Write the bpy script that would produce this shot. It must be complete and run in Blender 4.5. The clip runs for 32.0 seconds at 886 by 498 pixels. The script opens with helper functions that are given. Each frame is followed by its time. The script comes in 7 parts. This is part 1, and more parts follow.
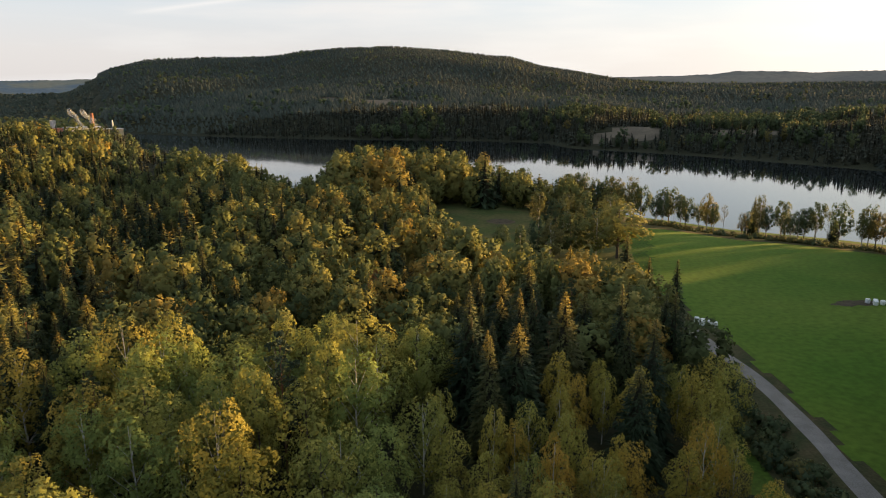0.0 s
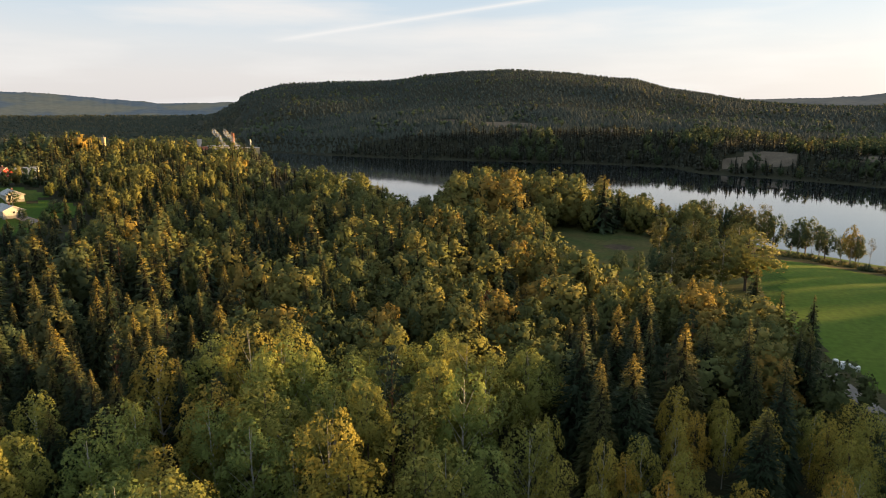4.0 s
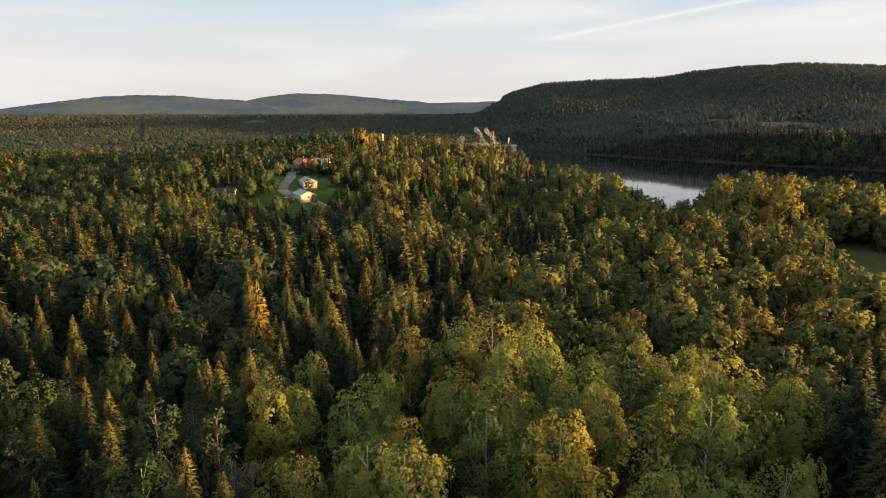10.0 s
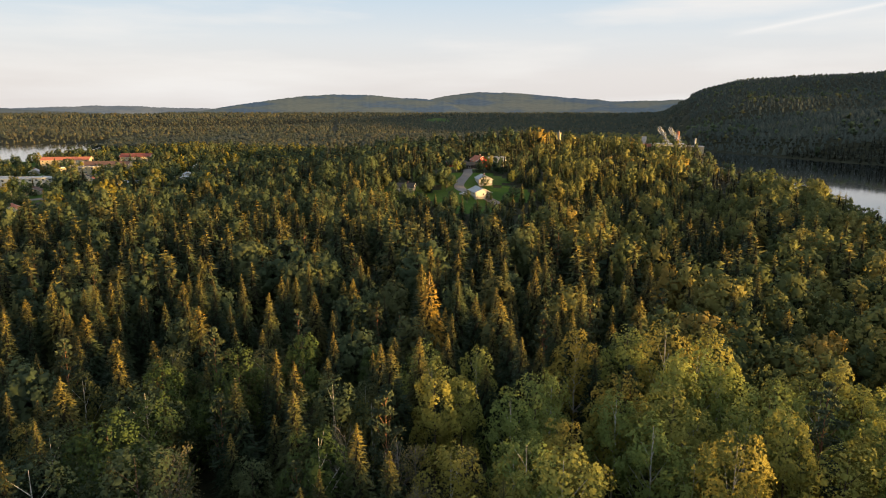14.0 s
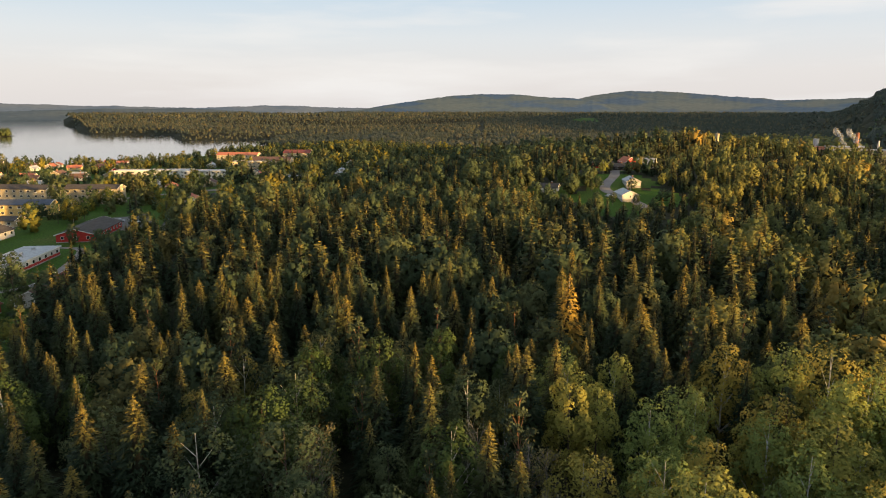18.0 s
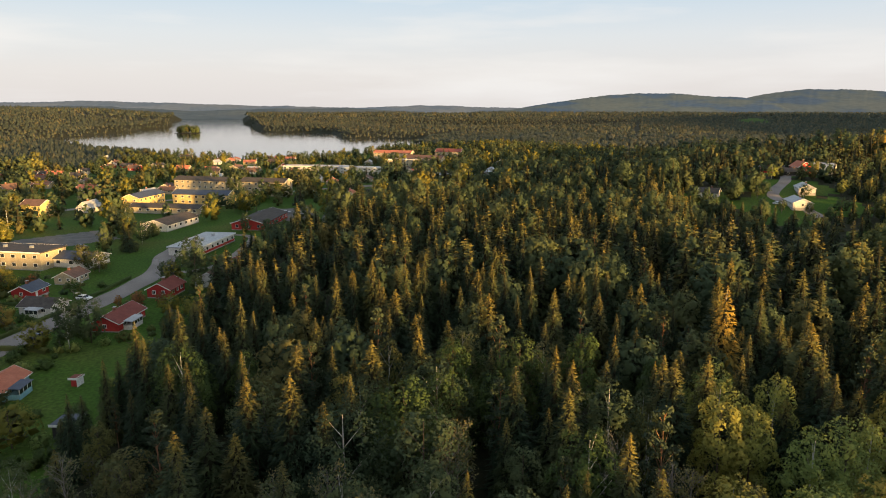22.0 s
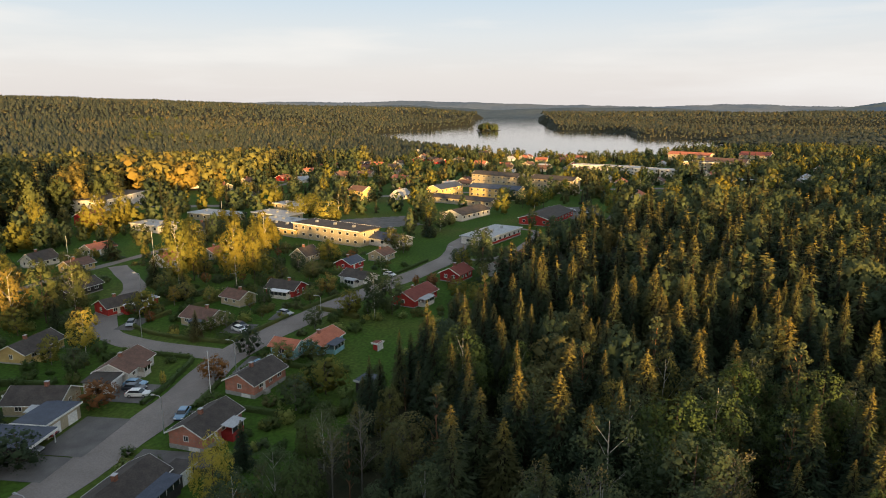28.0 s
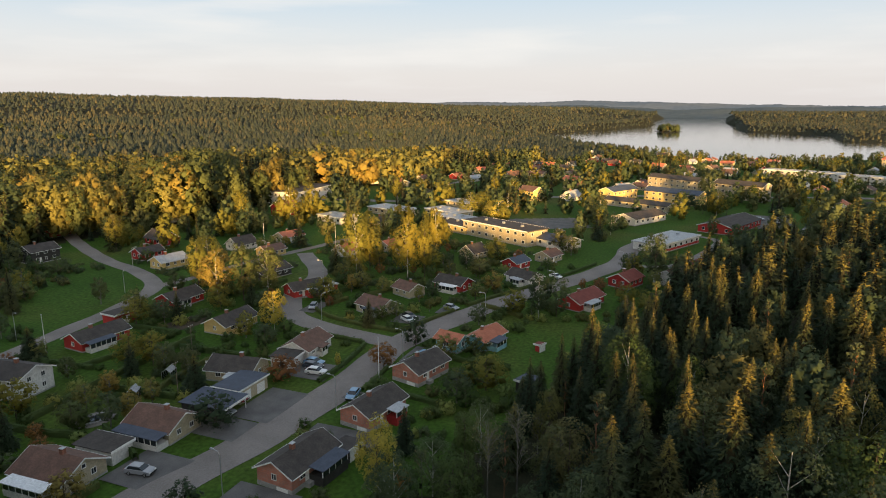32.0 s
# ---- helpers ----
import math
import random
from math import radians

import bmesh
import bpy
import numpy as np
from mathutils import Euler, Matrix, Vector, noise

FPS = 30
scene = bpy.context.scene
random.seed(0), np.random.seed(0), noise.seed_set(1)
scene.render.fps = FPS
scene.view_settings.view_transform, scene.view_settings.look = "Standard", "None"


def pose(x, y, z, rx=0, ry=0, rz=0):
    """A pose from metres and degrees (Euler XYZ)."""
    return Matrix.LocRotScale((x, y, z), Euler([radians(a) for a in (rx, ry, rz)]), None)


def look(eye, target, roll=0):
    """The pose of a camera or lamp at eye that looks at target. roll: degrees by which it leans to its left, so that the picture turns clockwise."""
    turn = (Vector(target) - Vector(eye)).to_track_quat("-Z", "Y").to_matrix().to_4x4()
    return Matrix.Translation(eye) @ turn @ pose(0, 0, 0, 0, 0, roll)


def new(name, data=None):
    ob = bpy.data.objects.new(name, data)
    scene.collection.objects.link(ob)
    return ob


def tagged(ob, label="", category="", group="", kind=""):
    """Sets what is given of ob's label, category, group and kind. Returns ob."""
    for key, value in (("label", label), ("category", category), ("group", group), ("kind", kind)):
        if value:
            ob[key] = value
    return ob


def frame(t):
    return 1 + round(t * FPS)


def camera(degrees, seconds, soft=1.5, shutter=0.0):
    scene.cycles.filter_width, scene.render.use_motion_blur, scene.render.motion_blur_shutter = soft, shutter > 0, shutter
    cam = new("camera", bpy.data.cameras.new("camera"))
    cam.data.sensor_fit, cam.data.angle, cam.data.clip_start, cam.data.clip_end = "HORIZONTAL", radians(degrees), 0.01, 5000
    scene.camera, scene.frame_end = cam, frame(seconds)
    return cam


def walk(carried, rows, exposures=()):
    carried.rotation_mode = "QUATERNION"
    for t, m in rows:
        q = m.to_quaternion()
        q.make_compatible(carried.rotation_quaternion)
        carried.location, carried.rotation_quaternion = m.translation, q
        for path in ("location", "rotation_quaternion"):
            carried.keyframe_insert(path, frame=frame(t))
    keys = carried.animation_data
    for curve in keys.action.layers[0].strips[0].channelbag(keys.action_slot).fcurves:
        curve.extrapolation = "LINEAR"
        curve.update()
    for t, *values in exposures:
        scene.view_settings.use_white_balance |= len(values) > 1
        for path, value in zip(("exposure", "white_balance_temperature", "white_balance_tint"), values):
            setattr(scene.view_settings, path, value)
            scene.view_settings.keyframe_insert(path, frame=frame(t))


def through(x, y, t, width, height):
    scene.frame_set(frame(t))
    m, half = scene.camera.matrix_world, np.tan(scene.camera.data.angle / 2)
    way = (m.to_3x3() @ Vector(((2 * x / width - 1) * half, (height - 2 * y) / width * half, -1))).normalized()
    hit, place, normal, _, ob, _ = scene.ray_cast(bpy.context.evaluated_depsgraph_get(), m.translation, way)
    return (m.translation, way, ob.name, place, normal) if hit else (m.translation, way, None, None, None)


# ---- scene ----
EYE = 54.0
cam = camera(68.0, 32.0, soft=1.0)
# seconds, yaw, pitch, roll of the drone that hovers and turns
ROWS = [
    (0.0, 0.00, -13.67, 0.09),
    (0.5, 0.62, -13.67, 0.08),
    (1.0, 1.20, -13.36, 0.07),
    (1.5, 1.79, -12.39, 0.05),
    (2.0, 2.36, -11.86, 0.04),
    (2.5, 3.60, -11.84, 0.03),
    (3.0, 6.84, -11.83, 0.02),
    (3.5, 8.69, -11.82, 0.01),
    (5.5, 15.12, -11.80, -0.05),
    (6.0, 16.78, -11.81, -0.03),
    (6.5, 18.60, -11.82, -0.01),
    (7.0, 20.49, -11.82, 0.01),
    (7.5, 22.41, -11.83, 0.03),
    (8.0, 24.33, -11.85, 0.03),
    (8.5, 26.23, -11.86, 0.03),
    (9.0, 28.15, -11.87, 0.04),
    (9.5, 30.06, -11.88, 0.04),
    (10.0, 31.96, -11.90, 0.04),
    (10.5, 33.88, -11.91, 0.03),
    (11.0, 35.78, -11.92, 0.01),
    (11.5, 37.68, -11.94, -0.01),
    (12.0, 39.58, -11.96, -0.03),
    (12.5, 41.49, -11.97, -0.04),
    (13.0, 43.39, -11.99, -0.05),
    (13.5, 45.26, -12.01, -0.05),
    (14.0, 47.12, -12.02, -0.04),
    (14.5, 48.99, -12.03, -0.05),
    (16.5, 55.62, -12.06, -0.02),
    (17.0, 57.11, -12.07, -0.01),
    (17.5, 58.39, -12.07, -0.02),
    (18.0, 59.60, -12.07, -0.02),
    (18.5, 60.81, -12.07, -0.03),
    (19.0, 62.06, -12.07, -0.04),
    (19.5, 63.75, -12.07, -0.04),
    (20.0, 65.45, -12.07, -0.04),
    (20.5, 67.14, -12.07, -0.04),
    (21.0, 68.85, -12.08, -0.03),
    (21.5, 70.53, -12.08, -0.03),
    (22.0, 72.50, -12.09, -0.02),
    (22.5, 74.52, -12.09, -0.03),
    (23.0, 76.53, -12.10, -0.03),
    (23.5, 78.55, -12.11, -0.03),
    (24.0, 80.54, -12.12, -0.02),
    (24.5, 82.55, -12.13, -0.02),
    (25.0, 84.58, -12.14, -0.01),
    (25.5, 86.67, -12.14, 0.00),
    (27.5, 95.15, -12.17, -0.01),
    (28.0, 97.27, -12.17, 0.01),
    (28.5, 99.37, -12.17, 0.03),
    (29.0, 101.49, -12.16, 0.05),
    (29.5, 103.58, -12.16, 0.06),
    (30.0, 105.67, -12.16, 0.07),
    (30.5, 107.75, -12.15, 0.08),
    (31.0, 109.42, -12.16, 0.08),
    (31.5, 110.64, -12.16, 0.09),
    (32.0, 112.08, -12.16, 0.09),
]
# the drone drifts by some centimetres while it turns
walk(cam, [(t, pose(0.004 * t, -0.006 * t, EYE + 0.004 * t, 90 + pitch, roll, yaw)) for t, yaw, pitch, roll in ROWS])

# ---- light ----
SUN_AZ, SUN_EL = -63.0, 4.7
world = bpy.data.worlds.new("sky")
scene.world = world
world.use_nodes = True
wn, wl = world.node_tree.nodes, world.node_tree.links
wn.clear()


def wnode(kind, **values):
    n = wn.new(kind)
    for key, v in values.items():
        n.inputs[key.replace("_", " ")].default_value = v
    return n


w_out = wn.new("ShaderNodeOutputWorld")
w_bg = wn.new("ShaderNodeBackground")
w_bg.inputs["Strength"].default_value = 0.13
w_sky = wn.new("ShaderNodeTexSky")
w_sky.sky_type, w_sky.sun_disc = "NISHITA", False
w_sky.sun_elevation, w_sky.sun_rotation = radians(SUN_EL), radians(-SUN_AZ)
w_sky.air_density, w_sky.dust_density, w_sky.ozone_density = 1.0, 1.5, 1.0
w_geo = wn.new("ShaderNodeTexCoord")
w_sep = wn.new("ShaderNodeSeparateXYZ")
wl.new(w_geo.outputs["Generated"], w_sep.inputs["Vector"])


def w_ramp(stops):
    r = wn.new("ShaderNodeValToRGB")
    while len(r.color_ramp.elements) < len(stops):
        r.color_ramp.elements.new(0.5)
    for k, (p, c) in zip(r.color_ramp.elements, stops):
        k.position, k.color = p, (*c, 1)
    return r


def w_mix(one, two, fac, mode="MIX"):
    k = wn.new("ShaderNodeMix")
    k.data_type, k.blend_type = "RGBA", mode
    for sock, v in ((k.inputs["Factor"], fac), (k.inputs["A"], one), (k.inputs["B"], two)):
        if hasattr(v, "default_value"):
            wl.new(v, sock)
        elif isinstance(v, tuple):
            sock.default_value = (*v, 1)
        else:
            sock.default_value = v
    return k.outputs["Result"]


# a thin high veil over the clear sky: pale at the horizon, bluer above, whiter towards the sun
veil = w_ramp([(0.0, (0.80, 0.755, 0.735)), (0.05, (0.82, 0.79, 0.78)), (0.1, (0.77, 0.80, 0.83)), (0.15, (0.63, 0.74, 0.84)), (0.3, (0.5, 0.64, 0.78)), (1.0, (0.26, 0.38, 0.54))])
wl.new(w_sep.outputs["Z"], veil.inputs["Fac"])
w_dot = wn.new("ShaderNodeVectorMath")
w_dot.operation = "DOT_PRODUCT"
wl.new(w_geo.outputs["Generated"], w_dot.inputs[0])
w_dot.inputs[1].default_value = (-math.sin(radians(SUN_AZ)), math.cos(radians(SUN_AZ)), 0.09)
glow = w_ramp([(0.35, (0, 0, 0)), (0.75, (0.3, 0.27, 0.2)), (0.93, (0.8, 0.72, 0.5)), (1.0, (1.0, 0.92, 0.7))])
wl.new(w_dot.outputs["Value"], glow.inputs["Fac"])
w_up = wn.new("ShaderNodeMapping")
w_up.inputs["Scale"].default_value = (1.6, 1.6, 12.0)
w_up.inputs["Rotation"].default_value = (0.03, -0.05, 0.4)
wl.new(w_geo.outputs["Generated"], w_up.inputs["Vector"])
w_cl = wn.new("ShaderNodeTexNoise")
w_cl.inputs["Scale"].default_value, w_cl.inputs["Detail"].default_value = 1.7, 6.0
wl.new(w_up.outputs["Vector"], w_cl.inputs["Vector"])
cloud = w_ramp([(0.46, (0, 0, 0)), (0.7, (1, 1, 1))])
wl.new(w_cl.outputs["Fac"], cloud.inputs["Fac"])
w_col = w_mix(veil.outputs["Color"], (0.9, 0.88, 0.87), cloud.outputs["Color"])
# one straight vapour trail
w_n = wn.new("ShaderNodeVectorMath")
w_n.operation = "DOT_PRODUCT"
wl.new(w_geo.outputs["Generated"], w_n.inputs[0])
w_n.inputs[1].default_value = (0.11968, 0.15877, -0.98003)
w_abs = wn.new("ShaderNodeMath")
w_abs.operation = "ABSOLUTE"
wl.new(w_n.outputs["Value"], w_abs.inputs[0])
trail = w_ramp([(0.0, (0.85, 0.85, 0.85)), (0.0022, (0.5, 0.5, 0.5)), (0.0045, (0, 0, 0))])
wl.new(w_abs.outputs[0], trail.inputs["Fac"])
w_m = wn.new("ShaderNodeVectorMath")
w_m.operation = "DOT_PRODUCT"
wl.new(w_geo.outputs["Generated"], w_m.inputs[0])
w_m.inputs[1].default_value = (-0.15588, 0.97789, 0.13938)
reach = w_ramp([(0.962, (0, 0, 0)), (0.975, (1, 1, 1))])
wl.new(w_m.outputs["Value"], reach.inputs["Fac"])
w_col = w_mix(w_col, (0.95, 0.93, 0.92), w_mix(trail.outputs["Color"], reach.outputs["Color"], 1.0, "MULTIPLY"))
w_col = w_mix(w_col, glow.outputs["Color"], 0.55, "ADD")
# the bright air close round the low sun
near_sun = w_ramp([(0.9, (0, 0, 0)), (0.96, (0.25, 0.18, 0.09)), (1.0, (1.0, 0.72, 0.36))])
wl.new(w_dot.outputs["Value"], near_sun.inputs["Fac"])
w_col = w_mix(w_col, w_mix(near_sun.outputs["Color"], (4.0, 4.0, 4.0), 1.0, "MULTIPLY"), 1.0, "ADD")
w_col = w_mix(w_col, (8.3, 8.3, 8.3), 1.0, "MULTIPLY")
w_col = w_mix(w_col, w_sky.outputs["Color"], 0.12)
wl.new(w_col, w_bg.inputs["Color"])
wl.new(w_bg.outputs["Background"], w_out.inputs["Surface"])

sun = new("sun", bpy.data.lights.new("sun", "SUN"))
sun.data.energy, sun.data.angle, sun.data.color = 16.5, radians(2.0), (1.0, 0.59, 0.19)
a, e = radians(SUN_AZ), radians(SUN_EL)
to_sun = Vector((-math.sin(a) * math.cos(e), math.cos(a) * math.cos(e), math.sin(e)))
sun.matrix_world = look(to_sun * 300, (0, 0, 0))
scene.view_settings.exposure = 0.0

# ---- materials ----
def material(name, rough=0.9, spec=0.25):
    m = bpy.data.materials.new(name)
    m.use_nodes = True
    n = m.node_tree.nodes
    b = n["Principled BSDF"]
    b.inputs["Roughness"].default_value = rough
    b.inputs["Specular IOR Level"].default_value = spec
    return m, n, m.node_tree.links, b


def ramp(n, stops):
    r = n.new("ShaderNodeValToRGB")
    el = r.color_ramp.elements
    while len(el) < len(stops):
        el.new(0.5)
    for k, (p, c) in zip(el, stops):
        k.position, k.color = p, (*c, 1)
    return r


def noise_node(n, l, scale, detail=4.0, coord="Object"):
    t, x = n.new("ShaderNodeTexNoise"), n.new("ShaderNodeTexCoord")
    t.inputs["Scale"].default_value, t.inputs["Detail"].default_value = scale, detail
    l.new(x.outputs[coord], t.inputs["Vector"])
    return t


def mix(n, l, a, b, fac, mode="MIX"):
    k = n.new("ShaderNodeMix")
    k.data_type, k.blend_type = "RGBA", mode
    for sock, v in ((k.inputs["Factor"], fac), (k.inputs["A"], a), (k.inputs["B"], b)):
        if hasattr(v, "default_value"):
            l.new(v, sock)
        elif isinstance(v, tuple):
            sock.default_value = (*v, 1)
        else:
            sock.default_value = v
    return k.outputs["Result"]


def leaf_material(name, stops, through=0.35, sunlit_tip=None):
    """Foliage: a tint for each tree, a shift for each leaf, and light that shines through."""
    m, n, l, b = material(name, 0.75, 0.15)
    tint = n.new("ShaderNodeAttribute")
    tint.attribute_name = "tint"
    info, geo = n.new("ShaderNodeObjectInfo"), n.new("ShaderNodeNewGeometry")
    add = n.new("ShaderNodeMath")
    add.operation = "ADD"
    l.new(tint.outputs["Fac"], add.inputs[0])
    l.new(info.outputs["Random"], add.inputs[1])
    fr = n.new("ShaderNodeMath")
    fr.operation = "FRACT"
    l.new(add.outputs[0], fr.inputs[0])
    r = ramp(n, stops)
    l.new(fr.outputs[0], r.inputs["Fac"])
    isl = ramp(n, [(0.0, (0.84, 0.87, 0.82)), (1.0, (1.16, 1.13, 1.08))])
    l.new(geo.outputs["Random Per Island"], isl.inputs["Fac"])
    col = mix(n, l, r.outputs["Color"], isl.outputs["Color"], 1.0, "MULTIPLY")
    # gold of the low sun mixed into the colour of the top sprays
    if sunlit_tip:
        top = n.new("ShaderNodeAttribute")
        top.attribute_name = "sunlit_tips"
        col = mix(n, l, col, sunlit_tip, top.outputs["Fac"])
    l.new(col, b.inputs["Base Color"])
    tr, sh = n.new("ShaderNodeBsdfTranslucent"), n.new("ShaderNodeMixShader")
    l.new(col, tr.inputs["Color"])
    sh.inputs["Fac"].default_value = through
    l.new(b.outputs["BSDF"], sh.inputs[1])
    l.new(tr.outputs["BSDF"], sh.inputs[2])
    l.new(sh.outputs["Shader"], n["Material Output"].inputs["Surface"])
    return m


def rough_material(name, c1, c2, scale=1.0, rough=0.9, spec=0.2, bump=0.0, fine=6.0, metal=0.0):
    """A surface with variation at two scales, and fine relief."""
    m, n, l, b = material(name, rough, spec)
    big, small = noise_node(n, l, scale), noise_node(n, l, scale * fine, 6.0)
    r = ramp(n, [(0.3, c1), (0.7, c2)])
    l.new(big.outputs["Fac"], r.inputs["Fac"])
    g = ramp(n, [(0.25, (0.72, 0.72, 0.72)), (0.75, (1.2, 1.2, 1.2))])
    l.new(small.outputs["Fac"], g.inputs["Fac"])
    l.new(mix(n, l, r.outputs["Color"], g.outputs["Color"], 1.0, "MULTIPLY"), b.inputs["Base Color"])
    b.inputs["Metallic"].default_value = metal
    if bump:
        k = n.new("ShaderNodeBump")
        k.inputs["Strength"].default_value, k.inputs["Distance"].default_value = 0.6, bump
        l.new(small.outputs["Fac"], k.inputs["Height"])
        l.new(k.outputs["Normal"], b.inputs["Normal"])
    return m


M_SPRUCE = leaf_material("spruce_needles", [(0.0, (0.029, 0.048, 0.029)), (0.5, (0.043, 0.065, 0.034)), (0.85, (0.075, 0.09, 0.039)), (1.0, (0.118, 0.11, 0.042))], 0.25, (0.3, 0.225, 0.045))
M_BIRCH = leaf_material("birch_leaves", [(0.0, (0.19, 0.25, 0.08)), (0.45, (0.26, 0.285, 0.082)), (0.88, (0.315, 0.29, 0.075)), (1.0, (0.36, 0.265, 0.06))], 0.45)
# birch leaves of the sun side: yellower, with sunlight put into the colour
M_SUNBIRCH = leaf_material("sunlit_yellow_birch_leaves", [(0.0, (0.26, 0.27, 0.075)), (0.45, (0.35, 0.32, 0.078)), (0.88, (0.42, 0.33, 0.072)), (1.0, (0.46, 0.3, 0.06))], 0.45)
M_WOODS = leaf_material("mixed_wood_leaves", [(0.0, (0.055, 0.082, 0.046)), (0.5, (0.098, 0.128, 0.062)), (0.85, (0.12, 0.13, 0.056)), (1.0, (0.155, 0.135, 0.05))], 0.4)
M_HEDGE = leaf_material("hedge_leaves", [(0.0, (0.055, 0.09, 0.028)), (0.7, (0.08, 0.115, 0.036)), (1.0, (0.13, 0.125, 0.04))], 0.35)
# brighter copy of the mixed wood leaves, sunlight put into the colour
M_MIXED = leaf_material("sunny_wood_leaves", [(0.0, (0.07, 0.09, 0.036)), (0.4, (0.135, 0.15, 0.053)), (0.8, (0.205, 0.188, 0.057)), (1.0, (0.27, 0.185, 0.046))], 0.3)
M_PINE = leaf_material("pine_needles", [(0.0, (0.045, 0.062, 0.038)), (1.0, (0.07, 0.085, 0.042))], 0.12)
M_THIN = leaf_material("sparse_leaves", [(0.0, (0.11, 0.12, 0.06)), (1.0, (0.18, 0.16, 0.07))], 0.3)
M_GOLD = leaf_material("golden_needles", [(0.0, (0.28, 0.2, 0.05)), (1.0, (0.33, 0.23, 0.05))], 0.3)
# bluish-grey needles: the haze of distance is put into the colour
M_HAZED_WOOD = leaf_material("hazed_distant_spruce", [(0.0, (0.042, 0.054, 0.048)), (0.7, (0.06, 0.07, 0.057)), (1.0, (0.088, 0.09, 0.066))], 0.05)
# brighter copy for the plain, sun and haze put into its colour
M_PLAIN = leaf_material("sunlit_distant_wood", [(0.0, (0.05, 0.063, 0.048)), (0.6, (0.072, 0.08, 0.056)), (1.0, (0.11, 0.1, 0.055))], 0.1)
# twigs inside a crown, with the shade of its gaps in their colour
M_INNER = rough_material("shaded_inner_twigs", (0.012, 0.014, 0.008), (0.03, 0.028, 0.016), 1.5)
M_BARK = rough_material("dark_bark", (0.06, 0.045, 0.035), (0.12, 0.095, 0.075), 3.0, bump=0.02)
M_BIRCHBARK = rough_material("birch_bark", (0.3, 0.28, 0.25), (0.55, 0.53, 0.5), 2.0, bump=0.01)
M_GREYBARK = rough_material("grey_twig_bark", (0.12, 0.11, 0.1), (0.22, 0.2, 0.18), 2.0)
M_PINEBARK = rough_material("pine_bark", (0.16, 0.085, 0.05), (0.26, 0.14, 0.08), 2.0, bump=0.02)

# ---- the lie of the land ----
WATER = -6.0


def curve(az, knots):
    return np.interp(az, [k[0] for k in knots], [k[1] for k in knots])


def smooth(t):
    t = np.clip(t, 0, 1)
    return t * t * (3 - 2 * t)


L1_NEAR = ((-70, 340), (-35, 300), (-24, 302), (-18, 316), (-9, 340), (-5, 375), (0, 425), (5, 440), (9, 405), (12, 350), (15, 402), (21, 496), (24.5, 610), (26, 820), (27, 1060))
L1_FAR = ((-70, 560), (-34, 594), (-26, 628), (-17, 675), (-11, 705), (-9, 770), (-4, 793), (7, 827), (15, 883), (21, 960), (25, 1040), (27, 1060))
L2_NEAR = ((71, 1500), (73, 1330), (76, 1000), (81, 860), (87, 800), (93.6, 880), (98.4, 1010), (102, 1180), (104, 1500))
L2_FAR = ((71, 1500), (76, 1345), (80.9, 1360), (81.8, 1690), (87.6, 1770), (88.6, 2700), (89.0, 4500), (94.3, 4460), (94.7, 2311), (98.4, 1839), (101.8, 1610), (104, 1510))
NORTH = ((-70, 60), (-34, 60), (-20, 58), (-14.5, 72), (-11.1, 99), (-8.3, 117), (-5.5, 147), (-3.6, 153), (0.2, 171), (4.4, 180), (8.6, 175), (11.8, 163), (14.1, 146), (20.2, 139), (23.4, 132), (25.9, 108), (27.5, 74), (29, 40), (34, 12), (180, 8))
WEST = ((-180, 30), (-60, 30), (0, 20), (30, 24), (68, 24), (95, 20), (100, 44), (110, 52), (115, 60), (121, 68), (128, 75), (136, 78), (144, 85), (150, 78), (180, 50))


def polar(x, y):
    return np.degrees(np.arctan2(-x, y)), np.hypot(x, y)


def lake_depth(az, d):
    """Metres inside a lake, from its nearer shore."""
    one = np.where((az > -69) & (az < 27), np.minimum(d - curve(az, L1_NEAR), curve(az, L1_FAR) - d), -99)
    two = np.where((az > 71) & (az < 104), np.minimum(d - curve(az, L2_NEAR), curve(az, L2_FAR) - d), -99)
    isle = np.hypot((az - 93.4) * 30.5, (d - 1760) * 0.55) - 27
    bay = np.minimum(24 - np.abs(d - 3850) * 0.2, 40 - np.abs(az - 72.8) * 40)
    pond = np.minimum(30 - np.abs(d - 2000) * 0.45, 30 - np.abs(az - 68) * 8)
    return np.maximum(np.maximum(one, np.minimum(two, isle)), np.maximum(bay, pond))


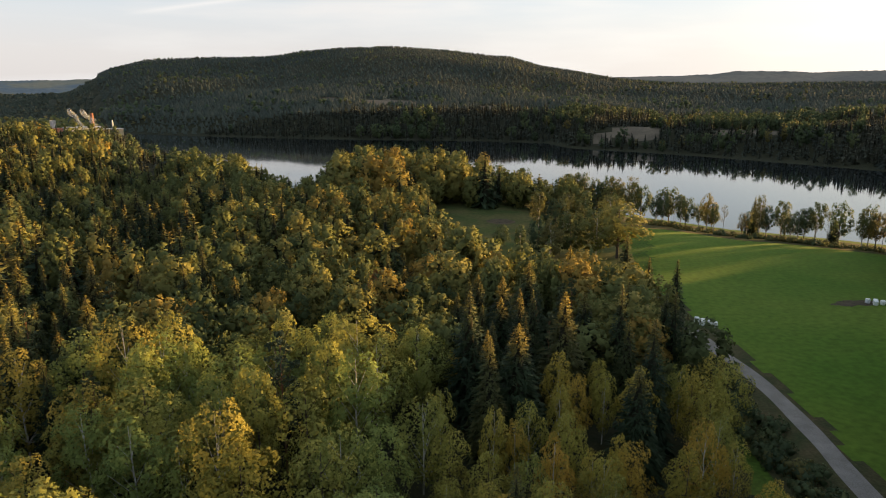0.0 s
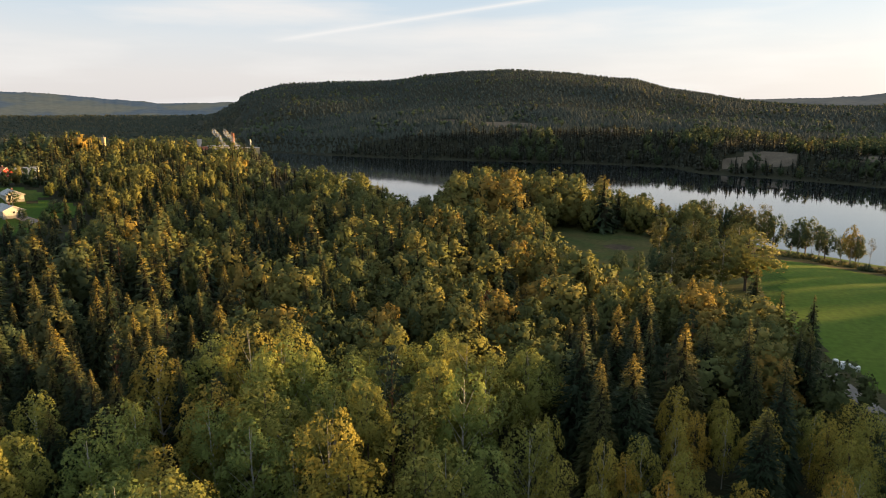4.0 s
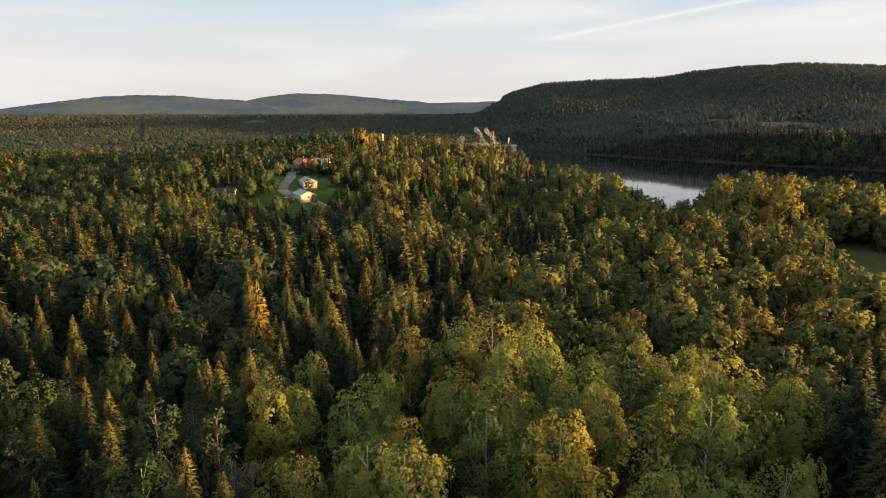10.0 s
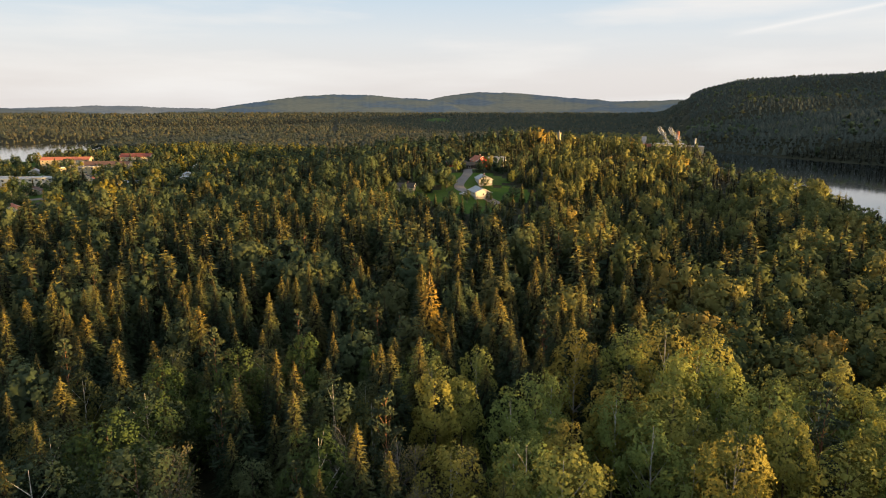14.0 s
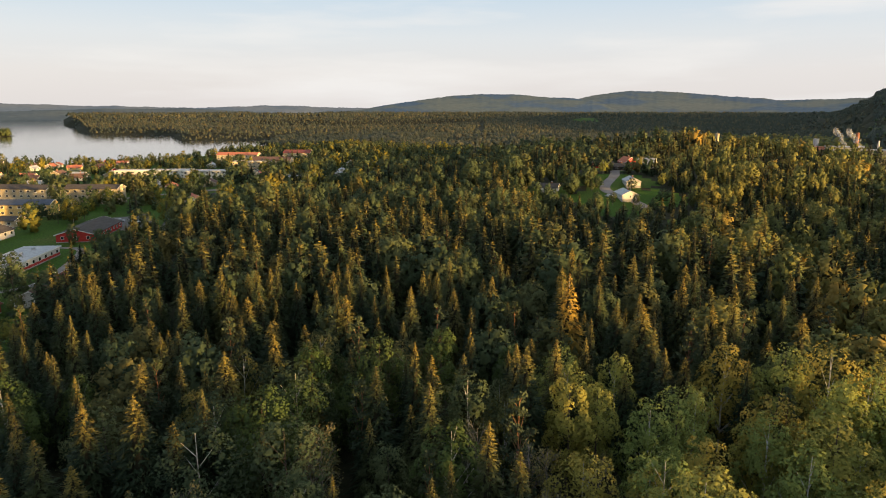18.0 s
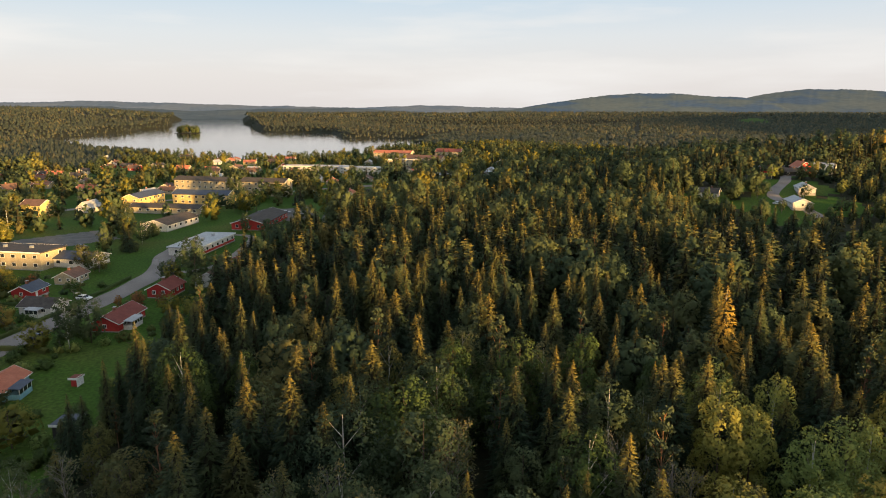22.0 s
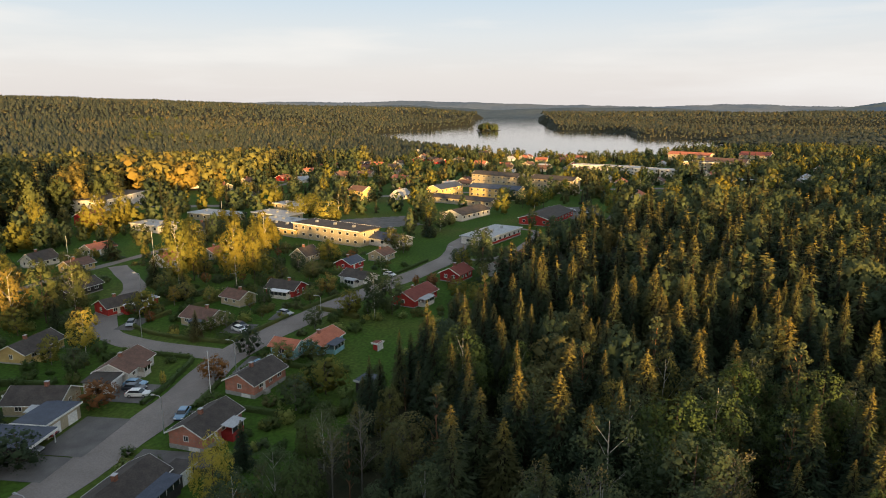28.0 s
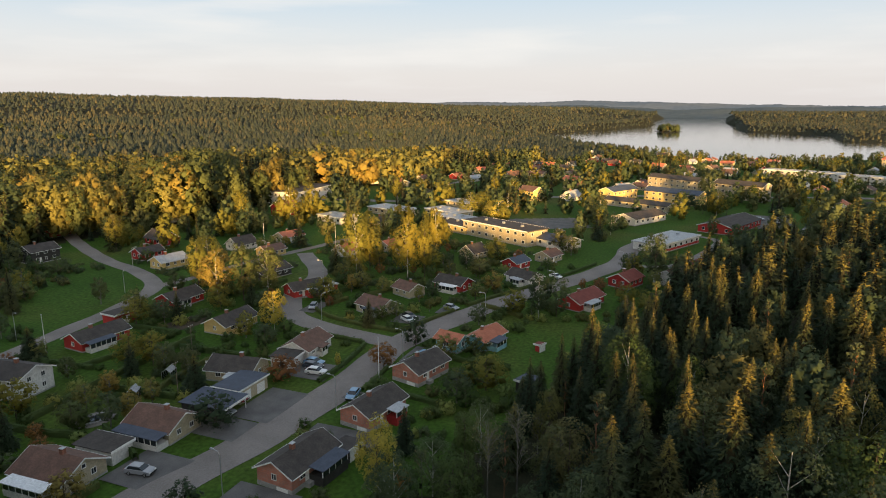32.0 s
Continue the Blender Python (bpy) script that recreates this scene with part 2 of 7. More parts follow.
def height(x, y):
    x, y = np.asarray(x, float), np.asarray(y, float)
    az, d = polar(x, y)
    far1 = curve(az, L1_FAR)
    start = np.where(az < 27, far1, 1100)
    rise = np.clip((d - start) / (2300 - start), 0, 1)
    z = curve(az, NORTH) * (0.6 * rise + 0.4 * smooth(rise)) * np.where(d > 2300, np.clip(1 - (d - 2300) / 3000, 0.3, 1), 1)
    w0 = curve(az, ((95, 1500), (97, 1950), (99, 1780), (102, 1580), (105, 1050), (110, 650)))
    w1 = w0 + 1230
    z = np.maximum(z, curve(az, WEST) * smooth((d - w0) / (w1 - w0)))
    z = z + np.where(az < 27, 9 * smooth((d - far1 - 5) / 90), 0)
    # folds and hollows on the big hill
    fold = np.sin(x / 190 + np.sin(y / 260) * 1.6) * np.sin(y / 230 + 1.1) + 0.5 * np.sin(x / 83 + 2.0) * np.sin(y / 97 + np.sin(x / 140))
    z = z + np.where(az < 30, 9 * fold * smooth((d - far1 - 60) / 300) * smooth((2150 - d) / 250), 0)
    z = z + 13 * np.exp(-(((x + 310) / 90) ** 2 + ((y - 320) / 90) ** 2)) + 16 * np.exp(-(((x + 430) / 150) ** 2 + ((y - 520) / 130) ** 2))
    # unseen rise beside the meadow, added to hold off the low sun
    z = z + 13 * np.exp(-(((x - 152) / 42) ** 2 + ((y - 112) / 40) ** 2))
    z = z - 4 * smooth((d - 330) / 500) * smooth((az - 66) / 10) * smooth((1500 - d) / 300)
    roll = 1.1 * np.sin(x / 61 + 1.3) * np.cos(y / 47) + 0.6 * np.sin(x / 23) * np.sin(y / 29 + 2)
    z = z + roll * smooth((d - 60) / 200) * np.where((az > 85) & (d < 400), 0.25, 1)
    k = lake_depth(az, d)
    shore = WATER + 0.4 - np.clip(k, -400, 60) * 0.06
    near = smooth((k + 90) / 90)
    return z * (1 - near) + np.minimum(np.maximum(z, -40), shore) * near


def height1(x, y):
    return float(height(np.array([x]), np.array([y]))[0])


def mesh_of(name, verts, faces, mats, smooth_faces=False, index=None, tint=None, soft=None, sunlit_tips=None):
    """A mesh from arrays: faces all of one number of corners; soft gives the rounded normals of foliage."""
    me = bpy.data.meshes.new(name)
    verts, faces = np.asarray(verts, np.float32), np.asarray(faces, np.int32)
    k = faces.shape[1]
    me.vertices.add(len(verts))
    me.vertices.foreach_set("co", verts.ravel())
    me.loops.add(faces.size)
    me.loops.foreach_set("vertex_index", faces.ravel())
    me.polygons.add(len(faces))
    me.polygons.foreach_set("loop_start", np.arange(0, faces.size, k, dtype=np.int32))
    if index is not None:
        me.polygons.foreach_set("material_index", np.asarray(index, np.int32))
    me.polygons.foreach_set("use_smooth", np.full(len(faces), smooth_faces))
    for m in mats:
        me.materials.append(m)
    if tint is not None:
        at = me.attributes.new("tint", "FLOAT", "POINT")
        at.data.foreach_set("value", np.asarray(tint, np.float32))
    if sunlit_tips is not None:
        at = me.attributes.new("sunlit_tips", "FLOAT", "POINT")
        at.data.foreach_set("value", np.asarray(sunlit_tips, np.float32))
    me.update(calc_edges=True)
    if soft is not None:
        at = me.attributes.new("custom_normal", "FLOAT_VECTOR", "POINT")
        at.data.foreach_set("vector", np.asarray(soft, np.float32).ravel())
    return me


# ground: one sheet of rings round the hovering place, out to the horizon
M_GROUND, gn, gl, gb = material("forest_floor_and_grass", 0.95, 0.1)
g_big, g_small = noise_node(gn, gl, 0.03, 5.0), noise_node(gn, gl, 1.2, 8.0)
g_r = ramp(gn, [(0.3, (0.034, 0.078, 0.01)), (0.5, (0.05, 0.096, 0.014)), (0.66, (0.075, 0.1, 0.02)), (0.78, (0.1, 0.092, 0.03))])
gl.new(g_big.outputs["Fac"], g_r.inputs["Fac"])
g_s = ramp(gn, [(0.3, (0.6, 0.6, 0.6)), (0.7, (1.3, 1.3, 1.2))])
gl.new(g_small.outputs["Fac"], g_s.inputs["Fac"])
gl.new(mix(gn, gl, g_r.outputs["Color"], g_s.outputs["Color"], 1.0, "MULTIPLY"), gb.inputs["Base Color"])

rings = np.concatenate([[0.002, 6, 15], np.arange(30, 420, 6), np.geomspace(420, 4900, 110)])
spokes = 480
ga = np.radians(np.arange(spokes) * 360 / spokes)
gx, gy = -np.sin(ga)[None] * rings[:, None], np.cos(ga)[None] * rings[:, None]
gv = np.stack([gx, gy, height(gx, gy)], -1).reshape(-1, 3)
gi, gj = np.meshgrid(np.arange(len(rings) - 1), np.arange(spokes), indexing="ij")
gk = (gj + 1) % spokes
gf = np.stack([gi * spokes + gj, gi * spokes + gk, (gi + 1) * spokes + gk, (gi + 1) * spokes + gj], -1).reshape(-1, 4)[:, ::-1]
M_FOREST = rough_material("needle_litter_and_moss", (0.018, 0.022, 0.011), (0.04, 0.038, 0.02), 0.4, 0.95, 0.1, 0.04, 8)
M_FELLED = rough_material("felled_brush_and_stumps", (0.09, 0.075, 0.055), (0.16, 0.13, 0.095), 0.05, 0.95, 0.1, 0.1, 12)
ground = tagged(new("ground", mesh_of("ground", gv, gf, [M_GROUND, M_FOREST, M_FELLED], True)), "rolling ground of grass, moss and forest soil", "ground", kind="structure")

# water
M_WATER, wtn, wtl, wtb = material("lake_water", 0.04, 0.5)
wtb.inputs["Base Color"].default_value = (0.012, 0.016, 0.018, 1)
wt_n = noise_node(wtn, wtl, 0.25, 3.0)
wt_b = wtn.new("ShaderNodeBump")
wt_b.inputs["Strength"].default_value, wt_b.inputs["Distance"].default_value = 0.05, 0.05
wtl.new(wt_n.outputs["Fac"], wt_b.inputs["Height"])
wtl.new(wt_b.outputs["Normal"], wtb.inputs["Normal"])
M_BREEZE, bzn, bzl, bzb = material("rippled_lake_water", 0.07, 0.5)
bzb.inputs["Base Color"].default_value = (0.02, 0.025, 0.028, 1)
bz_n = noise_node(bzn, bzl, 0.5, 4.0)
bz_b = bzn.new("ShaderNodeBump")
bz_b.inputs["Strength"].default_value, bz_b.inputs["Distance"].default_value = 0.14, 0.2
bzl.new(bz_n.outputs["Fac"], bz_b.inputs["Height"])
bzl.new(bz_b.outputs["Normal"], bzb.inputs["Normal"])
wr = np.array([200, 900, 2000, 4900.0])
wx, wy = -np.sin(ga[::6])[None] * wr[:, None], np.cos(ga[::6])[None] * wr[:, None]
wv = np.stack([wx, wy, np.full_like(wx, WATER)], -1).reshape(-1, 3)
wi, wj = np.meshgrid(np.arange(3), np.arange(80), indexing="ij")
wf = np.stack([wi * 80 + wj, wi * 80 + (wj + 1) % 80, (wi + 1) * 80 + (wj + 1) % 80, (wi + 1) * 80 + wj], -1).reshape(-1, 4)[:, ::-1]
tagged(new("water", mesh_of("water", wv, wf, [M_WATER, M_BREEZE], index=((wj.ravel() > 13) & (wj.ravel() < 40)).astype(int))), "calm dark lake water that mirrors the evening sky", "lake", kind="structure")

# blue ridges on the horizon, out beyond the last woods
def far_ridge(profile, d, low, c1, c2, c3, label, seed):
    """A long hill: (azimuth, elevation in degrees) along its crest, rising over 350 metres of depth; the pale air
    before it is put into its glow.
    """
    q = np.random.default_rng(seed)
    az = np.arange(profile[0][0], profile[-1][0], 0.12)
    top = d * np.tan(np.radians(np.interp(az, [p[0] for p in profile], [p[1] for p in profile]))) + EYE
    rough = np.convolve(q.normal(size=len(az) + 8), np.ones(9) / 9, "valid") * 5 + q.normal(0, 0.7, len(az))
    up = np.linspace(0, 1, 9)
    dist = d - 350 + 350 * up[:, None] + 0 * az
    z = low + (top + rough * np.where(top > low + 20, 1, 0.2) - low) * np.sin(up * 1.5708)[:, None]
    a = np.radians(az)[None]
    v = np.stack([-np.sin(a) * dist, np.cos(a) * dist, z], -1).reshape(-1, 3)
    i, j = np.meshgrid(np.arange(8), np.arange(len(az) - 1), indexing="ij")
    n = len(az)
    f = np.stack([i * n + j, i * n + j + 1, (i + 1) * n + j + 1, (i + 1) * n + j], -1).reshape(-1, 4)[:, ::-1]
    m, n_, l, b = material("hazy_far_hills", 1.0, 0.0)
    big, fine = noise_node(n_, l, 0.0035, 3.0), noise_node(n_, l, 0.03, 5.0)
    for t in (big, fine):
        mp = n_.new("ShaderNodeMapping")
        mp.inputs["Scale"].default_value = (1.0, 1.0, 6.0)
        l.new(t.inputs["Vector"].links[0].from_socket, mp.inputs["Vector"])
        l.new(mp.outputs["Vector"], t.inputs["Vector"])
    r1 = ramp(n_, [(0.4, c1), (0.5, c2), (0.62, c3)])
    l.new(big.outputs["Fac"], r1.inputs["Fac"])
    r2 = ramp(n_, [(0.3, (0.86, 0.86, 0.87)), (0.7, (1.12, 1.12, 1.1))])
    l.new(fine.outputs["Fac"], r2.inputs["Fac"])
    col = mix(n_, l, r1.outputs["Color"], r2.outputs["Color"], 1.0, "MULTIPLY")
    # air haze and bluish shade patches come from the emission colour
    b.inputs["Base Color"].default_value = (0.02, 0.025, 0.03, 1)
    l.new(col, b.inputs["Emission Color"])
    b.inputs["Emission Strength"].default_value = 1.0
    tagged(new("backdrop", mesh_of("backdrop", v, f, [m], True)), label, "distant hills", kind="structure")


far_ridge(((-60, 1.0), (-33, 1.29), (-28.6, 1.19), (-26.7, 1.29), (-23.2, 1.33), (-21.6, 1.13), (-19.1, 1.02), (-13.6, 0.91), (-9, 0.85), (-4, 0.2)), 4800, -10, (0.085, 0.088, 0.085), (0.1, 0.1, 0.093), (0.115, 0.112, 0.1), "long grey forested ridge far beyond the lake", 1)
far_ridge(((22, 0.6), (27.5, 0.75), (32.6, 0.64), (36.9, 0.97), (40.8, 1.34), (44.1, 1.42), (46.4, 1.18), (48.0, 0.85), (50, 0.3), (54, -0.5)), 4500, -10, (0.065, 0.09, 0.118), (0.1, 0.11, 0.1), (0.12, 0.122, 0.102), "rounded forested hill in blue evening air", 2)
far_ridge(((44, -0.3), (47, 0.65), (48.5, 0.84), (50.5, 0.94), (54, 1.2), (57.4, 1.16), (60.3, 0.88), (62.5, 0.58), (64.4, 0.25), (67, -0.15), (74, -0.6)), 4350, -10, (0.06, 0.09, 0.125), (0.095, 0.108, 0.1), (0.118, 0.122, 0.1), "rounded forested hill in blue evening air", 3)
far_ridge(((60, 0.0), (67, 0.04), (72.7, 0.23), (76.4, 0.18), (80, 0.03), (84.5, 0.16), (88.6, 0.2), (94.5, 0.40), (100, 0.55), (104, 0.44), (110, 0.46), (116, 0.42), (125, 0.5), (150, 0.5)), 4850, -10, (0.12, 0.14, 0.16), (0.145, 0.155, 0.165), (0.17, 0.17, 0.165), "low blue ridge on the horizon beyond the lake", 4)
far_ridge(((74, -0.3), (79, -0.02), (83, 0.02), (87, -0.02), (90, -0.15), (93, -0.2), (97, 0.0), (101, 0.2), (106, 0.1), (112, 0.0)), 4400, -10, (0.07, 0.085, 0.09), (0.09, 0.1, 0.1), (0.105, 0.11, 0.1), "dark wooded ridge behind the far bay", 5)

# ---- trees ----
def tube(p0, p1, r0, r1, sides=5):
    """A tapered limb as quads."""
    p0, p1 = np.array(p0, float), np.array(p1, float)
    w = (p1 - p0) / max(np.linalg.norm(p1 - p0), 1e-6)
    u = np.cross(w, [0.3, 0.9, 0.2])
    u /= np.linalg.norm(u)
    v = np.cross(w, u)
    a = np.arange(sides) * 2 * np.pi / sides
    c = np.cos(a)[:, None] * u + np.sin(a)[:, None] * v
    vs = np.concatenate([p0 + c * r0, p1 + c * r1])
    i = np.arange(sides)
    return vs, np.stack([i, (i + 1) % sides, (i + 1) % sides + sides, i + sides], -1)


def join(parts):
    vs, fs, k = [], [], 0
    for v, f in parts:
        vs.append(v)
        fs.append(f + k)
        k += len(v)
    return np.concatenate(vs), np.concatenate(fs)


def cards(p, size, r, flat=0.0, long=1.0, out=None):
    """Small leaf quads at points p, turned at random; flat pulls them towards the level."""
    k = len(p)
    nrm = r.normal(size=(k, 3))
    nrm[:, 2] = nrm[:, 2] + flat * np.sign(nrm[:, 2] + 0.3)
    if out is not None:
        nrm = nrm * 0.55 + out * 1.1
    nrm /= np.linalg.norm(nrm, axis=1)[:, None]
    u = np.cross(nrm, r.normal(size=(k, 3)))
    u /= np.linalg.norm(u, axis=1)[:, None]
    v = np.cross(nrm, u)
    s = (np.asarray(size) * r.uniform(0.6, 1.3, k))[:, None] * 0.5
    q = np.stack([p - u * s * long, p - v * s * 0.75, p + u * s * long, p + v * s * 0.75], 1).reshape(-1, 3)
    return q, np.arange(4 * k).reshape(-1, 4)


def lathe(profile, n, r, rough=0.12):
    """A closed uneven body of rotation: (radius, height) from the foot up."""
    k = len(profile)
    a = np.arange(n) * 2 * np.pi / n + r.uniform(0, 6)
    v = np.array([[np.cos(t) * q * u, np.sin(t) * q * u, z] for q, z in profile for t, u in zip(a, r.uniform(1 - rough, 1 + rough, n))])
    f = [[i * n + j, i * n + (j + 1) % n, (i + 1) * n + (j + 1) % n, (i + 1) * n + j] for i in range(k - 1) for j in range(n)]
    return v, np.array(f)


def unit(v):
    return v / np.maximum(np.linalg.norm(v, axis=-1, keepdims=True), 1e-6)


def facing(tri, nrm):
    """Turns each triangle so that its front looks along its soft normal."""
    g = np.cross(tri[:, 1] - tri[:, 0], tri[:, 2] - tri[:, 0])
    back = (g * nrm).sum(-1) < 0
    tri[back] = tri[back][:, [0, 2, 1]]
    return tri


def spruce_crown(r, h, rad, sprays, size=1.0, bare=0.06, sides=7, whorls=21):
    """Level to drooping sprays of needles in uneven whorls round an inner spike coloured dark as crown shade; vertices,
    faces and soft normals.
    """
    k = r.integers(0, whorls, sprays * 2)
    lean = r.uniform(0.9, 1.1, whorls)
    t = (k + r.uniform(-0.1, 1.0, sprays * 2)) / whorls
    t = np.clip(t, 0.002, 0.998)
    t = t[r.uniform(size=sprays * 2) < 0.3 + 0.7 * (1 - t) ** 0.9][:sprays]
    n = len(t)
    k = np.minimum((t * whorls).astype(int), whorls - 1)
    boughs = np.maximum(5, (11 * (1 - t)).astype(int))
    a = (r.integers(0, 99, n) % boughs) * 2 * np.pi / boughs + k * 1.7 + r.normal(0, 0.16, n)
    girth = rad * ((1 - t) ** 0.8 + 0.012) * lean[k] * (1 + 0.14 * np.sin(a * 2 + k))
    along = np.sqrt(r.uniform(0.1, 1.0, n)) * r.uniform(0.82, 1.1, n)
    reach = girth * along
    droop = np.radians(2 + 30 * (1 - t)) + r.normal(0, 0.2, n)
    out = np.stack([np.cos(a), np.sin(a), np.zeros(n)], -1)
    yaw = a + r.normal(0, 0.5, n)
    head = np.stack([np.cos(yaw), np.sin(yaw), np.zeros(n)], -1)
    u = head * np.cos(droop)[:, None] - np.array([0, 0, 1.0]) * np.sin(droop)[:, None]
    side = np.stack([-np.sin(yaw), np.cos(yaw), r.normal(0, 0.5, n)], -1)
    p = out * reach[:, None]
    p[:, 2] = h * (bare + (1 - bare) * (t * 0.985 + 0.015)) - np.tan(droop) * reach * 0.75 + r.normal(0, 0.05, n) * rad * 0.3
    l = (0.1 + 0.36 * (1 - t)) * size * r.uniform(0.7, 1.3, n) * rad / 3
    w = (l * r.uniform(0.26, 0.46, n))[:, None]
    l = l[:, None]
    tri = np.stack([p - u * l + side * w, p - u * l - side * w, p + u * l * 1.25], 1)
    nrm = unit(out * 0.75 + unit(r.normal(size=(n, 3))) * 0.6 + np.array([0, 0, 0.4]))
    tri = facing(tri, nrm)
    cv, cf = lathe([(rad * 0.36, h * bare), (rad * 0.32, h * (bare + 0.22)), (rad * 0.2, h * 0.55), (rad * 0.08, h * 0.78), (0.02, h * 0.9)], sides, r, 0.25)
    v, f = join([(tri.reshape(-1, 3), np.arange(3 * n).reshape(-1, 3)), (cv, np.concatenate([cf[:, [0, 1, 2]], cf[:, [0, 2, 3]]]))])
    # how much painted sunlight each spray takes, more towards the tip
    sunlit_tips = np.clip((t - 0.7) / 0.2, 0, 1) * r.uniform(0.3, 1.0, n) * r.uniform(0.3, 1.0)
    return v, f, np.concatenate([np.repeat(nrm, 3, 0), unit(cv * [1, 1, 0] + [0, 0, 0.2])]), np.concatenate([np.repeat(sunlit_tips, 3), np.zeros(len(cv))])


def leafy_crown(r, h, rad, clumps, leaves, size, base=0.3, solid=0.6, blunt=None):
    """Small leaves on the shells of many tufts that make up an uneven egg-shaped crown; also the ends of its limbs."""
    peak = r.uniform(0.3, 0.45)
    blunt = r.uniform(0.62, 0.95) if blunt is None else blunt

    def girth(t):
        return np.where(t < peak, 0.42 + 0.58 * np.sin(np.clip(t / peak, 0, 1) * 1.5708), np.clip(1 - (np.maximum(t - peak, 0) / (1.02 - peak)) ** 2.0, 0, 1) ** blunt)

    k = (np.arange(clumps) + 0.5) / clumps
    k = np.clip(1 - (1 - k) ** 0.8, 0, 0.96)
    b = np.arange(clumps) * 2.39996 + r.normal(0, 0.3, clumps)
    lop = 1 + 0.16 * np.sin(2 * b + r.uniform(0, 6)) * (1 - k) + r.normal(0, 0.13, clumps)
    w = rad * (0.06 + 0.78 * girth(k)) * lop * np.where(np.arange(clumps) % 5 == 0, 0.45, 1.0)
    cen = np.stack([np.cos(b) * w, np.sin(b) * w, h * (base + (1 - base) * (k * 0.97 + r.normal(0, 0.02, clumps)))], -1)
    big = rad * r.uniform(0.2, 0.36, clumps) * (0.6 + 0.4 * girth(k)) * (60 / clumps) ** 0.33
    i = r.choice(clumps, leaves, p=big ** 2 / (big ** 2).sum())
    d = r.normal(size=(leaves, 3))
    axis = np.stack([np.cos(b[i]), np.sin(b[i]), np.full(leaves, 0.25)], -1)
    d[:, 2] += 0.45
    d = unit(d + axis * 0.7)
    p = cen[i] + d * (big[i] * (0.6 + 0.48 * np.sqrt(r.uniform(0, 1, leaves))))[:, None] * [1, 1, 1.2]
    mid = np.array([0, 0, h * (base + (1 - base) * 0.42)])
    crown_out = unit((p - mid) / [rad, rad, h * (1 - base) * 0.55])
    nrm = unit(crown_out * 1.0 + d * 0.5 + unit(r.normal(size=(leaves, 3))) * 0.25)
    g = unit(nrm + r.normal(size=(leaves, 3)) * 0.55)
    u = unit(np.cross(g, r.normal(size=(leaves, 3))))
    v = np.cross(g, u)
    s = (size * r.uniform(0.55, 1.35, leaves))[:, None] * 0.5
    tri = facing(np.stack([p - u * s, p + u * s * 0.9 - v * s * 0.55, p + u * s * 0.35 + v * s], 1), nrm)
    # a small mass of leaves inside each tuft
    oct_v = np.array([[1, 0, 0], [0, 1, 0], [-1, 0, 0], [0, -1, 0], [0, 0, 1.2], [0, 0, -1]], float)
    oct_f = np.array([[0, 1, 4], [1, 2, 4], [2, 3, 4], [3, 0, 4], [1, 0, 5], [2, 1, 5], [3, 2, 5], [0, 3, 5]])
    ax = np.linalg.qr(r.normal(size=(clumps, 3, 3)))[0]
    ax[np.linalg.det(ax) < 0] *= -1
    turned = oct_v[None] @ ax
    tv = (cen * [0.93, 0.93, 1.0])[:, None] + turned * (big * solid)[:, None, None] * r.uniform(0.75, 1.2, (clumps, 6, 1))
    tf = (oct_f[None] + 6 * np.arange(clumps)[:, None, None]).reshape(-1, 3)
    tips = np.concatenate([cen * [0.85, 0.85, 1.0], np.ones((clumps, 1))], 1)[:: max(1, clumps // 16)]
    vv, ff = join([(tri.reshape(-1, 3), np.arange(3 * leaves).reshape(-1, 3)), (tv.reshape(-1, 3), tf)])
    return (vv, ff, np.concatenate([np.repeat(nrm, 3, 0), unit(unit(turned) * 0.45 + unit((tv - mid) / [rad, rad, h * (1 - base) * 0.55]) * 0.8).reshape(-1, 3)])), tips


def tree_wood(r, h, rad, c, thick, sides=5):
    parts = [tube((0, 0, -0.3), (r.normal() * 0.15, r.normal() * 0.15, h * 0.55), thick, thick * 0.6, sides), tube((0, 0, h * 0.55), (0, 0, h * 0.93), thick * 0.6, 0.03, sides)]
    for x, y, z, s in c:
        z0 = max(h * 0.2, z - np.hypot(x, y) * 1.3 - 0.5)
        parts.append(tube((0, 0, z0), (x, y, z), thick * 0.32, 0.02, 4))
    return join(parts)


def far_spruce(r, wide=1.0):
    """A ragged pointed tree of three uneven skirts, one metre high."""
    vs, fs = [], []
    for z0, z1, rad in ((0.1, 0.66, 0.19 * wide), (0.42, 1.0, 0.12 * wide)):
        k, n = len(vs), 5
        a0 = r.uniform(0, 6)
        vs += [[np.cos(a0 + a * 6.2832 / n) * rad * q, np.sin(a0 + a * 6.2832 / n) * rad * q, z0 + r.uniform(-0.06, 0.06)] for a, q in zip(range(n), r.uniform(0.65, 1.3, n))]
        vs += [[0, 0, z1]]
        fs += [[k + a, k + (a + 1) % n, k + n] for a in range(n)]
    vs = np.array(vs)
    return vs, np.array(fs), unit(vs * [1, 1, 0] + [0, 0, 0.3])


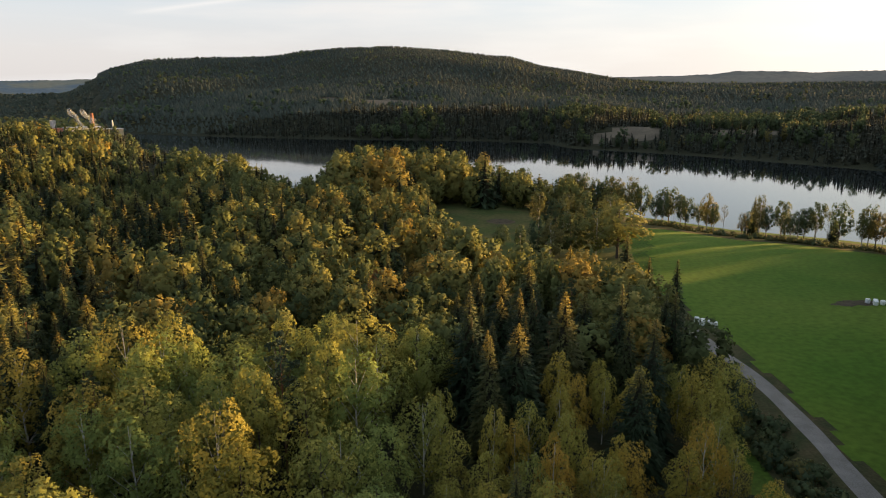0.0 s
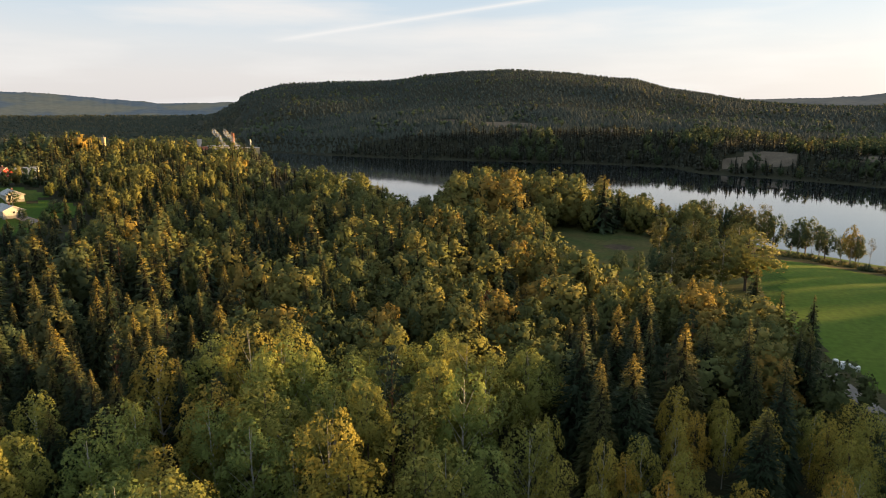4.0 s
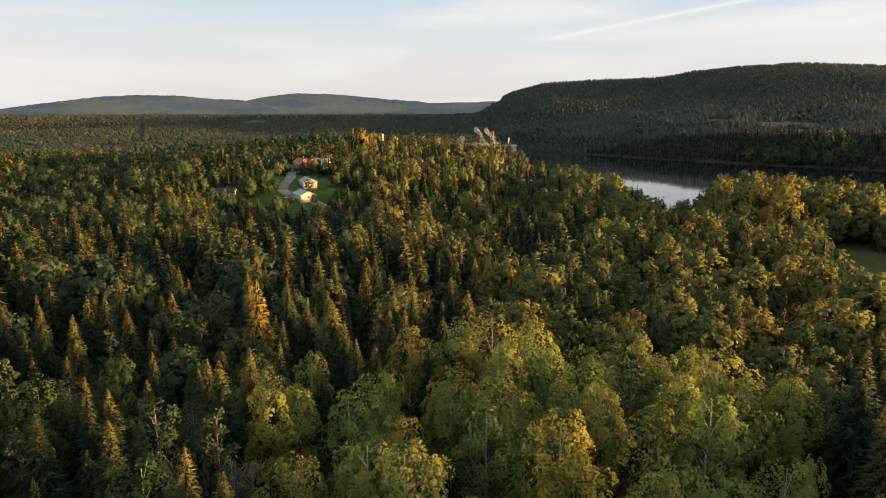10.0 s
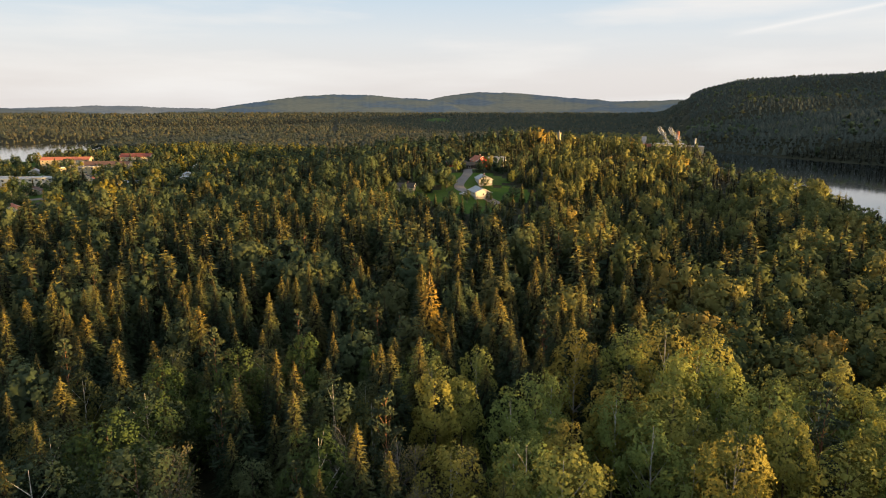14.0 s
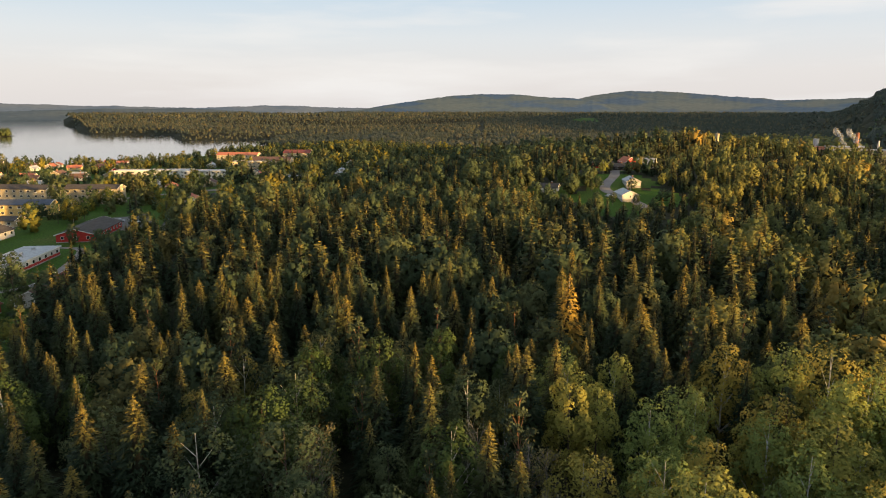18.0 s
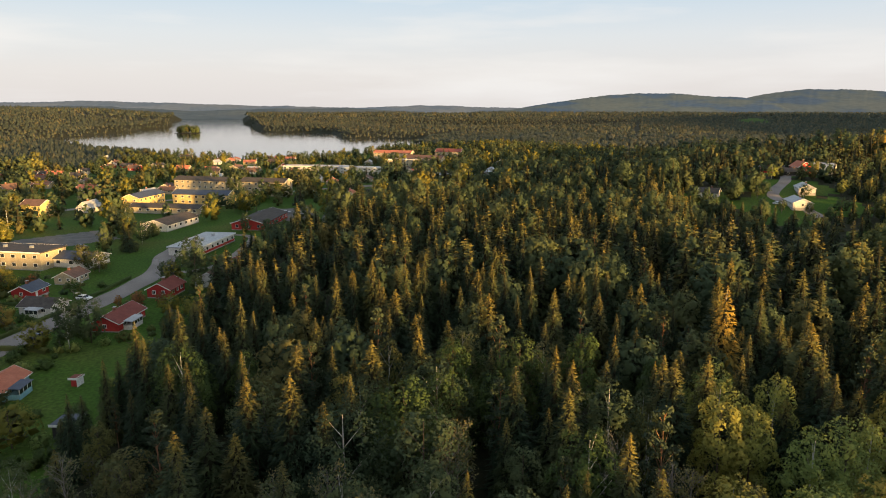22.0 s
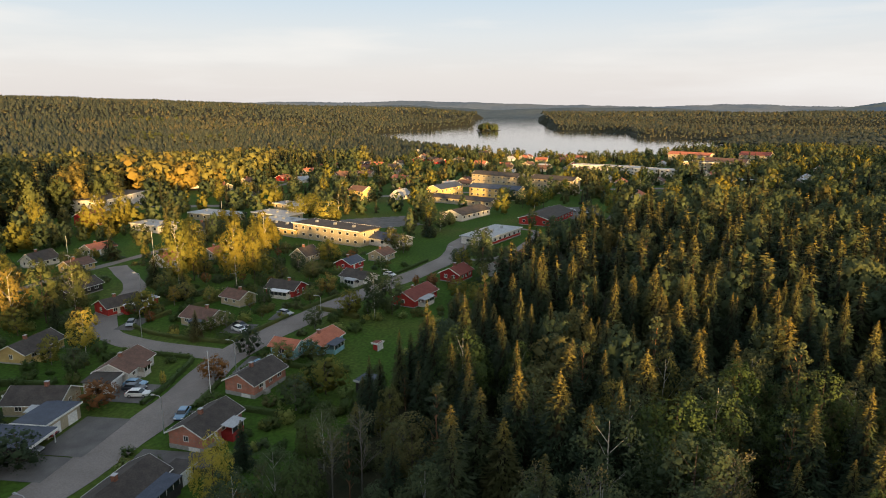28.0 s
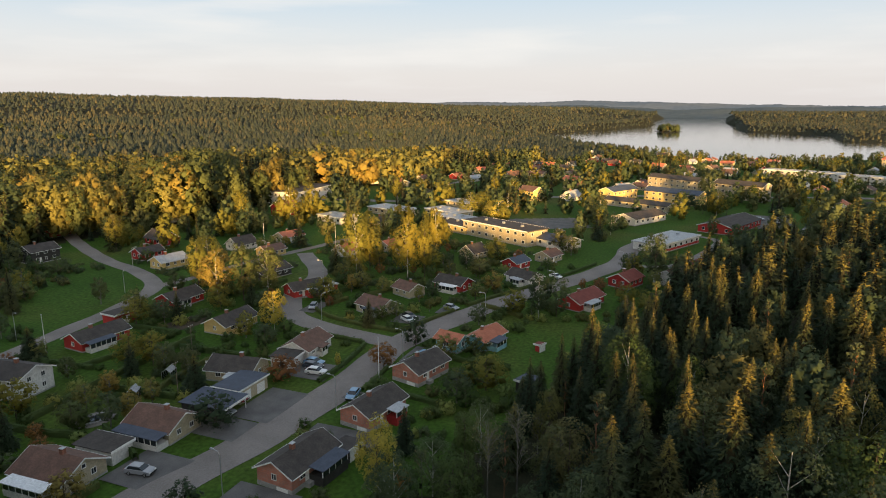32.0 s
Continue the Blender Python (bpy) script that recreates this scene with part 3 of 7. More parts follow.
def far_leafy(r, wide=1.0):
    """Five uneven lumps, one metre high."""
    vs, fs = [], []
    for i in range(3):
        z = 0.4 + 0.2 * i
        off = (0.1, 0.08, 0.0)[i]
        a = r.uniform(0, 6.28)
        c = np.array([np.cos(a) * off, np.sin(a) * off, z])
        s = r.uniform(0.15, 0.22)
        k = len(vs)
        d = np.array([[1, 0, 0], [0, 1, 0], [-1, 0, 0], [0, -1, 0], [0, 0, 1.1], [0, 0, -1]]) * r.uniform(0.75, 1.25, (6, 1)) * s
        vs += list(c + d + r.normal(size=(6, 3)) * 0.02)
        fs += [[k, k + 1, k + 4], [k + 1, k + 2, k + 4], [k + 2, k + 3, k + 4], [k + 3, k, k + 4], [k + 1, k, k + 5], [k + 2, k + 1, k + 5], [k + 3, k + 2, k + 5], [k, k + 3, k + 5]]
    vs = np.array(vs)
    return vs * [wide, wide, 1], np.array(fs), unit(vs - [0, 0, 0.25])


def pine_crown(r, h, rad, tufts, size):
    """Flattened tufts on high limbs."""
    c = []
    for i in range(20):
        t = i / 19
        z = h * (0.34 + 0.62 * t)
        off = rad * (0.8 * np.sin(np.pi * min(0.95, 0.3 + 0.62 * t))) * r.uniform(0.5, 1.0)
        a = i * 2.4 + r.normal() * 0.4
        c.append((np.cos(a) * off, np.sin(a) * off, z, rad * r.uniform(0.3, 0.45) * (1.1 - 0.4 * t)))
    c = np.array(c)
    w = r.integers(0, len(c), tufts)
    d = r.normal(size=(tufts, 3))
    d /= np.linalg.norm(d, axis=1)[:, None]
    q = c[w, :3] + d * (c[w, 3] * r.uniform(0.3, 1.05, tufts))[:, None] * [1, 1, 0.5]
    return cards(q, np.full(tufts, size), r, 0.2, 1.2), c


def limbs(r, h, rad, count, thick):
    """The fine bare branches of a thin crown, each forking twice."""
    parts = [tube((0, 0, -0.3), (0, 0, h * 0.6), thick, thick * 0.5), tube((0, 0, h * 0.6), (0.1, 0, h), thick * 0.5, 0.02)]
    tips = []
    for i in range(count):
        t = r.uniform(0.28, 0.92)
        a = i * 2.4 + r.normal() * 0.4
        l = rad * (1.15 - 0.8 * t) * r.uniform(0.7, 1.2)
        p0 = np.array([0, 0, h * t])
        p1 = p0 + np.array([np.cos(a) * l * 0.5, np.sin(a) * l * 0.5, l * 0.7])
        parts.append(tube(p0, p1, thick * 0.3, 0.03, 3))
        for f in (-0.5, 0.0, 0.5):
            p2 = p1 + np.array([np.cos(a + f) * l * 0.5, np.sin(a + f) * l * 0.5, l * r.uniform(0.3, 0.7)])
            parts.append(tube(p1, p2, 0.03, 0.012, 3))
            tips.append(p2)
            tips.append((p1 + p2) / 2)
    v, f = join(parts)
    return v, f, np.array(tips)


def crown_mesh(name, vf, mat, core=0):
    """core: how many of the last faces are the twigs inside, coloured dark as shade."""
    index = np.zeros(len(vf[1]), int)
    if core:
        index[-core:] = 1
    return mesh_of(name, vf[0], vf[1], [mat, M_INNER], True, index=index, soft=vf[2] if len(vf) > 2 else None, sunlit_tips=vf[3] if len(vf) > 3 else None)


# the patterns of the near trees: name of kind, trunk mesh, crown mesh, height
PATTERN = {"spruce": [], "birch": [], "birch_off": [], "shore": [], "small": [], "pine": [], "thin": [], "gold": []}
for i in range(7):
    r = np.random.default_rng(100 + i)
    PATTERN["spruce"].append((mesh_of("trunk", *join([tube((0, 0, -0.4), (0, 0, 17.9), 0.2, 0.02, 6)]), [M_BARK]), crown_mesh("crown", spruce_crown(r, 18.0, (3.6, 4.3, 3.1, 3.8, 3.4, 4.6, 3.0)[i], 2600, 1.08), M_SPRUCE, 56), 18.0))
for i in range(8):
    r = np.random.default_rng(200 + i)
    rad = (3.8, 4.9, 3.3, 5.5, 4.5, 3.6, 5.1, 4.0)[i]
    vf, c = leafy_crown(r, 17.0, rad, 72, 5200, 0.34, 0.12 + 0.05 * (i % 3), 0.3)
    PATTERN["birch"].append((mesh_of("trunk", *tree_wood(r, 17.0, rad, c, 0.17), [M_BIRCHBARK if i % 2 else M_BARK]), crown_mesh("crown", vf, M_BIRCH), 17.0))
    vf, c = leafy_crown(r, 17.0, rad, 54, 2600, 0.48, 0.12 + 0.05 * (i % 3), 0.5)
    PATTERN["birch_off"].append((mesh_of("trunk", *tree_wood(r, 17.0, rad, c, 0.17, 4), [M_BIRCHBARK if i % 2 else M_BARK]), crown_mesh("crown", vf, M_BIRCH), 17.0))
for i in range(6):
    r = np.random.default_rng(270 + i)
    rad = (3.4, 4.6, 2.6, 5.0, 3.8, 4.2)[i]
    vf, c = leafy_crown(r, 10.0, rad * 0.8, 30, 1150, 0.42, 0.12 + 0.04 * (i % 3), 0.6)
    PATTERN["small"].append((mesh_of("trunk", *tree_wood(r, 10.0, rad * 0.8, c, 0.16, 5), [M_BARK if i % 2 else M_GREYBARK]), crown_mesh("crown", vf, M_WOODS), 10.0))
for i in range(5):
    r = np.random.default_rng(250 + i)
    rad = (3.6, 4.4, 3.0, 4.0, 3.3)[i]
    vf, c = leafy_crown(r, 15.0, rad, 40, 1700, 0.55, 0.24 + 0.04 * (i % 3), 0.5, 0.55)
    PATTERN["shore"].append((mesh_of("trunk", *tree_wood(r, 15.0, rad, c, 0.26, 5), [M_BARK if i % 2 else M_BIRCHBARK]), crown_mesh("crown", vf, M_WOODS), 15.0))
for i in range(3):
    r = np.random.default_rng(300 + i)
    vf, c = pine_crown(r, 18.0, 3.0, 1500, 0.46)
    PATTERN["pine"].append((mesh_of("trunk", *tree_wood(r, 18.0, 3.0, c, 0.2), [M_PINEBARK]), crown_mesh("crown", vf, M_PINE), 18.0))
for i in range(3):
    r = np.random.default_rng(400 + i)
    v, f, tips = limbs(r, 13.0, 3.2, 26, 0.12)
    q = tips[r.integers(0, len(tips), 640)] + r.normal(size=(640, 3)) * 0.32
    PATTERN["thin"].append((mesh_of("trunk", v, f, [M_GREYBARK]), crown_mesh("crown", cards(q, np.full(640, 0.26), r), M_THIN), 13.0))
r = np.random.default_rng(9)
PATTERN["gold"].append((mesh_of("trunk", *join([tube((0, 0, -0.4), (0, 0, 21.5), 0.26, 0.03, 6)]), [M_BIRCHBARK]), crown_mesh("crown", spruce_crown(r, 22.0, 3.9, 1900, 1.0, 0.3, 7, 17), M_GOLD, 56), 22.0))

TREE_LABEL = {
    "spruce": "tall dark green spruce with drooping branches in dense forest",
    "birch": "leafy birch with yellow-green autumn leaves among other trees",
    "shore": "round leafy tree with a bare trunk on the lake shore",
    "pine": "pine with a reddish trunk and grey-green tufted crown",
    "thin": "half-bare grey tree with thin branches and few leaves",
    "gold": "tall golden larch standing among dark spruces",
}
tree_count = {k: 0 for k in PATTERN}


def plant(kind, x, y, h, wide=1.0, label="", crown_mat=None, pick=None):
    """One tree as a thing: trunk and crown under an Empty at its foot."""
    i = tree_count[kind]
    tree_count[kind] += 1
    stock = PATTERN["small" if kind == "birch" and h < 9 else "birch_off" if kind == "birch" and math.hypot(x, y) > 112 else kind]
    tm, cm, h0 = stock[(i if pick is None else pick) % len(stock)]
    name = {"birch": "birch_tree", "shore": "shore_tree", "thin": "bare_tree", "gold": "larch_tree"}.get(kind, kind + "_tree")
    if kind == "birch" and label and "birch" not in label:
        name = "garden_tree" if "garden" in label else "shore_tree" if "shore" in label or "lake" in label else "broadleaf_tree"
    root = new(name)
    root.empty_display_size = 0.5
    s = h / h0
    root.matrix_world = pose(x, y, height1(x, y), 0, 0, (i * 137.5) % 360) @ Matrix.Diagonal((s * wide, s * wide, s, 1))
    tagged(root, label or TREE_LABEL[kind], "tree", name.replace("_", " ") + "s")
    new("trunk", tm).parent = root
    if crown_mat:
        key = cm.name + crown_mat.name
        if key not in RECOLOURED:
            RECOLOURED[key] = cm.copy()
            RECOLOURED[key].materials[0] = crown_mat
        cm = RECOLOURED[key]
    new("crown", cm).parent = root
    return root


RECOLOURED = {}


def spread(d0, d1, step, az0=-44, az1=158, seed=1):
    """Places in an even but uneasy scatter."""
    r = np.random.default_rng(seed)
    n = int(2 * d1 / step) + 1
    gx, gy = np.meshgrid(np.arange(n) - n / 2, np.arange(n) - n / 2)
    p = np.stack([gx.ravel(), gy.ravel()], -1) * step + r.uniform(-0.45, 0.45, (n * n, 2)) * step
    az, d = polar(p[:, 0], p[:, 1])
    return p[(d >= d0) & (d < d1) & (az > az0) & (az < az1)]


VILLAGE = ((-262, 262, 23), (-288, 290, 23), (-330, 335, 26), (-250, 280, 18), (-198, 254, 14), (-298, 242, 16), (-240, 244, 14))


# felled patches and small fields on the far slopes: azimuth, distance, half widths of both
CUTS = ((-16.2, 752, 1.9, 38), (-13.6, 735, 0.8, 22), (-24.5, 745, 3.0, 26), (-30.5, 830, 1.6, 34), (4.6, 1075, 2.6, 45), (9.5, 1120, 1.2, 30), (-4.0, 1020, 1.0, 26), (47.5, 2300, 1.0, 160), (56.3, 1750, 0.22, 600))


def wooded(x, y):
    """Where forest grows."""
    az, d = polar(x, y)
    k = lake_depth(az, d) < -3
    road = (x > curve(y, ((60, 40), (90, 45), (120, 47), (145, 48), (165, 40), (180, 33), (190, 26)))) & (y < 262) & (y > 0)
    clear = (x > curve(y, ((165, 32), (176, 16), (200, 3), (230, -5), (305, -10)))) & (y > 165) & (y < 298)
    edge = curve(az, ((92, 210), (93, 190), (94, 170), (97.8, 142), (101.8, 119), (106, 105), (111.8, 90), (117.5, 80), (125, 55), (150, 30)))
    edge = np.where(az < 92, curve(az, ((55, 3000), (57, 620), (60, 500), (66, 415), (72, 380), (80, 325), (85, 285), (92, 210))), edge)
    town = (az > 55) & (d > edge) & (d < curve(az, ((55, 800), (60, 900), (70, 1000), (76, 1100), (90, 1000), (98, 830), (103, 700), (108, 600), (112, 540), (118, 470), (126, 390), (134, 330), (150, 290))))
    hole = np.zeros(len(x), bool)
    for a, b, c in VILLAGE:
        hole |= np.hypot(x - a, y - b) < c
    for a, b, c, e in CUTS:
        hole |= np.hypot((az - a) / c, (d - b) / e) + 0.35 * np.sin(az * 4.1 + d / 17) * np.sin(d / 11 + az * 2) < 1
    return k & ~road & ~clear & ~town & ~hole


# litter and moss lie under the trees, grass elsewhere
gc = gv[gf].mean(axis=1)
gd = np.hypot(gc[:, 0], gc[:, 1])
g_az, g_d = polar(gc[:, 0], gc[:, 1])
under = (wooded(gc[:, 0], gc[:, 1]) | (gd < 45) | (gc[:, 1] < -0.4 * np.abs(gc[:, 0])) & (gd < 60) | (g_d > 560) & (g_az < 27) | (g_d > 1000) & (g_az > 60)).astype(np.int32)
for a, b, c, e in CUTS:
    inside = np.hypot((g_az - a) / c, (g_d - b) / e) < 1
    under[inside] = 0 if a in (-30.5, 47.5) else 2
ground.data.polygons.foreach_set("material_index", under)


def leafy_share(x, y):
    """The share of broad-leaved trees."""
    az, d = polar(x, y)
    s = np.where(az < 46, np.where(d < 115, 0.92, np.where(az < 20, 0.66, np.where(az < 38, np.where(d < 160, 0.56, 0.32), 0.2))), np.where(d < 78, 0.75, np.where(d < 115, 0.36, np.where(d < 280, 0.15, 0.42))))
    s = np.where((az < -1.5) & (az > -12) & (d > 88) & (d < 138), 0.2, s)
    s = np.where((az > 4) & (az < 31) & (d < 138), 0.93, s)
    s = np.where((az > 29) & (az < 46) & (d > 94) & (d < 205), 0.13, s)
    s = np.where((az > 94) & (d < 135), 0.36, s)
    s = np.where((az > 100) & (d > curve(az, ((100, 95), (110, 74), (120, 56)))) & (d < 130), 0.72, s)
    patch = np.sin(x / 61 + np.sin(y / 83) * 2) * np.sin(y / 72 + np.sin(x / 95) * 2)
    s = np.where(d > 700, np.clip(np.where(az < 27, 0.03, 0.1) + 0.35 * (patch - 0.35), 0.01, 0.4), s)
    s = np.where((az < 27) & (d > 560), np.clip(0.08 + 0.3 * patch, 0.01, 0.4), s)
    s = np.where((az < -21) & (az > -29) & (d > 770) & (d < 930), 0.85, s)
    s = np.where((az > 27) & (az < 100) & (d > 650), np.clip(0.42 + 0.4 * patch, 0.1, 0.8), s)
    s = np.where((d > 270) & (d <= 700) & (az > 100), np.clip(0.36 + 0.4 * patch, 0.08, 0.85), s)
    return s


def stand(name, places, hs, tints, patterns, mat, label, seed, core=0):
    """Many trees too far to pick apart, in one mesh; core: how many of a pattern's last faces are shade-dark inner
    twigs.
    """
    r = np.random.default_rng(seed)
    which = r.integers(0, len(patterns), len(places))
    z = height(places[:, 0], places[:, 1]) - 0.3
    turn = r.uniform(0, 6.2832, len(places))
    wide = r.uniform(0.84, 1.2, len(places))
    V, F, T, N, I, C, k = [], [], [], [], [], [], 0
    for w, (pv, pf, pn, *more) in enumerate(patterns):
        at = np.nonzero(which == w)[0]
        if not len(at):
            continue
        c, s = np.cos(turn[at])[:, None], np.sin(turn[at])[:, None]
        q, g = hs[at][:, None], (hs[at] * wide[at])[:, None]
        V.append(np.stack([(pv[:, 0] * c - pv[:, 1] * s) * g + places[at, 0][:, None], (pv[:, 0] * s + pv[:, 1] * c) * g + places[at, 1][:, None], pv[:, 2] * q + z[at][:, None]], -1).reshape(-1, 3))
        N.append(np.stack([pn[:, 0] * c - pn[:, 1] * s, pn[:, 0] * s + pn[:, 1] * c, pn[:, 2] + 0 * c], -1).reshape(-1, 3))
        F.append((pf[None] + (k + np.arange(len(at)) * len(pv))[:, None, None]).reshape(-1, 3))
        T.append(np.repeat(tints[at], len(pv)))
        C.append(np.tile(more[0], len(at)) if more else np.zeros(len(pv) * len(at)))
        inner = np.zeros(len(pf), int)
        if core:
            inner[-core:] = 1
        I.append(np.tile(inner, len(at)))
        k += len(pv) * len(at)
    if V:
        tagged(new(name, mesh_of(name, np.concatenate(V), np.concatenate(F), [mat, M_INNER], True, index=np.concatenate(I), tint=np.concatenate(T), soft=np.concatenate(N), sunlit_tips=np.concatenate(C))), label, "forest", kind="stuff")


# landmark trees, each at its own place
LANDMARKS = [
    ("gold", -90.7, 80.7, 24.0, 1.0, "", None, 0),
    ("pine", -84.2, -11.9, 17.0, 1.0, "", None, 0),
    ("spruce", -107.8, -15.7, 19.0, 0.8, "slim spruce with a sunlit golden top at the forest edge", None, 0),
    ("spruce", -113.0, -17.5, 20.0, 0.8, "slim spruce with a sunlit golden top at the forest edge", None, 1),
    ("spruce", 54.3, 146.9, 16.0, 1.1, "dark spruce beside the gravel road", None, 2),
    ("spruce", 47.5, 165.2, 18.0, 1.1, "dark spruce beside the gravel road", None, 3),
    ("spruce", 51.0, 157.0, 14.0, 1.1, "dark spruce beside the gravel road", None, 4),
    ("shore", 57.0, 209.0, 18.5, 1.55, "big round broad-leaved tree in the meadow", M_MIXED, 1),
    ("birch", 50.0, 209.0, 17.0, 1.4, "round broad-leaved tree in the meadow", M_MIXED, 1),
    ("birch", 42.0, 213.0, 15.0, 1.3, "round broad-leaved tree in the meadow", M_MIXED, 6),
]
for args in LANDMARKS:
    plant(*args)

# the nearest stand of the forest, tree by tree
M_AUTUMN = leaf_material("rusty_leaves", [(0.0, (0.2, 0.085, 0.045)), (1.0, (0.26, 0.13, 0.04))], 0.3)
M_YELLOW = leaf_material("yellow_leaves", [(0.0, (0.185, 0.185, 0.042)), (1.0, (0.25, 0.215, 0.042))], 0.45)
# yellow leaves made brighter, as if the sun reached them
M_LEMON = leaf_material("sunlit_lemon_leaves", [(0.0, (0.38, 0.33, 0.07)), (1.0, (0.46, 0.37, 0.07))], 0.35)
plant("birch", -14.2, 138.4, 16.0, 0.8, "birch with rusty pink autumn leaves", M_AUTUMN, 2)
pl = spread(38, 290, 6.2, seed=3)
pl = pl[np.random.default_rng(8).uniform(size=len(pl)) < np.interp(polar(pl[:, 0], pl[:, 1])[0], [-1, 3, 36, 40], [0.88, 0.76, 0.74, 0.95])]
pl = pl[np.random.default_rng(18).uniform(size=len(pl)) < np.interp(np.hypot(pl[:, 0], pl[:, 1]), [100, 150, 290], [1.0, 0.82, 0.72])]
pl = pl[wooded(pl[:, 0], pl[:, 1])]
for _, lx, ly, *_ in LANDMARKS:
    pl = pl[np.hypot(pl[:, 0] - lx, pl[:, 1] - ly) > 3.4]
r = np.random.default_rng(5)
az, d = polar(pl[:, 0], pl[:, 1])
order = np.argsort(d)
pl, az, d = pl[order], az[order], d[order]
share = leafy_share(pl[:, 0], pl[:, 1])
draw, pine_draw, hh = r.uniform(size=len(pl)), r.uniform(size=len(pl)), r.uniform(0.76, 1.14, len(pl))
single = {"spruce": 0, "birch": 0, "pine": 0, "thin": 0}
# sunny: stands whose leaf colour already holds the sunlight
rest = {"spruce": [], "birch": [], "spruce_far": [], "birch_far": [], "sunny": [], "sunny_far": []}
for (x, y), a, dd, sh, dr, pd, q in zip(pl, az, d, share, draw, pine_draw, hh):
    kind = "birch" if dr < sh else "spruce"
    if kind == "spruce" and pd < 0.07:
        kind = "pine"
    if kind == "birch" and pd < (0.58 if a < 94 else 0.22) and a > 44 and dd < (80 if a < 94 else 110):
        kind = "thin"
    h = {"spruce": 18.5, "birch": 16.5, "pine": 18, "thin": 13}[kind] * q
    if a < 38 and dd < 110:
        h *= 1.08 if a > 1 or kind == "spruce" else 0.78
    if a > 22 and a < 33 and dd > 215:
        h *= 0.85
    if a > 38 and a < 52 and dd > 235:
        h *= 0.62
    if a > 80 and dd > curve(a, ((80, 260), (85, 220), (92, 150), (97, 110))):
        h *= 0.78
    if a > 108 and dd > 200:
        h *= 1.3
    if a > 97 and dd < 112:
        h *= 0.72
    if dd < 62:
        h = min(h, 15.5 + (dd - 38) * 0.1)
    if single[kind] < {"spruce": 270, "birch": 190, "pine": 70, "thin": 40}[kind] and dd < 215:
        single[kind] += 1
        # past 52 degrees the crown colours are darker, shade put into them
        green = kind == "birch" and a > 52
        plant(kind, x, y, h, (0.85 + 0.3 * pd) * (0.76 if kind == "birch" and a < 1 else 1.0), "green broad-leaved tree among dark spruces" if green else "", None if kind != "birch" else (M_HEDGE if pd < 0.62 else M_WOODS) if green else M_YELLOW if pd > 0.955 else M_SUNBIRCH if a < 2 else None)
    else:
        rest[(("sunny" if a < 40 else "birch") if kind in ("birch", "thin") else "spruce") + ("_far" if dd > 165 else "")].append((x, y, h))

LABEL_S = "dense forest of dark green spruces"
LABEL_B = "mixed forest of yellow-green broad-leaved trees"


def scaled(vf, h):
    return (vf[0] / h, *vf[1:])


fine_s = [scaled(spruce_crown(np.random.default_rng(480 + i), 18, (3.8, 4.4, 3.3)[i % 3], 720, 1.75), 18) for i in range(6)]
fine_b = [scaled(leafy_crown(np.random.default_rng(490 + i), 17, (5.0, 4.1, 5.7)[i % 3], 48, 1350, 0.74, 0.12, 0.66)[0], 17) for i in range(6)]
mid_s = [scaled(spruce_crown(np.random.default_rng(500 + i), 18, (3.8, 4.4, 3.3)[i % 3], 340, 2.4), 18) for i in range(6)]
mid_b = [scaled(leafy_crown(np.random.default_rng(520 + i), 17, (5.1, 4.2, 5.8)[i % 3], 38, 720, 1.0, 0.1, 0.75)[0], 17) for i in range(6)]
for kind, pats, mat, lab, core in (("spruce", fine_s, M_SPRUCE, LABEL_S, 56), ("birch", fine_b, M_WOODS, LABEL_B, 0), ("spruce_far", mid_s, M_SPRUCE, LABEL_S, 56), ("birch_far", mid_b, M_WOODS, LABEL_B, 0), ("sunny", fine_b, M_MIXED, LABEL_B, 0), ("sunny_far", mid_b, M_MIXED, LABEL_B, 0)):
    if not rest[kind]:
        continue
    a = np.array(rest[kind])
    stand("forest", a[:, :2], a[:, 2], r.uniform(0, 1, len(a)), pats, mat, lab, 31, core)

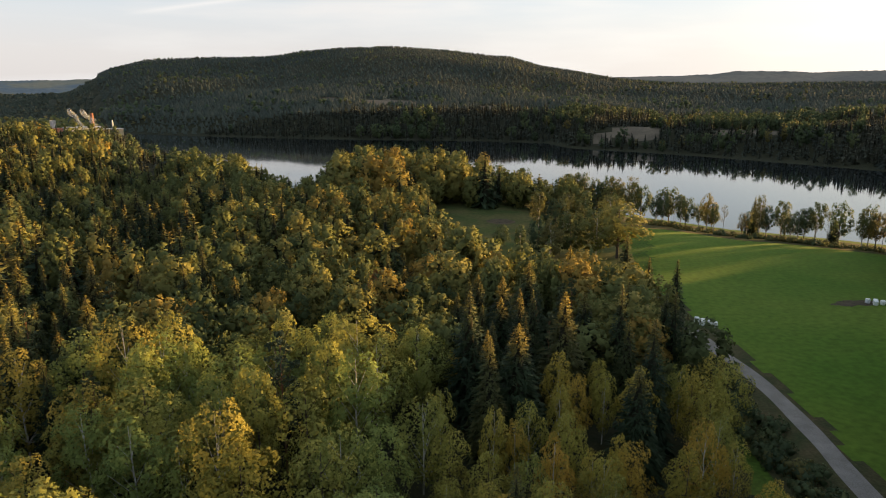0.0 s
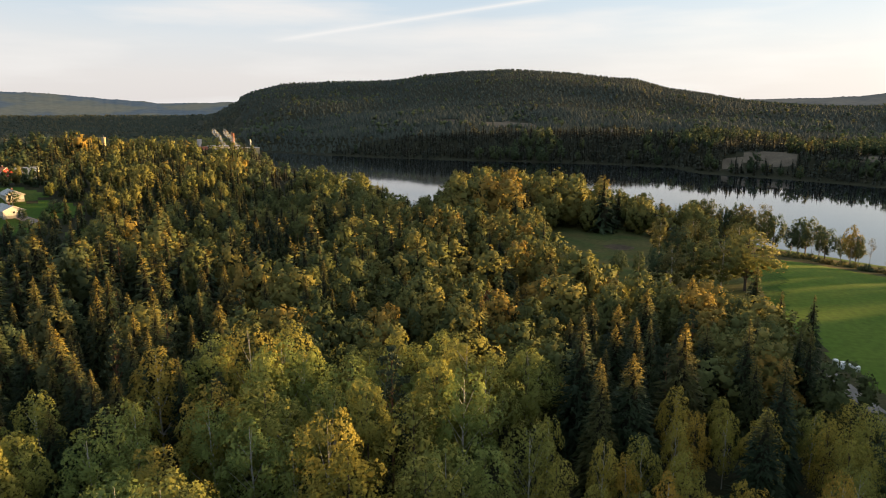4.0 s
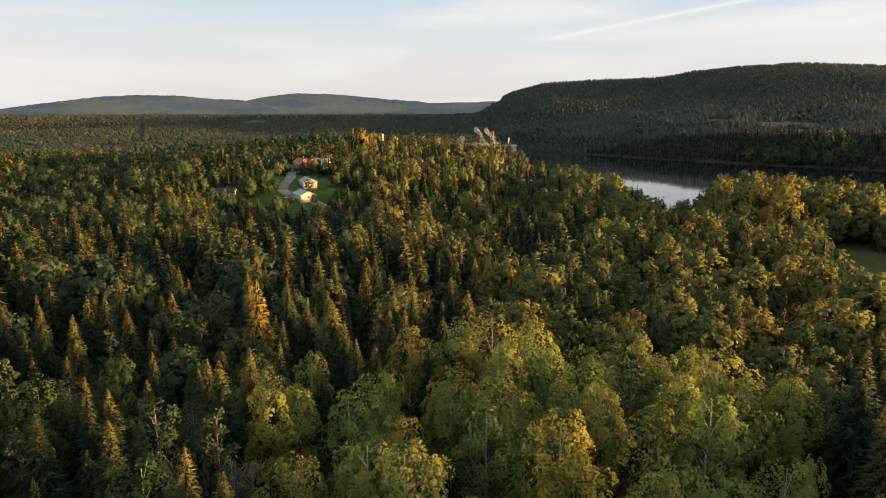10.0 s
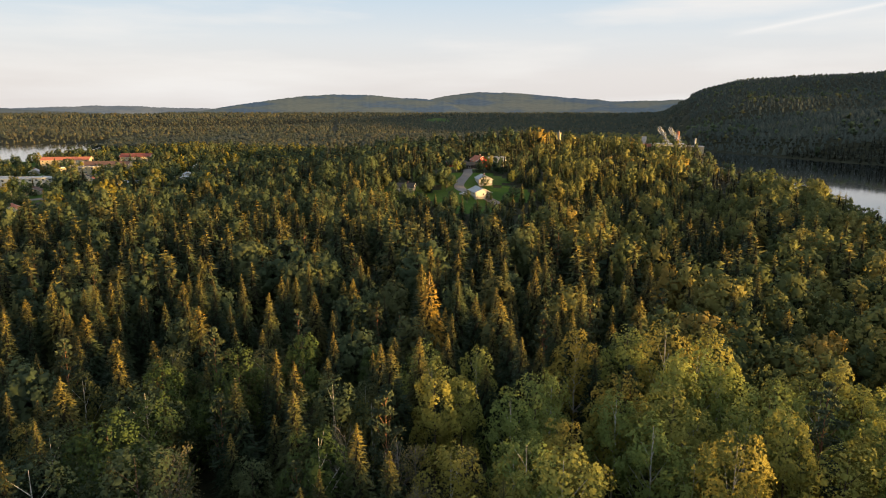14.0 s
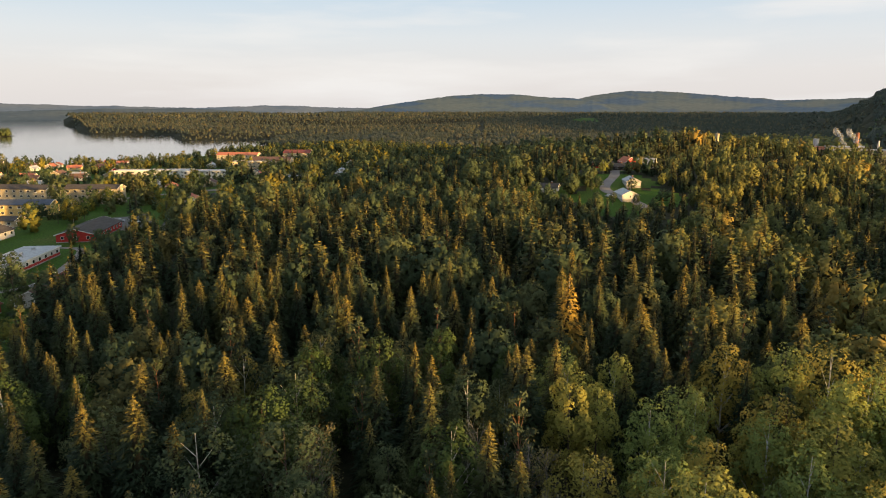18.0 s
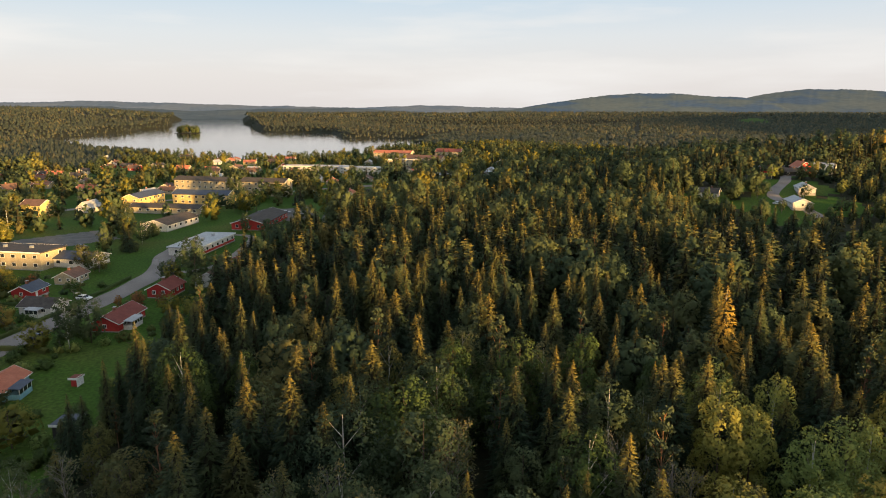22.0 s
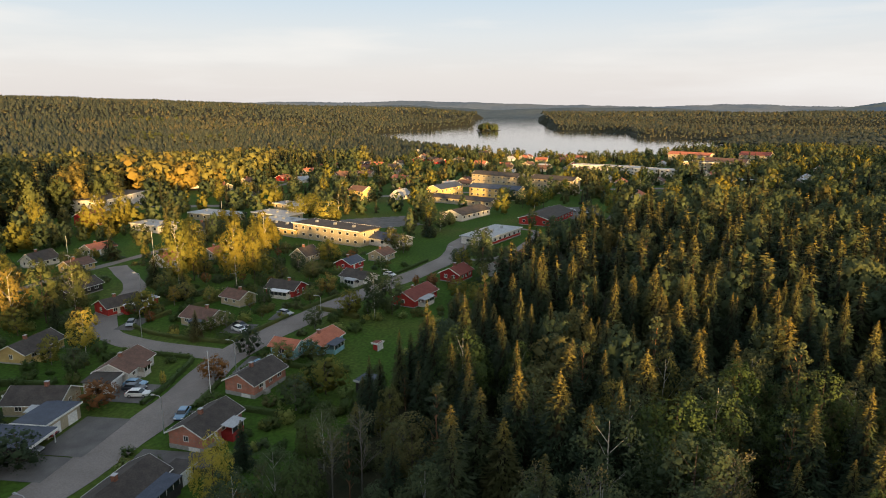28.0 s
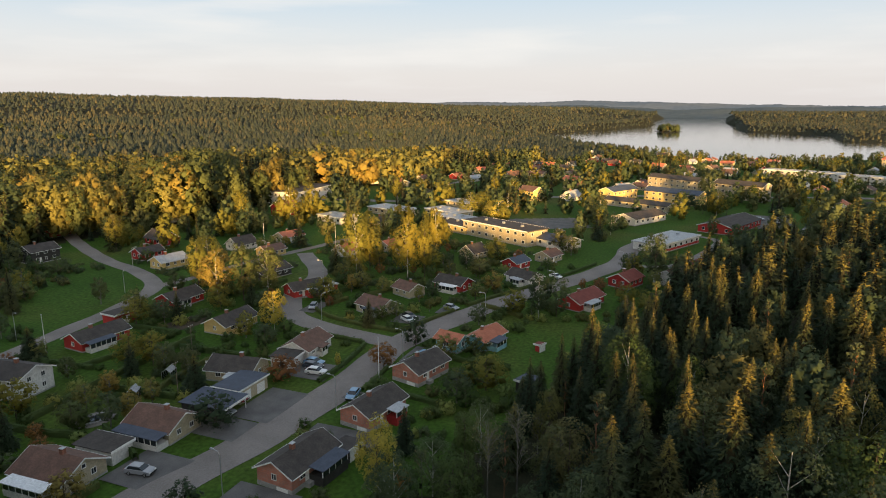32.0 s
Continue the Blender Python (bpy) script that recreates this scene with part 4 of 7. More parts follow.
# the woods farther off, coarser with distance
low_s = [scaled(spruce_crown(np.random.default_rng(540 + i), 18, 3.9, 54, 4.4, 0.04, 4), 18) for i in range(6)]
low_b = [scaled(leafy_crown(np.random.default_rng(560 + i), 17, 5.0, 16, 130, 1.9, 0.08, 0.9)[0], 17) for i in range(6)]
cap_s = [far_spruce(np.random.default_rng(600 + i), 2.3) for i in range(6)]
cap_b = [far_leafy(np.random.default_rng(610 + i), 2.2) for i in range(6)]
for d0, d1, step, ps, pb, h0, az0, az1 in ((290, 430, 8.2, mid_s, fine_b, 16.5, 96, 150), (290, 430, 8.4, mid_s, mid_b, 16.5, -44, 96), (430, 960, 9.0, low_s, low_b, 15.0, -44, 27), (960, 1300, 8.6, cap_s, cap_b, 8.5, -44, 27), (430, 700, 9.2, low_s, low_b, 16.5, 27, 150), (700, 1300, 8.6, cap_s, cap_b, 8.5, 27, 158), (1300, 2450, 13.5, cap_s, cap_b, 7.5, -44, 27), (1300, 2450, 13.5, cap_s, cap_b, 7.5, 27, 158), (2450, 4300, 32, cap_s, cap_b, 13, -44, 27), (2450, 4300, 32, cap_s, cap_b, 13, 27, 158)):
    pl = spread(d0, d1, step, az0, az1, seed=int(d0))
    pl = pl[wooded(pl[:, 0], pl[:, 1])]
    sh = leafy_share(pl[:, 0], pl[:, 1])
    leafy = r.uniform(size=len(pl)) < sh
    hs = r.uniform(0.65, 1.2, len(pl)) * h0
    fa, fd = polar(pl[:, 0], pl[:, 1])
    hs = np.where((fa > 38) & (fa < 52) & (fd < 480), hs * 0.7, hs)
    hs = np.where((fa > 28) & (fa < 38) & (fd < 700), hs * 0.84, hs)
    hs = np.where((fa > 100) & (fd < 430), hs * 1.35, hs)
    hs = np.where((fa > 100) & (fd > 430) & (fd < 700), hs * 1.15, hs)
    hs = np.where((fa > -4) & (fa < 9) & (fd < 450), hs * 1.25, hs)
    # stands of one age and tone
    tone = np.sin(pl[:, 0] / 47 + np.sin(pl[:, 1] / 71) * 2) * np.sin(pl[:, 1] / 53 + np.sin(pl[:, 0] / 88) * 2) + 0.6 * np.sin(pl[:, 0] / 131 + 1) * np.sin(pl[:, 1] / 117)
    tn = np.clip(0.42 + 0.3 * tone + r.normal(0, 0.16, len(pl)), 0, 0.98)
    hs = hs * (1 + 0.16 * tone)
    hs = hs * np.where(fd < 640, np.interp(fa, [10.5, 11.5, 15, 16, 21.5, 22.5, 27, 28], [1, 0.8, 0.8, 1.15, 1.15, 0.76, 0.76, 1]), 1)
    stand("forest", pl[~leafy], hs[~leafy], tn[~leafy], ps, M_HAZED_WOOD if az1 == 27 else M_PLAIN if d0 >= 700 else M_SPRUCE, LABEL_S + " on far slopes", 41, 56 if ps is mid_s else 32 if ps is low_s else 0)
    # bearings that look sunlit get the leaf colour with sun in it
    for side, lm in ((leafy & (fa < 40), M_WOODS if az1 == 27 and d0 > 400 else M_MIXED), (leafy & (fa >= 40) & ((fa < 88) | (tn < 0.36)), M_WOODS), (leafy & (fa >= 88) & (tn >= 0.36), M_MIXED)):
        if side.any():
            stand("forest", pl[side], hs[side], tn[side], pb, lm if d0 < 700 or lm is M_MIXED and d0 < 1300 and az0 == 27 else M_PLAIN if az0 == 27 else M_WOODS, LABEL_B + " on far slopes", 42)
# the wooded islet in the lake
ir = np.random.default_rng(64)
ia, idd = np.radians(93.4 + ir.uniform(-0.75, 0.75, 70)), 1760 + ir.uniform(-32, 32, 70)
ip = np.stack([-np.sin(ia) * idd, np.cos(ia) * idd], -1)
stand("forest", ip, ir.uniform(11, 18, 70), ir.uniform(0, 1, 70), low_b, M_WOODS, "wooded islet of leafy trees in the lake", 45)
# unseen forest added behind and below the hovering place, tall enough to cast shade
pl = np.concatenate([spread(14, 230, 6.2, -180, -44, seed=91), spread(14, 200, 6.2, 158, 180, seed=92), spread(8, 38, 5.2, -44, 158, seed=93)])
bx, by = pl[:, 0], pl[:, 1]
pl = pl[(bx < 44) | ((bx < 190) & (by < -10))]
leafy = r.uniform(size=len(pl)) < 0.3
hs = r.uniform(0.88, 1.12, len(pl)) * np.minimum(28, 50 - 0.8 * np.minimum(np.hypot(pl[:, 0], pl[:, 1]), 36))
ba = polar(pl[:, 0], pl[:, 1])[0]
hs = np.where((ba > -44) | (ba < -130), np.minimum(hs, np.where(ba > -44, 25, 19)), hs)
tn = r.uniform(0, 1, len(pl))
stand("forest", pl[~leafy], hs[~leafy], tn[~leafy], low_s, M_SPRUCE, LABEL_S, 43, 32)
stand("forest", pl[leafy], hs[leafy], tn[leafy], low_b, M_WOODS, LABEL_B, 44)
# unseen wood added on the rise and shore past the meadow's end, for shade
pl = np.concatenate([spread(215, 330, 6.0, -78, -37, seed=95), spread(95, 215, 6.0, -105, -42, seed=96)])
pa, pd_ = polar(pl[:, 0], pl[:, 1])
pl = pl[lake_depth(pa, pd_) < -4]
leafy = r.uniform(size=len(pl)) < 0.6
hs, tn = r.uniform(19, 27, len(pl)), r.uniform(0, 1, len(pl))
stand("forest", pl[~leafy], hs[~leafy], tn[~leafy], low_s, M_SPRUCE, LABEL_S, 46, 32)
stand("forest", pl[leafy], hs[leafy], tn[leafy], low_b, M_WOODS, LABEL_B, 47)


# ---- fields, roads and yards ----
def drape(name, inside, x0, x1, y0, y1, step, mat, lift, label, category):
    """A sheet on the ground over the cells whose middle lies inside."""
    xs, ys = np.arange(x0, x1, step), np.arange(y0, y1, step)
    X, Y = np.meshgrid(xs, ys, indexing="ij")
    i, j = np.nonzero(inside(X[:-1, :-1] + step / 2, Y[:-1, :-1] + step / 2))
    n = len(ys)
    f = np.stack([i * n + j, (i + 1) * n + j, (i + 1) * n + j + 1, i * n + j + 1], -1)
    used, inv = np.unique(f, return_inverse=True)
    v = np.stack([X.ravel(), Y.ravel(), height(X.ravel(), Y.ravel()) + lift], -1)[used]
    return tagged(new(name, mesh_of(name, v, inv.reshape(f.shape), [mat], True)), label, category, kind="structure")


def line(pts, step=2.5):
    """An even walk along a smooth line through the points."""
    p = np.array(pts, float)
    q = np.concatenate([[2 * p[0] - p[1]], p, [2 * p[-1] - p[-2]]])
    out = []
    for i in range(len(p) - 1):
        a, b, c, d = q[i:i + 4]
        n = max(2, int(np.hypot(*(c - b)) / step))
        for t in np.arange(n) / n:
            out.append(0.5 * (2 * b + (c - a) * t + (2 * a - 5 * b + 4 * c - d) * t * t + (3 * b - a - 3 * c + d) * t ** 3))
    return np.array(out + [p[-1]])


def ribbon(name, pts, width, mat, label, category, lift=0.1, cross=4, kind="structure"):
    p = line(pts)
    t = np.gradient(p, axis=0)
    t /= np.linalg.norm(t, axis=1)[:, None]
    s = np.stack([-t[:, 1], t[:, 0]], -1)
    k = np.linspace(-0.5, 0.5, cross + 1)
    wob = 1 + 0.05 * np.sin(np.arange(len(p)) * 0.9)
    q = p[:, None] + s[:, None] * (k[None, :, None] * width * wob[:, None, None])
    z = height(q[..., 0], q[..., 1]) + lift - 0.06 * (np.abs(k) * 2)[None] ** 2
    v = np.concatenate([q, z[..., None]], -1).reshape(-1, 3)
    i, j = np.meshgrid(np.arange(len(p) - 1), np.arange(cross), indexing="ij")
    n = cross + 1
    f = np.stack([i * n + j, (i + 1) * n + j, (i + 1) * n + j + 1, i * n + j + 1], -1).reshape(-1, 4)
    return tagged(new(name, mesh_of(name, v, f[:, ::-1], [mat], True)), label, category, kind=kind)


M_FIELD = rough_material("meadow_grass", (0.06, 0.12, 0.013), (0.1, 0.148, 0.02), 0.03, 0.95, 0.1, 0.06, 22)
M_VERGE = rough_material("rough_verge", (0.032, 0.045, 0.017), (0.08, 0.064, 0.032), 0.25, 0.95, 0.1, 0.05, 8)
M_GRAVEL = rough_material("gravel", (0.17, 0.155, 0.14), (0.25, 0.23, 0.21), 0.3, 0.95, 0.1, 0.02, 20)
M_ASPHALT = rough_material("worn_asphalt", (0.18, 0.157, 0.142), (0.25, 0.22, 0.2), 0.12, 0.9, 0.2, 0.008, 40)
M_YARD = rough_material("yard_asphalt", (0.1, 0.094, 0.09), (0.16, 0.15, 0.142), 0.3, 0.9, 0.2, 0.008, 30)
M_ROUGHGRASS = rough_material("rough_autumn_grass", (0.04, 0.068, 0.018), (0.1, 0.088, 0.034), 0.07, 0.95, 0.1, 0.05, 10)
M_EARTH = rough_material("bare_earth", (0.05, 0.04, 0.028), (0.1, 0.078, 0.055), 0.4, 0.95, 0.1, 0.05, 10)


def field_shape(x, y):
    left = curve(y, ((40, 62.5), (80, 62), (120, 63.5), (145, 63), (180, 60), (215, 70), (262, 84)))
    return (x > left + np.sin(y * 0.4)) & (x < 330) & (y > 20) & (y < 264 - 0.52 * (x - 84) + 2 * np.sin(x * 0.15)) & (lake_depth(*polar(x, y)) < -4)


drape("meadow", field_shape, 55, 332, 20, 275, 1.5, M_FIELD, 0.09, "smooth green meadow of short grass", "meadow")
drape("verge", lambda x, y: (x > 47) & (x < curve(y, ((40, 64), (145, 64), (180, 62)))) & (y > 40) & (y < 172), 44, 72, 40, 174, 1.0, M_VERGE, 0.05, "rough verge of weeds beside the gravel road", "verge")
drape("clearing", lambda x, y: (x > curve(y, ((165, 32), (176, 16), (200, 3), (230, -5), (305, -10)))) & (x < curve(y, ((185, 60), (250, 64), (305, 60)))) & (lake_depth(*polar(x, y)) < -8), -14, 70, 168, 330, 2.0, M_ROUGHGRASS, 0.05, "grassy clearing between the woods and the lake", "clearing")
drape("shore", lambda x, y: (y > 262 - 0.52 * (x - 84)) & (lake_depth(*polar(x, y)) < 0) & (x > 62), 60, 300, 120, 320, 2.0, M_VERGE, 0.06, "rough lake shore with brown reeds and brush", "shore")
ribbon("gravel_road", [(56, 40), (58, 79), (59.5, 95), (60, 115), (58, 134), (57, 146), (50, 165), (45, 175), (40, 188), (34, 196)], 3.3, M_GRAVEL, "grey gravel road along the edge of the forest", "road", 0.12)
drape("earth_patch", lambda x, y: np.hypot((x - 106) / 6, (y - 160.5) / 2.6) + 0.25 * np.sin(x * 1.3) * np.sin(y * 1.7) < 1, 92, 116, 152, 168, 0.6, M_EARTH, 0.14, "patch of bare earth in the meadow", "earth")
drape("earth_patch", lambda x, y: np.hypot((x - 24) / 6, (y - 268) / 5) < 1, 10, 40, 256, 280, 1.0, M_EARTH, 0.12, "patch of stones and earth in the clearing", "earth")

STREET = [(-40, -73), (-61, -71), (-77, -67.5), (-96, -65), (-114, -64.5), (-132, -64.5), (-159, -57), (-182, -48), (-214, -34), (-237, -27), (-262, -26), (-300, -14)]
ribbon("street", STREET, 8.0, M_ASPHALT, "worn grey asphalt street between the villas", "street", 0.16)
ribbon("side_street", [(-131, -66), (-133, -78), (-136, -92), (-143, -103), (-160, -113), (-180, -118), (-205, -140)], 6.2, M_ASPHALT, "narrow asphalt side street with hedges", "street", 0.13)
ribbon("upper_road", [(-70, -137), (-90, -142), (-106, -145), (-125, -148), (-147, -156), (-160, -176), (-170, -203), (-192, -245), (-215, -280)], 5.4, M_ASPHALT, "asphalt road past the red houses", "street", 0.13)
ribbon("upper_lane", [(-147, -156), (-165, -152), (-186, -150), (-215, -143), (-240, -138)], 4.0, M_ASPHALT, "narrow lane between the gardens", "street", 0.12)
ribbon("main_road", [(-340, -260), (-346, -190), (-358, -155), (-394, -130), (-412, -68), (-430, -10), (-455, 60), (-470, 120)], 8, M_ASPHALT, "wide main road through the town", "street", 0.14)
ribbon("hill_road", [(-360, -155), (-420, -180), (-480, -178), (-540, -196), (-600, -215)], 5, M_ASPHALT, "road climbing between houses to the wood", "street", 0.13)
ribbon("park_path", [(-230, -27), (-236, -10), (-262, 0), (-290, 4), (-300, -14)], 3.0, M_GRAVEL, "pale footpath round the lawn", "path", 0.14)
ribbon("village_road", [(-238, 262), (-255, 268), (-275, 270), (-286, 280), (-300, 300), (-320, 320)], 6, M_ASPHALT, "asphalt turning place between village houses", "street", 0.14)
drape("parking_lot", lambda x, y: (np.abs((x + 301) * 0.88 + (y + 76) * 0.47) < 14) & (np.abs(-(x + 301) * 0.47 + (y + 76) * 0.88) < 24), -340, -262, -112, -40, 2.0, M_YARD, 0.11, "large gravelly school yard", "yard")
drape("parking_lot", lambda x, y: (np.abs(x + 345) < 22) & (np.abs(y - 25) < 13), -372, -318, 8, 44, 2.0, M_YARD, 0.1, "asphalt car park beside the red hall", "yard")
for x0, x1, y0, y1 in ((-99.5, -86, -77, -68.5), (-86, -78.5, -82, -69), (-72, -61.5, -81, -70.5), (-114, -104.5, -79, -68.5), (-104, -99.5, -62, -57), (-153, -143, -101, -96), (-152, -144, -74, -66), (-131, -121, -60, -52), (-90, -85, -60.5, -47), (-70, -64, -61, -50), (-163, -155, -66, -60)):
    drape("driveway", lambda x, y: x < 1e9, x0, x1, y0, y1, 1.2, M_YARD, 0.13, "grey asphalt driveway beside a house", "driveway")
drape("earth_patch", lambda x, y: np.hypot((x + 124) / 7, (y + 122) / 4) < 1, -134, -114, -128, -116, 1.0, M_EARTH, 0.1, "dug vegetable bed of brown earth", "garden bed")

# ---- houses ----
M_GLASS, _, _, gpb = material("window_glass", 0.08, 0.6)
gpb.inputs["Base Color"].default_value = (0.03, 0.035, 0.04, 1)
M_TRIM = rough_material("white_trim", (0.68, 0.67, 0.64), (0.78, 0.77, 0.74), 1.0)
M_BASE = rough_material("grey_foundation", (0.26, 0.25, 0.24), (0.36, 0.35, 0.33), 1.0)
M_CHIM = rough_material("chimney_brick", (0.2, 0.09, 0.06), (0.3, 0.14, 0.1), 3.0)
M_METAL = rough_material("grey_metal", (0.38, 0.39, 0.4), (0.5, 0.51, 0.52), 2.0, 0.45, 0.5, 0, 6, 0.6)


def boards(name, c1, c2):
    """Painted upright boards."""
    m, n, l, b = material(name, 0.8, 0.2)
    w, x = n.new("ShaderNodeTexWave"), n.new("ShaderNodeTexCoord")
    w.inputs["Scale"].default_value, w.inputs["Distortion"].default_value = 1.6, 0.3
    l.new(x.outputs["Object"], w.inputs["Vector"])
    r = ramp(n, [(0.0, c1), (0.35, c2)])
    l.new(w.outputs["Fac"], r.inputs["Fac"])
    g = noise_node(n, l, 0.8)
    q = ramp(n, [(0.3, (0.8, 0.8, 0.8)), (0.7, (1.1, 1.1, 1.1))])
    l.new(g.outputs["Fac"], q.inputs["Fac"])
    l.new(mix(n, l, r.outputs["Color"], q.outputs["Color"], 1.0, "MULTIPLY"), b.inputs["Base Color"])
    return m


def courses(name, c1, c2, scale, joint):
    """Rows of bricks or tiles."""
    m, n, l, b = material(name, 0.85, 0.2)
    k, x = n.new("ShaderNodeTexBrick"), n.new("ShaderNodeTexCoord")
    mp = n.new("ShaderNodeMapping")
    mp.inputs["Rotation"].default_value = (radians(90), 0, radians(12))
    l.new(x.outputs["Object"], mp.inputs["Vector"])
    l.new(mp.outputs["Vector"], k.inputs["Vector"])
    k.inputs["Scale"].default_value = scale
    k.inputs["Color1"].default_value, k.inputs["Color2"].default_value, k.inputs["Mortar"].default_value = (*c1, 1), (*c2, 1), (*joint, 1)
    g = noise_node(n, l, 0.7)
    q = ramp(n, [(0.3, (0.75, 0.75, 0.75)), (0.7, (1.15, 1.15, 1.15))])
    l.new(g.outputs["Fac"], q.inputs["Fac"])
    l.new(mix(n, l, k.outputs["Color"], q.outputs["Color"], 1.0, "MULTIPLY"), b.inputs["Base Color"])
    return m


WALL = {
    "brick": (courses("red_brick", (0.5, 0.2, 0.14), (0.42, 0.155, 0.105), 4.0, (0.3, 0.24, 0.2)), "red brick"),
    "red": (boards("falu_red_boards", (0.28, 0.024, 0.024), (0.42, 0.042, 0.036)), "dark red wooden"),
    "yellow": (boards("yellow_boards", (0.42, 0.31, 0.13), (0.56, 0.42, 0.18)), "yellow wooden"),
    "white": (rough_material("white_plaster", (0.52, 0.5, 0.47), (0.62, 0.6, 0.57), 0.5), "white"),
    "cream": (rough_material("cream_plaster", (0.34, 0.29, 0.2), (0.43, 0.37, 0.26), 0.5), "cream plastered"),
    "black": (boards("black_boards", (0.03, 0.028, 0.026), (0.05, 0.047, 0.045)), "black wooden"),
    "teal": (boards("teal_boards", (0.16, 0.33, 0.38), (0.25, 0.45, 0.5)), "pale blue wooden"),
}
ROOF = {
    "dark": (rough_material("dark_roof", (0.047, 0.04, 0.036), (0.078, 0.066, 0.058), 0.6, 0.85, 0.3, 0.01), "dark grey"),
    "brown": (rough_material("brown_tile_roof", (0.11, 0.065, 0.05), (0.17, 0.095, 0.07), 0.6, 0.85, 0.3, 0.02), "brown tiled"),
    "tile": (rough_material("red_tile_roof", (0.36, 0.12, 0.07), (0.47, 0.17, 0.1), 0.6, 0.85, 0.3, 0.02), "red tiled"),
    "maroon": (rough_material("maroon_roof", (0.16, 0.045, 0.035), (0.22, 0.065, 0.05), 0.6, 0.85, 0.3, 0.02), "maroon tiled"),
    "blue": (rough_material("blue_black_roof", (0.035, 0.045, 0.07), (0.055, 0.068, 0.1), 0.6, 0.6, 0.4, 0.005), "blue-black"),
    "grey": (rough_material("light_grey_roof", (0.3, 0.31, 0.32), (0.42, 0.43, 0.44), 0.5, 0.6, 0.4), "light grey"),
    "white": (rough_material("white_sheet_roof", (0.66, 0.67, 0.68), (0.76, 0.77, 0.78), 0.5, 0.5, 0.4), "white sheet"),
}


def part(name, verts, faces, mat, parent, label=""):
    me = bpy.data.meshes.new(name)
    me.from_pydata([tuple(map(float, v)) for v in verts], [], [tuple(map(int, f)) for f in faces])
    me.materials.append(mat)
    ob = new(name, me)
    ob.parent = parent
    if label:
        ob["label"] = label
    return ob


BOX_F = ((0, 1, 3, 2), (4, 6, 7, 5), (0, 4, 5, 1), (2, 3, 7, 6), (0, 2, 6, 4), (1, 5, 7, 3))


def box(x0, x1, y0, y1, z0, z1):
    return [(x, y, z) for x in (x0, x1) for y in (y0, y1) for z in (z0, z1)], BOX_F


def boxes(*bs):
    v, f = [], []
    for b in bs:
        bv, bf = box(*b)
        f += [tuple(i + len(v) for i in q) for q in bf]
        v += bv
    return v, f


WINDOW_MESH = {}


def window(root, side, at, z, w, h, half_l, half_w):
    """A window on a wall: side e, w (gables), n, s (eaves). Frame with a pane set in it."""
    fine = math.hypot(*root.location[:2]) < 250
    key = (round(w, 1), round(h, 1), fine)
    if key not in WINDOW_MESH:
        a, b = w / 2, h / 2
        v, f = boxes((-a, -a + 0.1, -0.02, 0.09, -b, b), (a - 0.1, a, -0.02, 0.09, -b, b), (-a + 0.1, a - 0.1, -0.02, 0.09, b - 0.1, b), (-a + 0.1, a - 0.1, -0.02, 0.09, -b, -b + 0.12), *(((-0.04, 0.04, -0.02, 0.08, -b + 0.12, b - 0.1),) if w > 1.0 else ()))
        fm = bpy.data.meshes.new("window")
        if not fine:
            v = [(k * x, y, k2 * z) for y, k, k2 in ((-0.02, 1, 1), (0.09, 1, 1), (0.09, 1 - 0.2 / w, 1 - 0.2 / h), (0.04, 1 - 0.2 / w, 1 - 0.2 / h)) for x, z in ((-a, -b), (a, -b), (a, b), (-a, b))]
            f = [(i + 4 * j, (i + 1) % 4 + 4 * j, (i + 1) % 4 + 4 * j + 4, i + 4 * j + 4) for j in range(3) for i in range(4)] + [(12, 13, 14, 15)]
        fm.from_pydata(v, [], f)
        fm.materials.append(M_TRIM)
        fm.materials.append(M_GLASS)
        if not fine:
            fm.polygons[12].material_index = 1
        v, f = box(-a + 0.08, a - 0.08, -0.01, 0.05, -b + 0.1, b - 0.08)
        pm = bpy.data.meshes.new("pane")
        pm.from_pydata(v, [], f)
        pm.materials.append(M_GLASS)
        WINDOW_MESH[key] = (fm, pm)
    fm, pm = WINDOW_MESH[key]
    x, y, rz = {"e": (half_l, at, -90), "w": (-half_l, at, 90), "n": (at, half_w, 0), "s": (at, -half_w, 180)}[side]
    fr = new("window", fm)
    fr.parent = root
    fr.matrix_local = pose(x, y, z, 0, 0, rz)
    if fine:
        new("pane", pm).parent = fr
    return fr


